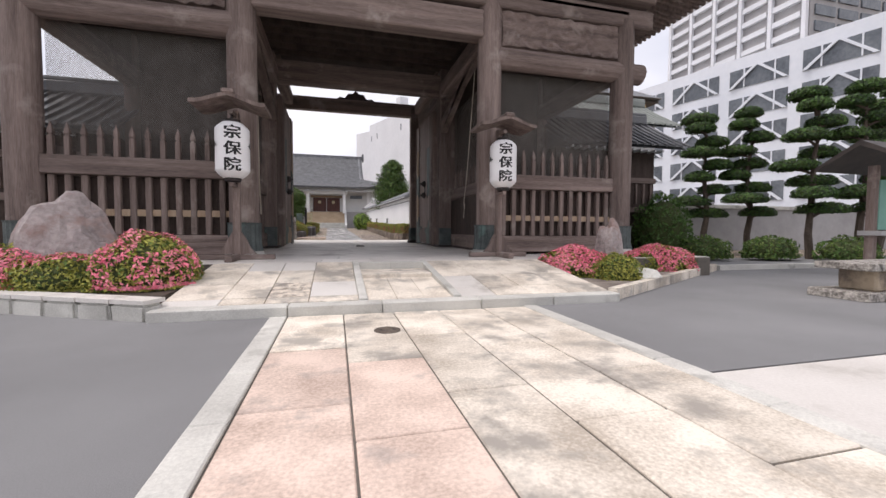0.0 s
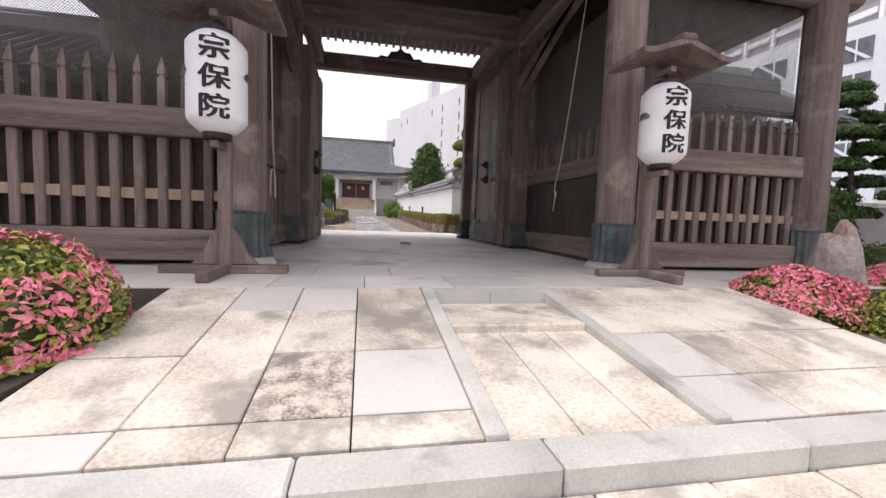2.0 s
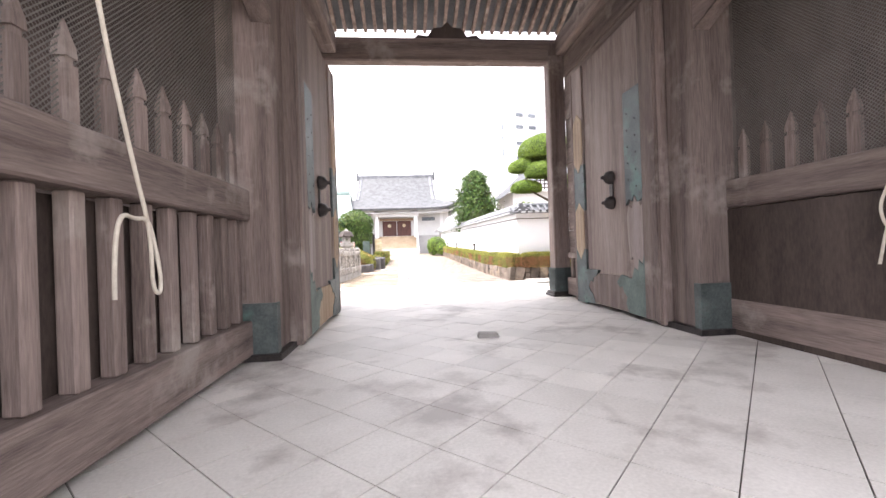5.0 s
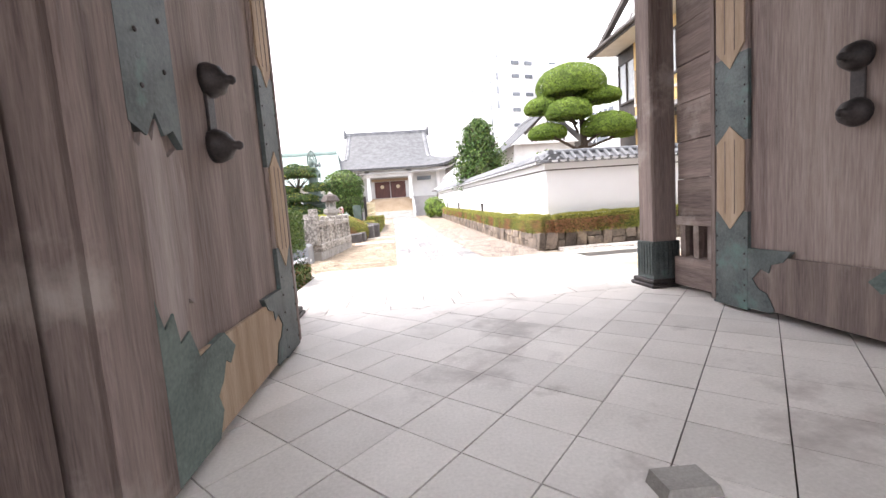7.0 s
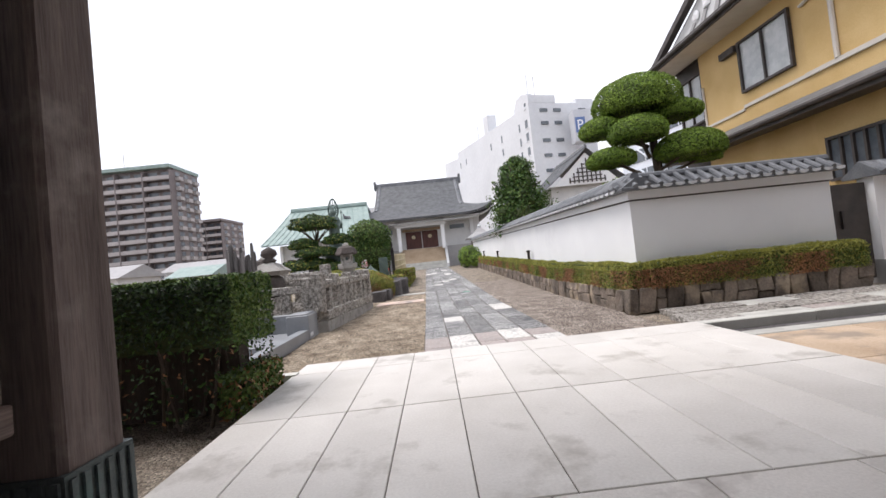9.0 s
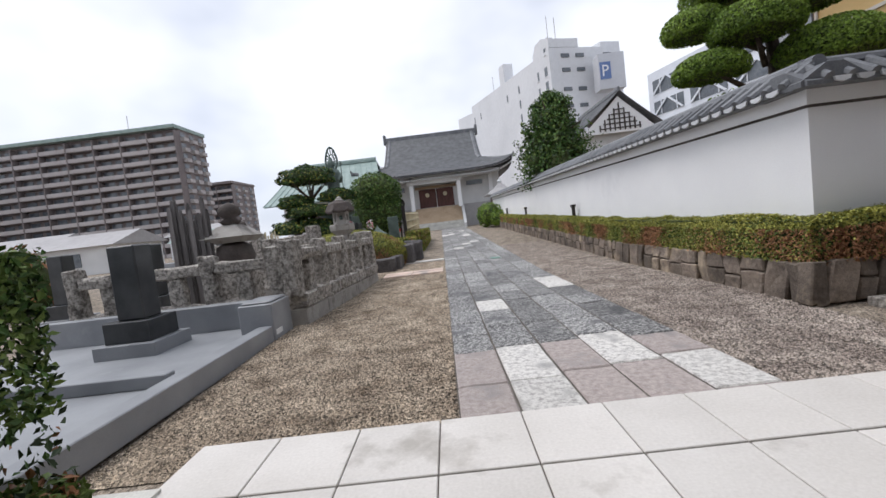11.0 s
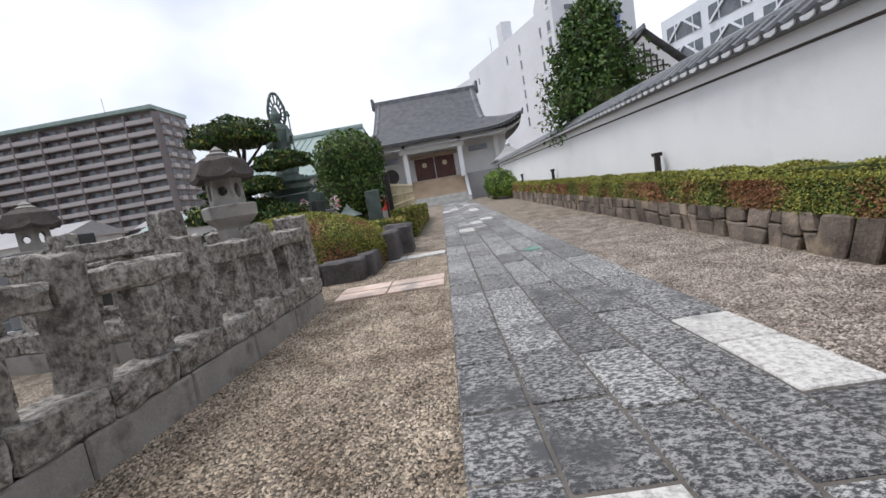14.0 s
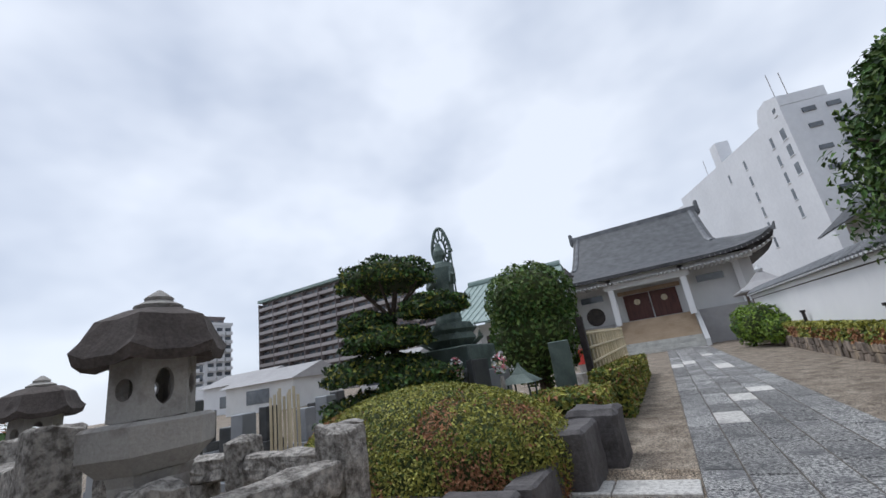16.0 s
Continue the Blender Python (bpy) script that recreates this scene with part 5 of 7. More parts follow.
# ---- cloud-pruned trees and the house behind the wall ----
def cloud_tree(x, y, pads, trunk, label):
    t = thing("cloud_pruned_tree", x, y, 0.4, label, "tree")
    bm = bmesh.new()
    for (a, b_, r0, r1) in trunk:
        tube(bm, a, b_, r0, r1, 10)
    part("trunk", bm, TRUNK, t)
    for cx, cy, cz, R, h in pads:
        b = bmesh.new()
        tube(b, (x, y, max(1.0, cz - 0.7)), (cx, cy, cz), 0.07, 0.04, 6)
        part("limb", b, TRUNK, t)
        clump(t, (cx, cy, cz), (R, R * 0.9, h), int(11000 * R * R) + 900, 0.034, [LEAF_BRIGHT, LEAF_HEDGE], [0.8, 0.2], flat=-0.4, lumps=0.015, spread=0.6, shell=0.06)


cloud_tree(7.3, 28.0, [(7.05, 28, 6.3, 1.42, 0.88), (8.15, 27.9, 5.82, 0.95, 0.42), (5.85, 28.1, 5.5, 0.75, 0.45), (6.65, 27.4, 5.15, 0.92, 0.55), (8.35, 27.5, 4.5, 1.05, 0.62), (5.9, 27.8, 4.42, 0.78, 0.42), (9.35, 28.2, 4.35, 0.5, 0.35)],
           [((7.5, 28, 0.4), (7.6, 28, 3.2), 0.2, 0.16), ((7.6, 28, 3.2), (7.4, 28, 6.3), 0.16, 0.1)], "bright green cloud-pruned tree above the white wall")
for i, (x, y) in enumerate(((5.4, 26.5), (5.5, 29.5), (5.5, 32.0), (5.6, 34.5))):
    s = thing("clipped_shrub", x, y, 0.4, "bright green clipped shrub rising above the wall", "shrub", "shrubs behind the wall")
    clump(s, (x, y, 2.3), (1.0, 1.4, 1.25), 2200, 0.06, [LEAF_BRIGHT, LEAF_HEDGE], [0.7, 0.3], "leaves", lumps=0.03)


def leafy_tree(name, x, y, z, h, R, mats, weights, label, k=5000, size=0.10, n_lobes=16, seed=1, conic=0.5, low=0.28):
    t = thing(name, x, y, z, label, "tree")
    r_ = random.Random(seed)
    bm = bmesh.new()
    tube(bm, (x, y, z), (x + 0.05, y, z + h * 0.5), R * 0.13, R * 0.08, 9)
    tube(bm, (x + 0.05, y, z + h * 0.5), (x, y, z + h * 0.92), R * 0.08, 0.03, 8)
    for i in range(8):
        a, u = i * 2.4, 0.3 + 0.07 * i
        tube(bm, (x, y, z + h * u), (x + math.cos(a) * R * 0.6, y + math.sin(a) * R * 0.6, z + h * (u + 0.1)), R * 0.05, 0.02, 6)
    part("trunk", bm, TRUNK, t)
    ps, ns = [], []
    for i in range(n_lobes):
        u = (i + 0.5) / n_lobes
        zz = z + h * (low + (0.96 - low) * u)
        rad = R * (1 - conic * u) * r_.uniform(0.35, 0.62)
        a = i * 2.399
        off = R * (1 - conic * u) * 0.5 * r_.uniform(0.6, 1.1) * (1 if u < 0.9 else 0.2)
        p, n_ = ellipsoid_points((x + off * math.cos(a), y + off * math.sin(a), zz), (rad, rad, rad * 0.8), k // n_lobes, 0.35, 0.2)
        ps.append(p)
        ns.append(n_)
        if i % 2 == 0:
            b = bmesh.new()
            bmesh.ops.create_icosphere(b, subdivisions=2, radius=rad * 0.6, matrix=Matrix.Translation((x + off * math.cos(a), y + off * math.sin(a), zz)))
            roughen(b, rad * 0.15, 2)
            part("inner_growth", b, CORE, t)
    leaves("crown", np.concatenate(ps), np.concatenate(ns), size, mats, weights, t)
    return t


leafy_tree("broadleaf_tree", 5.2, 38.7, 0.6, 6.9, 2.45, [LEAF_MID, LEAF_DARK, LEAF_HEDGE], [0.6, 0.15, 0.25], "dense mid-green conical tree behind the white wall", 17000, 0.085, 30, 3, 0.72, 0.42)
s = thing("clipped_shrub", 3.6, 52, 0.9, "yellow-green garden shrubs near the hall", "shrub")
for c, r in (((3.3, 52.5, 2.0), (0.9, 0.9, 0.9)), ((3.9, 51.5, 1.6), (0.9, 0.8, 0.6)), ((3.0, 54, 1.9), (0.8, 0.8, 1.0))):
    clump(s, c, r, 1300, 0.08, [LEAF_BRIGHT, LEAF_MID], [0.7, 0.3], "leaves")

# ochre two-storey house, its long side to the garden
def window(parent, x0, x1, y, z0, z1, axis="y", glass=CURTAIN, bars=1):
    w = part("window", boxes((x0, x1, y - 0.03, y + 0.02, z0, z1)) if axis == "y" else boxes((y - 0.03, y + 0.02, x0, x1, z0, z1)), glass, parent)
    t = 0.09
    fr = [(x0 - t, x1 + t, z1, z1 + t), (x0 - t, x1 + t, z0 - t, z0), (x0 - t, x0, z0, z1), (x1, x1 + t, z0, z1)]
    for i in range(bars):
        c = x0 + (x1 - x0) * (i + 1) / (bars + 1)
        fr.append((c - 0.035, c + 0.035, z0, z1))
    part("frame", boxes(*[((a, b_, y - 0.12, y + 0.0, c, d) if axis == "y" else (y - 0.12, y, a, b_, c, d)) for a, b_, c, d in fr]), DARK_TRIM, w)
HF = 12.6      # its garden face
yh = thing("ochre_house", 16, 29, 0.3, "two-storey ochre plastered house with dark eaves", "house")
part("wall", boxes((HF, 21, 24.2, 32.5, 0.3, 10.0)), YELLOW, yh)
part("bay_wall", boxes((HF - 0.16, HF - 0.003, 24.3, 27.35, 0.3, 9.9)), YELLOW, yh)
part("shutter_wall", boxes((HF + 0.25, 20, 32.5, 34.5, 0.3, 9.9)), DARK_TRIM, yh)
def slope(name, pts, lo, hi, m):
    bm = bmesh.new()
    prism(bm, pts, "y", lo, hi)
    return part(name, bm, m, yh)
low = slope("lower_eave", [(11.55, 5.28), (HF - 0.17, 5.75), (HF - 0.17, 5.86), (11.55, 5.40)], 24.0, 34.0, ROOF_TILE)
part("gutter", tubes(((11.5, 24.0, 5.30), (11.5, 34.0, 5.30), 0.09), n=8), DARK_TRIM, low)
part("fascia", boxes((11.56, 11.66, 24.0, 34.0, 5.10, 5.275)), DARK_TRIM, low)
part("soffit", boxes((11.67, HF - 0.17, 24.0, 34.0, 5.16, 5.22)), DARK_TRIM, low)
up = part("upper_eave", boxes((11.3, 21.5, 23.6, 34.6, 9.72, 9.86)), DARK_TRIM, yh)
part("fascia", boxes((11.2, 11.296, 23.6, 34.7, 9.62, 9.98)), DARK_TRIM, up)
part("soffit", boxes((11.32, HF, 24.0, 34.4, 9.66, 9.715)), TRIM_PALE, up)
part("gutter", tubes(((11.12, 23.6, 9.78), (11.12, 34.7, 9.78), 0.08), n=8), DARK_TRIM, up)
def gable(name, inset, z_up, x0, x1, m):
    bm = bmesh.new()
    prism(bm, [(34.6 - inset, 9.9), (28.9, 12.72 - inset * 0.48 + z_up), (23.2 + inset, 9.9)], "x", x0, x1)
    return part(name, bm, m, yh)
gable("roof", 0.0, 0.1, 12.0, 21.5, ROOF_TILE)
gf = gable("gable_face", 0.35, 0.0, 11.9, 11.99, PLASTER_DIM)
for q0, q1 in ((34.7, 28.9), (23.1, 28.9)):
    bm = bmesh.new()
    prism(bm, [(q0, 9.88), (q1, 12.72), (q1, 13.02), (q0, 10.16)], "x", 11.6, 11.89)
    part("barge_board", bm, DARK_TRIM, yh)
for q in (31.3, 30.6):
    bm = bmesh.new()
    bmesh.ops.create_icosphere(bm, subdivisions=2, radius=0.24, matrix=Matrix.Translation((11.86, q, 10.9 + (31.3 - q) * 0.3)) @ Matrix.Diagonal((0.3, 1.0, 1.1, 1.0)))
    roughen(bm, 0.06, 6)
    part("gable_crest", bm, PLASTER, gf, "white carved gable crest")
for q in range(4):
    bm = bmesh.new()
    y_ = 33.2 - q * 0.9
    prism(bm, [(y_, 9.95), (y_ - 0.25, 9.95), (y_ - 1.0, 10.28 + q * 0.42), (y_ - 0.8, 10.3 + q * 0.42)], "x", 11.85, 11.897)
    part("gable_moulding", bm, GREY_BLDG, gf, "grey moulded curl on the gable")
window(yh, 27.95, 30.05, HF - 0.02, 7.12, 8.95, "x")
window(yh, 32.7, 34.2, HF + 0.22, 6.9, 9.0, "x")
window(yh, 24.8, 26.9, HF - 0.18, 3.0, 4.2, "x", GLASS, 5)
part("window_hood", boxes((HF - 0.22, HF - 0.005, 30.2, 31.0, 8.75, 9.0)), DARK_TRIM, yh)
band = part("trim_band", boxes((HF - 0.06, HF - 0.004, 27.4, 30.2, 6.46, 6.58)), TRIM_PALE, yh)
part("trim_band", boxes((HF - 0.06, HF - 0.004, 30.2, 32.5, 6.36, 6.46)), TRIM_PALE, yh)
part("trim_band", boxes((HF - 0.24, HF - 0.165, 24.3, 27.4, 6.40, 6.54)), TRIM_PALE, yh)
part("downpipe", tubes(((HF - 0.22, 26.35, 6.54), (HF - 0.22, 26.35, 9.6), 0.07), n=8), TRIM_PALE, yh)
part("downpipe", tubes(((HF - 0.06, 32.35, 6.46), (HF - 0.06, 32.35, 8.2), 0.045), n=8), TRIM_PALE, yh)
part("cross_pipe", tubes(((HF - 0.24, 26.4, 8.9), (HF - 0.24, 27.3, 8.7), 0.05), n=8), TRIM_PALE, yh)
# smaller tiled house with a latticed gable, farther along
sh = thing("tiled_house", 19.8, 70, 0.8, "white house with grey tiled roof and latticed gable", "house")
part("wall", boxes((15.5, 24, 65.5, 76, 0.8, 9.6)), PLASTER_DIM, sh)
tiled_roof(sh, 13.6, 26, 63.7, 77, 8.6, 13.8, "y", 0.5)
bm = bmesh.new()
prism(bm, [(15.6, 9.4), (19.8, 13.3), (24.0, 9.4)], "y", 64.2, 64.4)
g = part("gable_face", bm, PLASTER, sh)
bm = bmesh.new()
for i in range(9):
    x = 17.6 + i * 0.55
    box(bm, x - 0.07, x + 0.07, 64.1, 64.19, 9.6, 12.6 - abs(x - 19.8) * 1.05)
for j in range(5):
    w = 2.3 - j * 0.45
    box(bm, 19.8 - w, 19.8 + w, 64.05, 64.095, 9.8 + j * 0.5, 9.93 + j * 0.5)
part("lattice", bm, DARK_TRIM, g)

# ---- main hall ----
HX = -1.35
hall = thing("main_hall", HX, 66, 1.05, "white-walled temple main hall under a grey tiled roof", "temple hall")
part("wall", boxes((HX - 7.2, HX + 7.2, 64.3, 76, 1.0, 7.2)), PLASTER_DIM, hall)
bm = bmesh.new()
box(bm, HX - 7.6, HX + 7.6, 63.4, 64.3, 1.0, 3.55)
part("platform", bm, GREY_BLDG, hall)
for sgn in (-1, 1):
    part("door", boxes((HX + (0.05 if sgn > 0 else -1.95), HX + (1.95 if sgn > 0 else -0.05), 64.2, 64.29, 3.6, 5.65)), DOOR_RED, hall)
    bm = bmesh.new()
    m = Matrix.Translation((HX + sgn * 1.0, 64.19, 5.0)) @ Matrix.Rotation(math.pi / 2, 4, "X")
    lathe(bm, 0, 0, [(0.24, 0), (0.24, 0.03)], 16, m=m)
    part("crest", bm, BAMBOO, hall, "round gilt crest on the door")
    part("side_window", boxes((HX + sgn * 4.4 - 0.9, HX + sgn * 4.4 + 0.9, 64.22, 64.29, 5.6, 6.1)), GLASS, hall)
part("door_lintel", boxes((HX - 2.3, HX + 2.3, 64.1, 64.29, 5.7, 6.0)), WOOD_PALE, hall)
bm = bmesh.new()
lathe(bm, 0, 0, [(0.75, 0), (0.75, 0.06)], 16, m=Matrix.Translation((HX - 4.4, 64.28, 4.4)) @ Matrix.Rotation(math.pi / 2, 4, "X"))
part("arched_window", bm, DARK_TRIM, hall, "dark flame-arched window")
for x in (-6.2, -2.55, 2.55, 6.2):
    part("pillar", boxes((HX + x - 0.2, HX + x + 0.2, 62.0 if abs(x) < 3 else 64.0, 62.4 if abs(x) < 3 else 64.28, 3.3 if abs(x) < 3 else 3.55, 6.9)), PLASTER, hall)
part("eave_beam", boxes((HX - 7, HX + 7, 62.0, 62.4, 6.5, 6.95)), PLASTER_DIM, hall)
part("porch_beam", boxes((HX - 3, HX + 3, 61.9, 61.99, 6.05, 6.5)), PLASTER_DIM, hall)
for i in range(12):
    part("step", boxes((HX - 2.6, HX + 2.6, 60.2 + i * 0.28, 63.4, 1.0 + i * 0.21, 1.0 + (i + 1) * 0.21)), STEP_TAN if i > 3 else KERB, hall)
for sgn in (-1, 1):
    bm = bmesh.new()
    prism(bm, [(60.0, 1.0), (63.4, 1.0), (63.4, 3.8), (63.0, 3.8), (60.0, 1.5)], "x", HX + sgn * 2.75 - 0.14, HX + sgn * 2.75 + 0.14)
    part("stair_cheek", bm, PLASTER_DIM, hall)
# hip-and-gable roof, concave, with upturned corners
bm = bmesh.new()
RY, EY, RZ, EZ = 70.0, 61.0, 12.5, 6.85
def hall_front(t, u, s):
    half = 5.5 + (2.9 * max(0.0, (u - 0.62) / 0.38))
    x = t * half
    z = EZ + (RZ - EZ) * (1 - u) ** 1.35
    z += 0.9 * max(0, u - 0.62) / 0.38 * abs(t) ** 7
    return Vector((HX + x, RY + s * (RY - EY) * u, z))
NT, NU = 30, 14
for s in (-1, 1):
    g = [[bm.verts.new(hall_front(-1 + 2 * i / NT, j / NU, s)) for i in range(NT + 1)] for j in range(NU + 1)]
    for q, w in zip(g, g[1:]):
        for i in range(NT):
            bm.faces.new((q[i], q[i + 1], w[i + 1], w[i]))
for sx in (-1, 1):      # side skirts
    g = []
    for j in range(8):
        v_ = j / 7
        row = []
        for i in range(13):
            w_ = -1 + i / 6
            u = 0.62 + 0.38 * v_
            z = EZ + (RZ - EZ) * (1 - u) ** 1.35 + 0.9 * v_ * abs(w_) ** 7
            row.append(bm.verts.new((HX + sx * (5.5 + 2.9 * v_), RY + w_ * (RY - EY) * u, z)))
        g.append(row)
    for q, w in zip(g, g[1:]):
        for i in range(12):
            bm.faces.new((q[i], q[i + 1], w[i + 1], w[i]))
    bm.faces.new([bm.verts.new(c) for c in ((HX + sx * 5.2, RY, RZ), (HX + sx * 5.2, RY - 5.6, 8.3), (HX + sx * 5.2, RY + 5.6, 8.3))])
bmesh.ops.recalc_face_normals(bm, faces=bm.faces[:])
ext = bmesh.ops.solidify(bm, geom=bm.faces[:], thickness=0.25)
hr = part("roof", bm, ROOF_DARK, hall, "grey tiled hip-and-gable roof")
# Paler rolls over the darker roof: lit and shaded tile by colour.
bm = bmesh.new()
for i in range(53):
    t = -1 + 2 * i / 52
    for j in range(NU):
        tube(bm, hall_front(t, j / NU, -1) + Vector((0, 0, 0.06)), hall_front(t, (j + 1) / NU, -1) + Vector((0, 0, 0.06)), 0.085, n=5, caps=j == NU - 1)
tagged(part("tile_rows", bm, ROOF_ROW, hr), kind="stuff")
part("ridge", boxes((HX - 5.7, HX + 5.7, RY - 0.25, RY + 0.25, RZ - 0.1, RZ + 0.55), bevel=0.05), ROOF_TILE, hr)
for sx in (-1, 1):
    part("ridge_end", boxes((HX + sx * 5.75 - 0.15, HX + sx * 5.75 + 0.15, RY - 0.4, RY + 0.4, RZ - 0.3, RZ + 0.95), bevel=0.08), ROOF_TILE, hr)
    bm = bmesh.new()
    for j in range(9):
        u0, u1 = j / NU, (j + 1) / NU
        tube(bm, hall_front(sx * 0.93, u0, -1) + Vector((0, 0, 0.2)), hall_front(sx * 0.93, u1, -1) + Vector((0, 0, 0.2)), 0.2, n=7)
    part("descending_ridge", bm, ROOF_TILE, hr)
    bm = bmesh.new()
    for j in range(9, NU):
        tube(bm, hall_front(sx, j / NU, -1) + Vector((0, 0, 0.12)), hall_front(sx, (j + 1) / NU, -1) + Vector((0, 0, 0.12)), 0.18, n=7)
    tube(bm, hall_front(sx, 1, -1), hall_front(sx, 1, -1) + Vector((sx * 0.15, -0.1, 0.5)), 0.16, 0.05, 7)
    part("corner_ridge", bm, ROOF_TILE, hr)
bm = bmesh.new()
for i in range(60):
    t = -0.98 + 1.96 * i / 59
    p = hall_front(t, 1, -1)
    box(bm, p.x - 0.05, p.x + 0.05, p.y + 0.1, p.y + 2.2, p.z - 0.42, p.z - 0.3)
tagged(part("rafters", bm, PLASTER_DIM, hr), kind="stuff")
# green-roofed annex
an = thing("annex_hall", -14, 62, 0.8, "white annex hall with a green copper roof", "temple hall")
part("wall", boxes((-16.8, -8.8, 59.5, 68, 0.8, 5.2)), PLASTER_DIM, an)
tiled_roof(an, -16.6, -7.5, 57.0, 70, 5.2, 9.4, "x", 0.6, m=COPPER, hip=1.2, roll=0.05)
part("door", boxes((-13.9, -12.7, 59.4, 59.49, 1.4, 4.2)), DARK_TRIM, an)
for x in (-16.6, -14.6, -12, -9.2):
    part("pillar", boxes((x - 0.14, x + 0.14, 59.2, 59.48, 0.8, 5.1)), PLASTER, an)
part("arched_window", boxes((-16.1, -15.3, 59.42, 59.49, 2.2, 3.6)), DARK_TRIM, an)
# small pavilion roof by the wall's end
pv = thing("water_pavilion", 5.2, 60, 1.0, "small pavilion with a low grey pyramid roof", "pavilion")
for dx in (-0.9, 0.9):
    for dy in (-0.9, 0.9):
        part("post", boxes((5.2 + dx - 0.07, 5.2 + dx + 0.07, 59.5 + dy - 0.07, 59.5 + dy + 0.07, 1.0, 3.9)), WOOD, pv)
bm = bmesh.new()
lathe(bm, 5.2, 59.5, [(2.2, 3.85), (2.2, 3.95), (1.0, 4.45), (0.12, 5.1)], 4, math.pi / 4)
part("roof", bm, GREY_BLDG, pv)
bm = bmesh.new()
lathe(bm, 5.2, 59.5, [(0.2, 5.05), (0.25, 5.2), (0.12, 5.35), (0.02, 5.5)], 10)
part("finial", bm, TILE_END, pv)
# ---- left of the path: hedge, graves, stone fence ----
hg = thing("hedge_block", -5, 19.7, 0.3, "tall clipped hedge with bare dark stems below", "hedge")
HXR, HY0, HY1 = -2.42, 19.05, 20.1
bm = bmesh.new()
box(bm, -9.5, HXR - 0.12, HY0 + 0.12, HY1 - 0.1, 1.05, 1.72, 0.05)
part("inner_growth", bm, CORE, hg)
# Dark block put in for the shade among the stems.
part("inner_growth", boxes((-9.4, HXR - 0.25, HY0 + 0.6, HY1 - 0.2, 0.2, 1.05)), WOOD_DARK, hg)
bm = bmesh.new()
rs = random.Random(4)
for i in range(60):
    x, y = rs.uniform(-9.2, HXR - 0.1), rs.uniform(HY0 + 0.1, HY1 - 0.1)
    tube(bm, (x, y, 0.2), (x + rs.uniform(-0.15, 0.15), y + rs.uniform(-0.15, 0.1), 1.2), 0.022, 0.012, 5)
tagged(part("stems", bm, TRUNK, hg), kind="stuff")
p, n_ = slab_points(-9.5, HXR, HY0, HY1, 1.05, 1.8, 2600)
# Light put into leaf colour: bright top and right end, darker leaves elsewhere.
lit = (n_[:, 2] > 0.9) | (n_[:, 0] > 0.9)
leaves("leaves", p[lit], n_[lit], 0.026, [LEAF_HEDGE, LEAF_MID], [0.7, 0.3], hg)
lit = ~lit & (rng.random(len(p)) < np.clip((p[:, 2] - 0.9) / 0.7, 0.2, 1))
leaves("side_leaves", p[lit], n_[lit], 0.028, [LEAF_DARK, LEAF_MID], [0.7, 0.3], hg)
# Sparse, mostly dark leaves low down, coloured for the shade there.
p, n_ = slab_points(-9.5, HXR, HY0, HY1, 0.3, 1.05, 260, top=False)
leaves("lower_leaves", p, n_, 0.03, [LEAF_DARK, LEAF_MID, LEAF_RUST], [0.6, 0.3, 0.1], hg)
p, n_ = slab_points(HXR - 0.3, HXR + 0.05, HY0 + 0.2, HY1, 0.25, 0.7, 1500)
leaves("foot_growth", p, n_, 0.035, [LEAF_HEDGE, LEAF_RUST], [0.8, 0.2], hg)
solo(part("kerb", boxes((-9.5, -2.25, 20.25, 20.4, 0.1, 0.42)), KERB), "low stone kerb behind the tall hedge", "kerb", kind="structure")

FX = -2.78
def fence_run(name, p, q, posts, label, tall=1.0):
    """Stone fence: footing, low rail, top rail with round-edged bars, thick square posts."""
    f = thing(name, p[0], p[1], 0.2, label, "stone fence", "stone fences")
    a, b_ = Vector((*p, 0)), Vector((*q, 0))
    d = (b_ - a).normalized()
    L = (b_ - a).length
    turn = Matrix.Translation(a) @ d.to_track_quat("X", "Z").to_matrix().to_4x4()
    def blk(nm, u0, u1, v0, v1, z0, z1, amount=0.016, cuts=3, m=FENCE_STONE):
        bm = bmesh.new()
        box(bm, u0, u1, v0, v1, z0, z1, bevel=0.018)
        bmesh.ops.subdivide_edges(bm, edges=[e_ for e_ in bm.edges if e_.calc_length() > 0.06], cuts=cuts, use_grid_fill=True)
        bmesh.ops.transform(bm, matrix=turn, verts=bm.verts[:])
        roughen(bm, amount * 1.3, 8)
        return part(nm, bm, m, f)
    n = max(1, round(L / 0.95))
    for i in range(n):
        blk("footing", L * i / n, L * (i + 1) / n - 0.008, -0.17, 0.17, 0.1, 0.52, 0.005, 2, LANTERN_STONE)
    n = max(1, round(L / 0.62))
    for i in range(n):
        blk("low_rail", L * i / n, L * (i + 1) / n - 0.012, -0.18, 0.18, 0.525, 0.77 + 0.02 * (i % 2), 0.026)
    for i in range(posts):
        u = L * i / (posts - 1) if posts > 1 else 0
        big = i in (0, posts - 1)
        h_ = 0.16 if i == 0 else 0.115
        blk("post", u - h_, u + h_, -0.13, 0.13, 0.75, (1.70 if not big else 1.74) * tall, 0.026, 4)
    for i in range(posts - 1):
        u0, u1 = L * i / (posts - 1) + 0.14, L * (i + 1) / (posts - 1) - 0.14
        blk("top_rail", u0, u1, -0.12, 0.12, 1.36 * tall, 1.56 * tall, 0.024)
        m_ = (u0 + u1) / 2
        blk("baluster", m_ - 0.13, m_ + 0.13, -0.09, 0.09, 0.76, 1.36 * tall, 0.026)


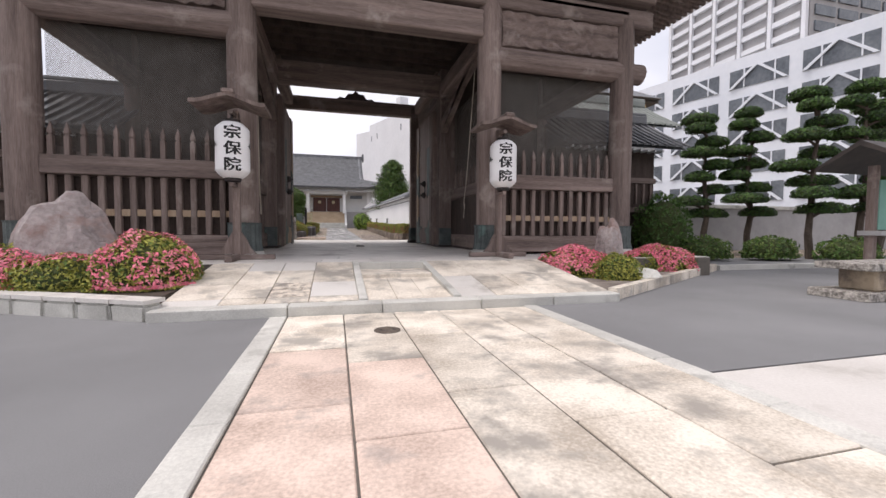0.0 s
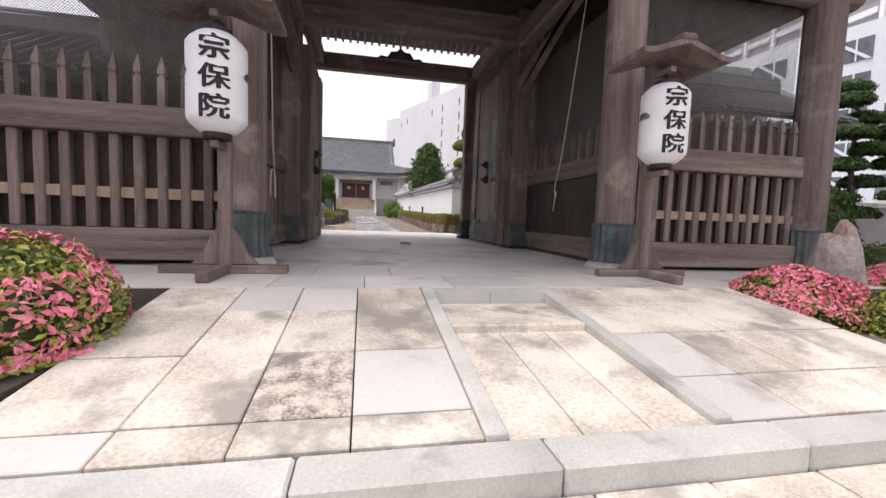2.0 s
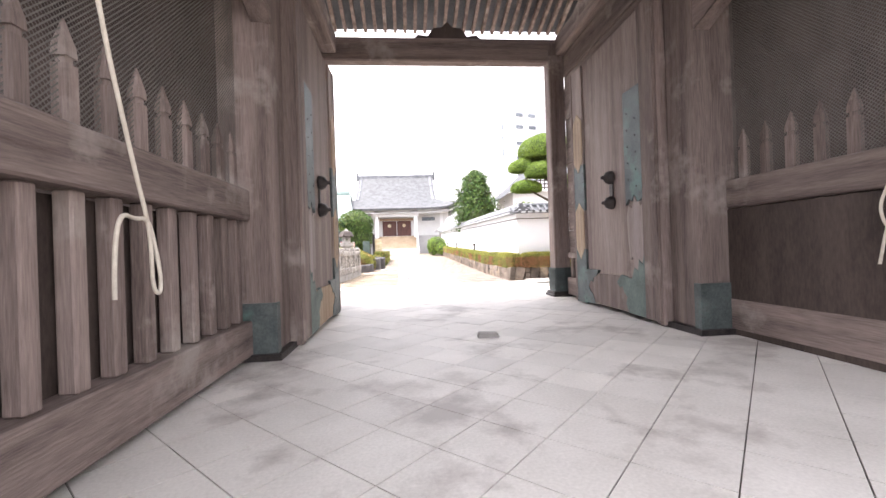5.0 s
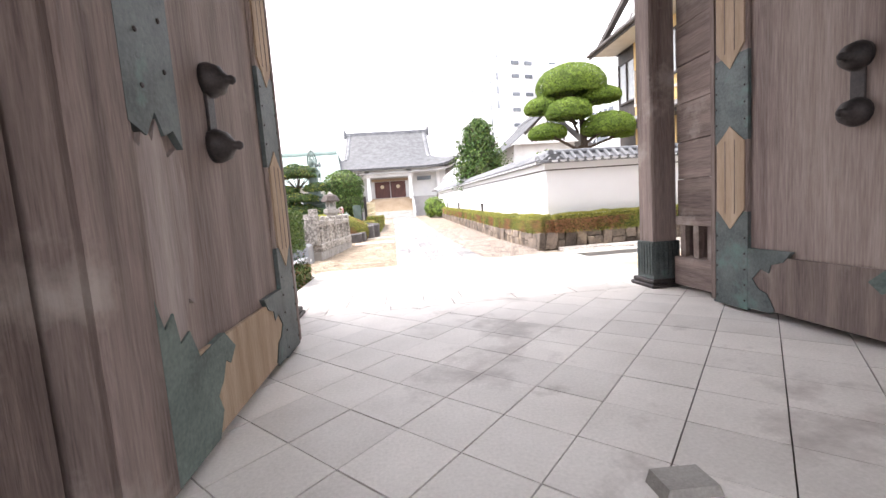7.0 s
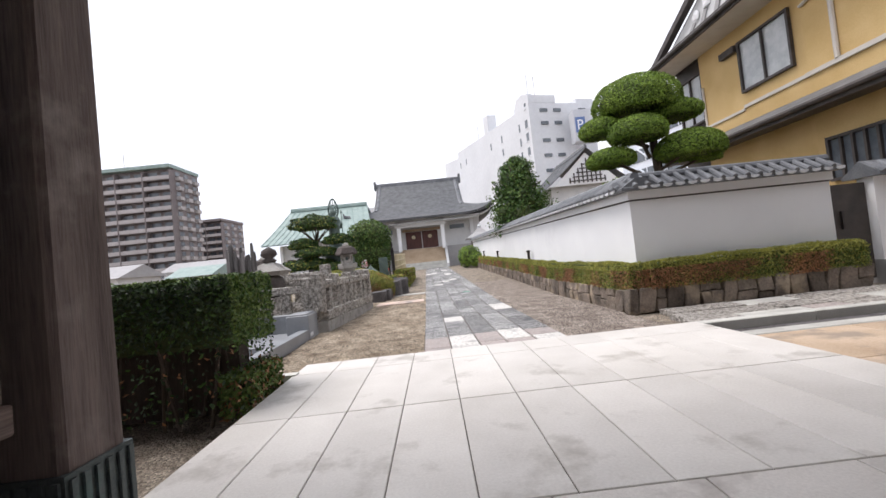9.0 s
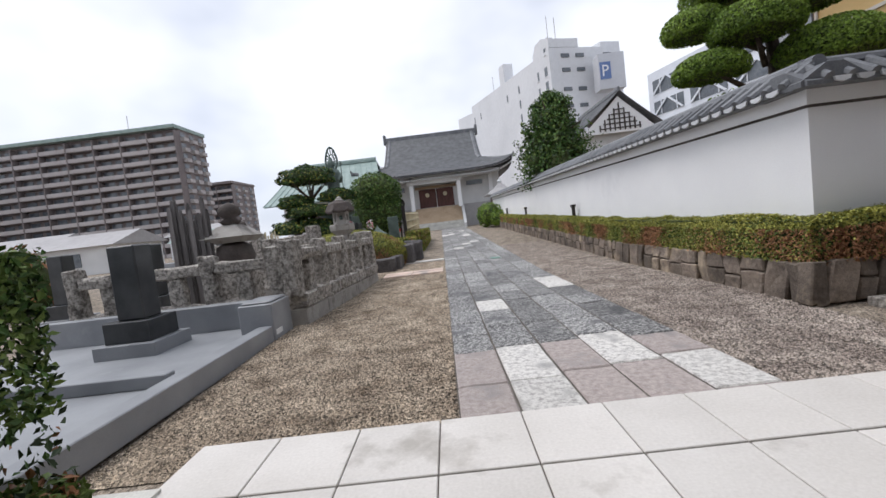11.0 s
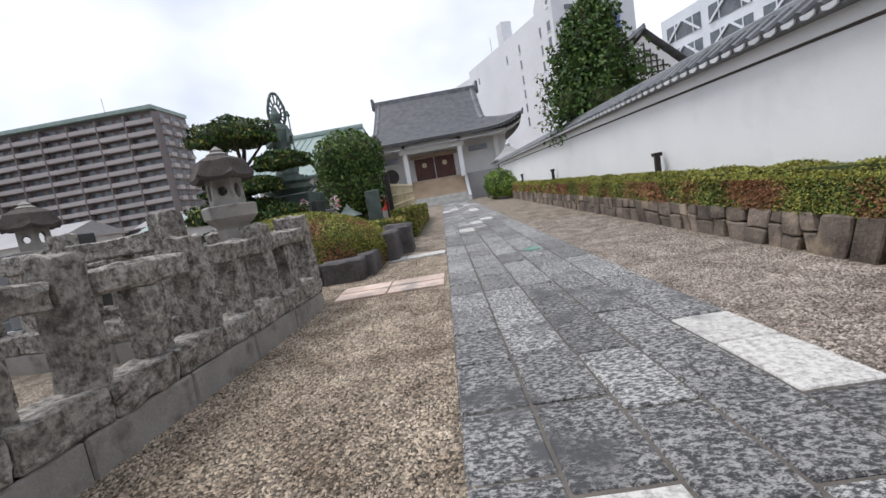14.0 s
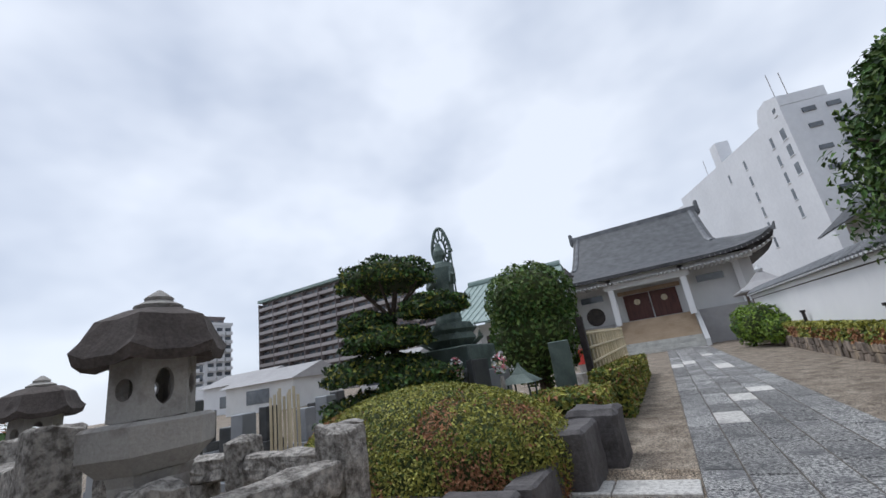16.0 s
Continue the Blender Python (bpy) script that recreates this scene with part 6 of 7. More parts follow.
fence_run("stone_fence", (-3.24, 25.2), (-2.82, 29.95), 5, "weathered rough stone grave fence with square posts")
fence_run("stone_fence", (-3.55, 25.35), (-7.2, 25.35), 4, "weathered low stone fence between grave plots", 0.95)
fence_run("stone_fence", (-3.1, 30.2), (-6.6, 30.2), 4, "weathered low stone fence between grave plots")

fence_run("stone_fence", (-3.95, 28.72), (-7.05, 29.1), 3, "tall weathered stone fence posts between grave plots", 1.17)

# new grey granite plot before the fence
gp = thing("granite_plot", -4.5, 23, 0.25, "grey polished granite grave plot with raised kerb", "grave plot")
part("kerb", boxes((-3.55, -3.33, 20.6, 24.34, 0.2, 0.46), bevel=0.01), GRANITE_GREY, gp)
part("floor", boxes((-7.5, -3.55, 20.6, 24.85, 0.2, 0.36)), GRANITE_GREY, gp)
part("rear_wall", boxes((-7.5, -3.86, 24.86, 25.06, 0.2, 0.80), bevel=0.012), GRANITE_GREY, gp)
part("corner_block", boxes((-3.84, -3.31, 24.35, 25.06, 0.2, 0.80), bevel=0.015), GRANITE_GREY, gp)
part("block_cap", boxes((-3.80, -3.35, 24.39, 25.02, 0.80, 0.84), bevel=0.018), GRANITE_GREY, gp)
part("inner_kerb", boxes((-7.5, -3.56, 22.3, 22.45, 0.36, 0.50), bevel=0.01), GRANITE_GREY, gp)
part("name_plate", boxes((-3.309, -3.302, 24.4, 24.62, 0.30, 0.38)), PLASTER, gp, "small white plate")


def gravestone(x, y, z, w, d, h, m, label):
    g = thing("gravestone", x, y, z, label, "gravestone", "gravestones")
    part("base", boxes((x - w, x + w, y - d, y + d, z, z + h * 0.18), bevel=0.01), GRANITE_GREY, g)
    part("plinth", boxes((x - w * 0.75, x + w * 0.75, y - d * 0.75, y + d * 0.75, z + h * 0.18, z + h * 0.36), bevel=0.01), m, g)
    bm = bmesh.new()
    vs = box(bm, x - w * 0.45, x + w * 0.45, y - d * 0.45, y + d * 0.45, z + h * 0.36, z + h, bevel=0.02)
    part("stone", bm, m, g)


rs = random.Random(21)
for i, (x, y) in enumerate([(-5.15, 24.1), (-7.0, 26.9), (-7.2, 29.8), (-9.4, 27.4),
                            (-8.0, 31.8), (-9.6, 31.4), (-11.2, 32.2), (-9.0, 33.6), (-10.6, 34.4), (-12.4, 33.8), (-8.6, 35.6), (-10.2, 36.4), (-12.0, 36.6), (-13.8, 35.0), (-9.4, 38.6), (-11.6, 39.2), (-13.6, 40), (-15.6, 37), (-16, 33)]):
    dark = rs.random() < 0.5
    h = rs.uniform(1.2, 1.9)
    gravestone(x, y, 0.25, rs.uniform(0.36, 0.5), rs.uniform(0.34, 0.46), h, GRANITE_DARK if dark else GRANITE_GREY if rs.random() < 0.6 else LANTERN_STONE,
               "dark polished upright gravestone on a stepped base" if dark else "grey granite upright gravestone on a stepped base")

# pagoda-like tomb and wooden memorial slats
tb = thing("stone_pagoda", -5.12, 26.95, 0.4, "old stone pagoda tomb with a curved roof stone", "stone pagoda")
bm = bmesh.new()
lathe(bm, -5.12, 26.95, [(0.5, 0.05), (0.5, 0.85)], 4, math.pi / 4)
part("base", bm, FENCE_STONE, tb)
bm = bmesh.new()
lathe(bm, -5.12, 26.95, [(0.2, 0.85), (0.36, 1.0), (0.4, 1.2), (0.34, 1.42), (0.2, 1.5)], 14)
part("globe", bm, LANTERN_CAP, tb, smooth=True)
bm = bmesh.new()
lathe(bm, -5.12, 26.95, [(0.5, 1.5), (0.66, 1.62), (0.6, 1.66), (0.3, 1.85), (0.14, 1.9)], 4, math.pi / 4)
part("roof_stone", bm, LANTERN_STONE, tb)
bm = bmesh.new()
lathe(bm, -5.12, 26.95, [(0.14, 1.88), (0.22, 1.95), (0.12, 2.02), (0.24, 2.12), (0.2, 2.26), (0.03, 2.36)], 12)
part("finial", bm, LANTERN_CAP, tb, smooth=True)
tb.location.z += 0.33
ms = thing("memorial_slats", -5.5, 25.9, 0.3, "bundle of tall grey weathered wooden memorial slats", "memorial slats")
for i in range(15):
    x = -6.12 + i * 0.052 + rs.uniform(-0.02, 0.02)
    h = rs.uniform(2.35, 2.85)
    y = 26.5 + 0.035 * (i % 4)
    bm = bmesh.new()
    prism(bm, [(x - 0.045, 0.3), (x + 0.045, 0.3), (x + 0.045, h - 0.1), (x + 0.03, h - 0.07), (x + 0.04, h - 0.04), (x, h), (x - 0.04, h - 0.04), (x - 0.03, h - 0.07), (x - 0.045, h - 0.1)], "y", y - 0.008, y + 0.008)
    part("slat", bm, SLAT, ms)
ms2 = thing("memorial_slats", -7.2, 33.0, 0.3, "cluster of new yellow wooden memorial slats", "memorial slats")
for i in range(9):
    x = -7.4 + i * 0.085
    part("slat", boxes((x - 0.032, x + 0.032, 33.0 + 0.02 * (i % 3), 33.012 + 0.02 * (i % 3), 0.3, 2.0 + 0.05 * (i % 4))), BAMBOO, ms2)
sp = thing("stone_pillar", -8.4, 22.0, 0.3, "squared pale grave pillar with dark vertical writing", "gravestone")
part("pillar", boxes((-8.9, -8.2, 21.7, 22.3, 0.3, 2.25), bevel=0.02), GRANITE_GREY, sp)
for i in range(3):
    part("writing", boxes((-8.42, -8.26, 21.688, 21.696, 1.3 + i * 0.28, 1.5 + i * 0.28)), INK, sp, "dark engraved writing")


# ---- stone lanterns ----
def stone_lantern(x, y, z, s, label):
    w_ = 0.64 * s      # breadth
    l_ = thing("stone_lantern", x, y, z, label, "stone lantern", "stone lanterns")
    bm = bmesh.new()
    lathe(bm, x, y, [(0.5 * w_, z), (0.5 * w_, z + 0.2 * s), (0.4 * w_, z + 0.28 * s)], 6)
    part("base", bm, LANTERN_STONE, l_)
    bm = bmesh.new()
    lathe(bm, x, y, [(0.33 * w_, z + 0.28 * s), (0.31 * w_, z + 0.6 * s), (0.30 * w_, z + 1.40 * s), (0.33 * w_, z + 1.45 * s)], 8)
    part("shaft", roughen(bm, 0.006, 6), LANTERN_STONE, l_)
    bm = bmesh.new()
    lathe(bm, x, y, [(0.36 * w_, z + 1.45 * s), (0.50 * w_, z + 1.54 * s), (0.51 * w_, z + 1.68 * s), (0.46 * w_, z + 1.70 * s)], 6, 0.3)
    part("platform", roughen(bm, 0.008, 6), LANTERN_STONE, l_)
    # fire box: six walls, alternate ones with a round opening
    R, z0, z1 = 0.33 * w_, z + 1.70 * s, z + 2.03 * s
    for i in range(6):
        a0, a1 = 0.3 + math.pi / 3 * i, 0.3 + math.pi / 3 * (i + 1)
        am = (a0 + a1) / 2
        w = R * math.sin(math.pi / 6)
        ap = R * math.cos(math.pi / 6)
        bm = bmesh.new()
        n = 16
        outer, inner = [], []
        zc, hz = (z0 + z1) / 2, (z1 - z0) / 2
        for k_ in range(n):
            t = 2 * math.pi * (k_ + 0.5) / n
            c, sn = math.cos(t), math.sin(t)
            q = max(abs(c) / w, abs(sn) / hz)
            outer.append((c / q, sn / q))
            inner.append((0.09 * w_ * c * (0.8 if i % 2 else 1), (0.09 if i % 2 == 0 else 0.15) * w_ * sn))
        def at(u, v, dd):
            return (x + (ap - dd) * math.cos(am) - u * math.sin(am), y + (ap - dd) * math.sin(am) + u * math.cos(am), zc + v)
        O = [[bm.verts.new(at(*q, dd)) for q in ring] for dd in (0, 0.07 * w_) for ring in (outer, inner)]
        for k_ in range(n):
            j = (k_ + 1) % n
            bm.faces.new((O[0][k_], O[0][j], O[1][j], O[1][k_]))
            bm.faces.new((O[2][k_], O[2][j], O[3][j], O[3][k_]))
            bm.faces.new((O[1][k_], O[1][j], O[3][j], O[3][k_]))
        bmesh.ops.recalc_face_normals(bm, faces=bm.faces[:])
        part("fire_box_wall", bm, LANTERN_STONE, l_)
    # roof cap with drooping, slightly curled eaves
    bm = bmesh.new()
    rings = []
    for r_, zz, lift in ((0.20, 2.04, 0), (0.57, 1.99, 0.03), (0.60, 2.04, 0.045), (0.54, 2.11, 0.02), (0.46, 2.24, 0), (0.28, 2.30, 0), (0.14, 2.32, 0)):
        ring = []
        for i in range(24):
            a = 0.3 + 2 * math.pi * i / 24
            c6 = math.cos(((a - 0.3) % (math.pi / 3)) - math.pi / 6)
            k6 = math.cos(math.pi / 6) / c6
            ring.append(bm.verts.new((x + r_ * w_ * k6 * math.cos(a), y + r_ * w_ * k6 * math.sin(a), z + zz * s + lift * s * (1 if i % 4 == 0 else 0))))
        rings.append(ring)
    for q, w in zip(rings, rings[1:]):
        for i in range(24):
            bm.faces.new((q[i], q[(i + 1) % 24], w[(i + 1) % 24], w[i]))
    bm.faces.new(rings[0][::-1])
    bm.faces.new(rings[-1])
    part("cap", roughen(bm, 0.012 * s, 5), LANTERN_CAP, l_, "dark weathered stone cap")
    bm = bmesh.new()
    lathe(bm, x, y, [(0.18 * w_, z + 2.30 * s), (0.2 * w_, z + 2.33 * s), (0.11 * w_, z + 2.36 * s), (0.12 * w_, z + 2.38 * s), (0.02 * w_, z + 2.43 * s)], 12)
    part("finial", bm, LANTERN_STONE, l_)


stone_lantern(-3.24, 28.9, 0.3, 1.0, "tall stone lantern with a dark mossy cap")
stone_lantern(-6.35, 29.4, 0.25, 0.955, "tall weathered stone lantern among the graves")

# ---- azalea mound in a dark stone planter ----
mp = thing("azalea_mound", -4.4, 33.5, 0.3, "broad clipped azalea mound with rusty orange leaf tips", "shrub")
# Dark dome under the leaves, in place of the mound's inner shade.
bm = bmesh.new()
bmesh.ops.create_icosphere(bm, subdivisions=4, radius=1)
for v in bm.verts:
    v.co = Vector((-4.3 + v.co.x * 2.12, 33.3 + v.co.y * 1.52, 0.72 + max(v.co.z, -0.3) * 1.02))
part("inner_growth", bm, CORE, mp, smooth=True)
p, n_ = ellipsoid_points((-4.3, 33.3, 0.72), (2.25, 1.66, 1.12), 62000, 0.04, 0.02, -0.3)
def mound_pick(pts):
    w = np.array([noise.noise(Vector(q) * 1.3) for q in pts]) + rng.normal(0, 0.16, len(pts)) + (1.15 - pts[:, 2]) * 0.35
    return np.where(w > 0.22, 2, np.where(rng.random(len(pts)) < 0.85, 0, 1))
leaves("leaves", p, n_, 0.026, M3, None, mp, 0.6, mound_pick)
pb = thing("planter_stones", -2.4, 33, 0.25, "dark split planter stones round the azalea mound", "planter")
for i, (x0, x1, y0, y1, h) in enumerate(((-6.2, -4.6, 31.55, 31.8, 0.62), (-4.58, -3.2, 31.5, 31.8, 0.66), (-3.18, -2.35, 31.5, 31.9, 0.68), (-2.55, -2.2, 31.9, 33.0, 0.70), (-2.35, -1.85, 33.05, 34.0, 1.0), (-2.45, -2.1, 34.0, 35.2, 0.8))):
    part("stone", stone_block(x0, x1, y0, y1, 0.15, h + 0.08, 0.02, 3, 3), DARK_ROCK, pb)
bm = stone_block(-2.35, -1.6, 34.1, 34.9, 0.2, 1.15, 0.05, 4, 2)
solo(part("boulder", bm, DARK_ROCK), "dark split boulder beside the path", "boulder")


def low_hedge(x0, x1, y0, y1, h, label):
    hd = thing("clipped_hedge", (x0 + x1) / 2, y0, rise(y0), label, "hedge", "low hedges by the path")
    b = bmesh.new()
    box(b, x0 + 0.06, x1 - 0.06, y0 + 0.06, y1 - 0.06, rise(y0) - 0.1, rise(y1) + h - 0.05, 0.05)
    part("inner_growth", b, CORE, hd)
    p, n_ = slab_points(x0, x1, y0, y1, rise(y0), rise(y1) + h, 500)
    leaves("leaves", p, n_, 0.055, M3, [0.55, 0.3, 0.15], hd)


low_hedge(-3.6, -2.0, 35.4, 37.4, 0.75, "clipped yellow-green azalea hedge beside the path")
low_hedge(-2.5, -1.75, 37.6, 46.0, 0.75, "long clipped azalea hedge beside the path")

# bamboo trellis fence
tf = thing("trellis_fence", -2.6, 40, 0.6, "pale bamboo trellis fence with dark end post", "fence")
for i in range(17):
    y = 39.0 + i * 0.6
    part("upright", tubes(((-2.62, y, rise(y)), (-2.62, y, rise(y) + 1.95), 0.045), n=6), BAMBOO, tf)
for j in range(5):
    z = 0.35 + j * 0.38
    part("rail", tubes(((-2.58, 39.0, rise(39) + z), (-2.58, 48.6, rise(48.6) + z), 0.04), n=6), BAMBOO, tf)
part("end_post", boxes((-2.70, -2.54, 38.7, 38.86, 0.3, rise(39) + 2.3)), IRON, tf)

# ---- bronze statue on a lotus pedestal ----
SX, SY = -5.42, 36.8
pd = thing("lotus_pedestal", SX, SY, 0.3, "verdigris lotus pedestal on a stepped stone plinth", "pedestal")
part("plinth", boxes((SX - 1.0, SX + 1.0, SY - 1.0, SY + 1.0, 0.3, 1.9), bevel=0.03), GRANITE_GREY, pd)
part("upper_plinth", boxes((SX - 0.8, SX + 0.8, SY - 0.8, SY + 0.8, 1.9, 2.5), bevel=0.03), VERDI, pd)
bm = bmesh.new()
for j, (r0, z0, r1, z1) in enumerate(((0.55, 2.5, 0.8, 2.85), (0.45, 2.75, 0.66, 3.1))):
    for i in range(14):
        a = 2 * math.pi * (i + 0.5 * j) / 14
        for (rr, zz, w) in ((0, 0, 0),):
            c0, c1 = math.cos(a), math.sin(a)
            pts = [(r0, z0, -0.1), (r1, (z0 + z1) / 2, -0.16), (r1 * 0.98, z1, 0), (r1, (z0 + z1) / 2, 0.16), (r0, z0, 0.1)]
            bm.faces.new([bm.verts.new((SX + r * c0 - w_ * c1, SY + r * c1 + w_ * c0, z)) for r, z, w_ in pts])
lathe(bm, SX, SY, [(0.5, 2.5), (0.6, 2.7), (0.5, 3.1)], 16)
part("lotus", bm, VERDI, pd)
bm = bmesh.new()
lathe(bm, SX, SY, [(0.34, 3.1), (0.36, 3.2), (0.30, 3.6), (0.27, 4.0), (0.33, 4.35), (0.36, 4.55), (0.30, 4.68), (0.10, 4.76), (0.11, 4.82), (0.16, 4.92), (0.16, 5.04), (0.10, 5.14), (0.07, 5.24), (0.02, 5.28)], 18)
for v in bm.verts:
    v.co.y = SY + (v.co.y - SY) * 0.75
    if v.co.z < 4.4:
        a = math.atan2(v.co.y - SY, v.co.x - SX)
        v.co.x += 0.02 * math.cos(a * 9)
tube(bm, (SX + 0.3, SY - 0.05, 4.5), (SX + 0.38, SY - 0.2, 4.1), 0.10, 0.09, 8)
tube(bm, (SX + 0.38, SY - 0.2, 4.1), (SX + 0.5, SY - 0.35, 4.3), 0.08, 0.06, 8)
tube(bm, (SX - 0.3, SY - 0.05, 4.5), (SX - 0.32, SY - 0.2, 4.05), 0.10, 0.09, 8)
tube(bm, (SX - 0.32, SY - 0.2, 4.05), (SX - 0.05, SY - 0.35, 4.2), 0.08, 0.06, 8)
tube(bm, (SX + 0.5, SY - 0.35, 3.2), (SX + 0.52, SY - 0.35, 4.85), 0.022, 0.02, 6)
tube(bm, (SX + 0.52, SY - 0.35, 4.85), (SX + 0.52, SY - 0.35, 5.0), 0.07, 0.02, 8)
# openwork flame halo
def halo(u):
    a = 2 * math.pi * u
    r = 0.40 + 0.16 * max(0, math.cos(a)) ** 6
    return Vector((SX + r * 0.66 * math.sin(a), SY + 0.16, 5.12 + r * 1.12 * math.cos(a)))
for i in range(32):
    tube(bm, halo(i / 32), halo((i + 1) / 32), 0.045, n=6)
    c = Vector((SX, SY + 0.16, 5.08))
    if i % 2 == 0:
        q = halo(i / 32)
        tube(bm, c.lerp(q, 0.5), q, 0.025, n=5)
for i in range(20):
    q0, q1 = halo(i / 20), halo((i + 1) / 20)
    c = Vector((SX, SY + 0.16, 5.08))
    tube(bm, c.lerp(q0, 0.52), c.lerp(q1, 0.52), 0.03, n=5)
solo(part("statue", bm, VERDI, smooth=False), "greenish bronze robed statue with openwork flame halo", "statue")

# trees round the statue
def layered(x, y, pads, label):
    t = thing("cloud_pruned_tree", x, y, 0.3, label, "tree")
    bm = bmesh.new()
    tube(bm, (x, y, 0.3), (x + 0.15, y, 1.6), 0.15, 0.12, 8)
    tube(bm, (x + 0.15, y, 1.6), (x - 0.1, y, 2.9), 0.12, 0.09, 8)
    tube(bm, (x - 0.1, y, 2.9), (x + 0.15, y, 3.9), 0.09, 0.05, 8)
    for a in range(6):
        tube(bm, (x, y, 3.3), (x + 0.8 * math.cos(a), y + 0.7 * math.sin(a), 4.05), 0.05, 0.02, 6)
    part("trunk", bm, TRUNK, t)
    for cx, cy, cz, rx, ry, rz in pads:
        clump(t, (cx, cy, cz), (rx, ry, rz), int(3000 * rx) + 400, 0.055, [LEAF_DARK, LEAF_MID, LEAF_OLIVE], [0.45, 0.4, 0.15], flat=-0.35, lumps=0.12, spread=0.9)


layered(-6.0, 35.2, [(-6.05, 35.2, 4.2, 1.12, 1.0, 0.5), (-4.85, 35.0, 3.3, 0.75, 0.6, 0.32), (-6.6, 35.0, 3.2, 0.7, 0.6, 0.35), (-5.9, 34.8, 2.75, 1.0, 0.8, 0.33), (-6.4, 34.9, 2.15, 1.25, 0.9, 0.42), (-5.2, 34.8, 1.9, 0.8, 0.7, 0.35), (-6.6, 34.9, 1.3, 1.3, 0.9, 0.5)],
        "layered dark pruned tree before the bronze statue")
ct = thing("clipped_tree", -4.0, 39.3, 0.4, "tall clipped dome-topped green tree", "tree")
bm = bmesh.new()
tube(bm, (-4.0, 39.3, 0.4), (-4.0, 39.3, 3.0), 0.2, 0.12, 8)
part("trunk", bm, TRUNK, ct)
clump(ct, (-4.0, 39.3, 3.6), (1.3, 1.25, 1.1), 3600, 0.07, [LEAF_MID, LEAF_HEDGE], [0.5, 0.5], "leaves", lumps=0.03)
clump(ct, (-4.0, 39.3, 2.6), (1.28, 1.2, 1.4), 3600, 0.07, [LEAF_MID, LEAF_HEDGE], [0.5, 0.5], "leaves", lumps=0.03)
# stele, flower vases, small bronze incense roof
stl = thing("stone_stele", -4.2, 35.6, 0.3, "dark engraved stone stele on a base", "stele")
part("slab", boxes((-4.35, -4.2, 35.2, 36.0, 0.5, 2.15), bevel=0.02), GRANITE_DARK, stl)
part("side_slab", boxes((-5.0, -4.38, 35.4, 35.5, 0.5, 2.0), bevel=0.02), GRANITE_GREY, stl)
part("base", boxes((-5.1, -4.0, 35.1, 36.1, 0.25, 0.5), bevel=0.02), GRANITE_GREY, stl)
vst = thing("green_stele", -3.1, 38.0, 0.4, "verdigris green upright memorial panel", "stele")
part("slab", boxes((-3.35, -2.85, 37.9, 38.0, 0.4, 2.3), bevel=0.02), VERDI, vst)
ib = thing("incense_burner", -3.55, 36.0, 0.3, "small bronze incense burner with a curved roof", "incense burner")
bm = bmesh.new()
lathe(bm, -3.55, 36.0, [(0.5, 1.55), (0.42, 1.6), (0.2, 1.72), (0.06, 1.86), (0.02, 1.95)], 4, math.pi / 4)
part("roof", bm, VERDI, ib)
for dx in (-0.22, 0.22):
    for dy in (-0.22, 0.22):
        part("post", tubes(((-3.55 + dx, 36 + dy, 0.9), (-3.55 + dx, 36 + dy, 1.56), 0.02), n=6), BRONZE, ib)
bm = bmesh.new()
lathe(bm, -3.55, 36.0, [(0.2, 0.3), (0.25, 0.5), (0.2, 0.7), (0.34, 0.95), (0.34, 1.05)], 12)
part("bowl", bm, BRONZE, ib)
for x, y in ((-4.45, 34.95), (-3.75, 35.5)):
    fv = thing("flower_vase", x, y, 1.2, "stone vase holding white and pink flowers", "flower vase", "grave flowers")
    part("vase", tubes(((x, y, 0.5), (x, y, 1.75), 0.05), n=8), LANTERN_STONE, fv)
    p, n_ = ellipsoid_points((x, y, 2.0), (0.14, 0.14, 0.22), 110, 0.3)
    leaves("bouquet", p, n_, 0.05, [PLASTER, PETAL, LEAF_MID, BAMBOO], [0.35, 0.2, 0.3, 0.15], fv)
jz = thing("jizo_statue", -3.6, 43.5, 0.5, "small stone statue wearing a red bib", "statue")
bm = bmesh.new()
lathe(bm, -3.6, 43.5, [(0.5, 0.6), (0.5, 1.2), (0.24, 1.21), (0.27, 1.6), (0.22, 1.95), (0.08, 2.02), (0.15, 2.12), (0.15, 2.25), (0.05, 2.36)], 14)
part("figure", bm, LANTERN_STONE, jz)
bm = bmesh.new()
lathe(bm, -3.6, 43.5, [(0.29, 1.5), (0.25, 1.95), (0.12, 2.02)], 14)
part("bib", bm, RED_CLOTH, jz)
# street lamp by the trellis
sl = thing("garden_lamp", -3.1, 41, 0.5, "black iron lamp post with a glass lantern head", "lamp")
part("post", tubes(((-3.1, 41, 0.5), (-3.1, 41, 3.9), 0.045), n=8), IRON, sl)
bm = bmesh.new()
lathe(bm, -3.1, 41, [(0.1, 3.9), (0.2, 4.25), (0.2, 4.28)], 6)
part("glass", bm, CURTAIN, sl)
bm = bmesh.new()
lathe(bm, -3.1, 41, [(0.26, 4.28), (0.1, 4.5), (0.03, 4.62)], 6)
part("hood", bm, IRON, sl)
# low shrub at the far left and low buildings beyond the graveyard
for x, y, r_ in ((-14.2, 30.8, 1.2), (-16.5, 31.2, 1.4)):
    s = thing("graveyard_shrub", x, y, 0.3, "loose olive shrub at the graveyard edge", "shrub")
    clump(s, (x, y, 1.3), (r_, r_, 1.1), 1500, 0.09, [LEAF_MID, LEAF_RUST], [0.7, 0.3], "leaves", lumps=0.2)


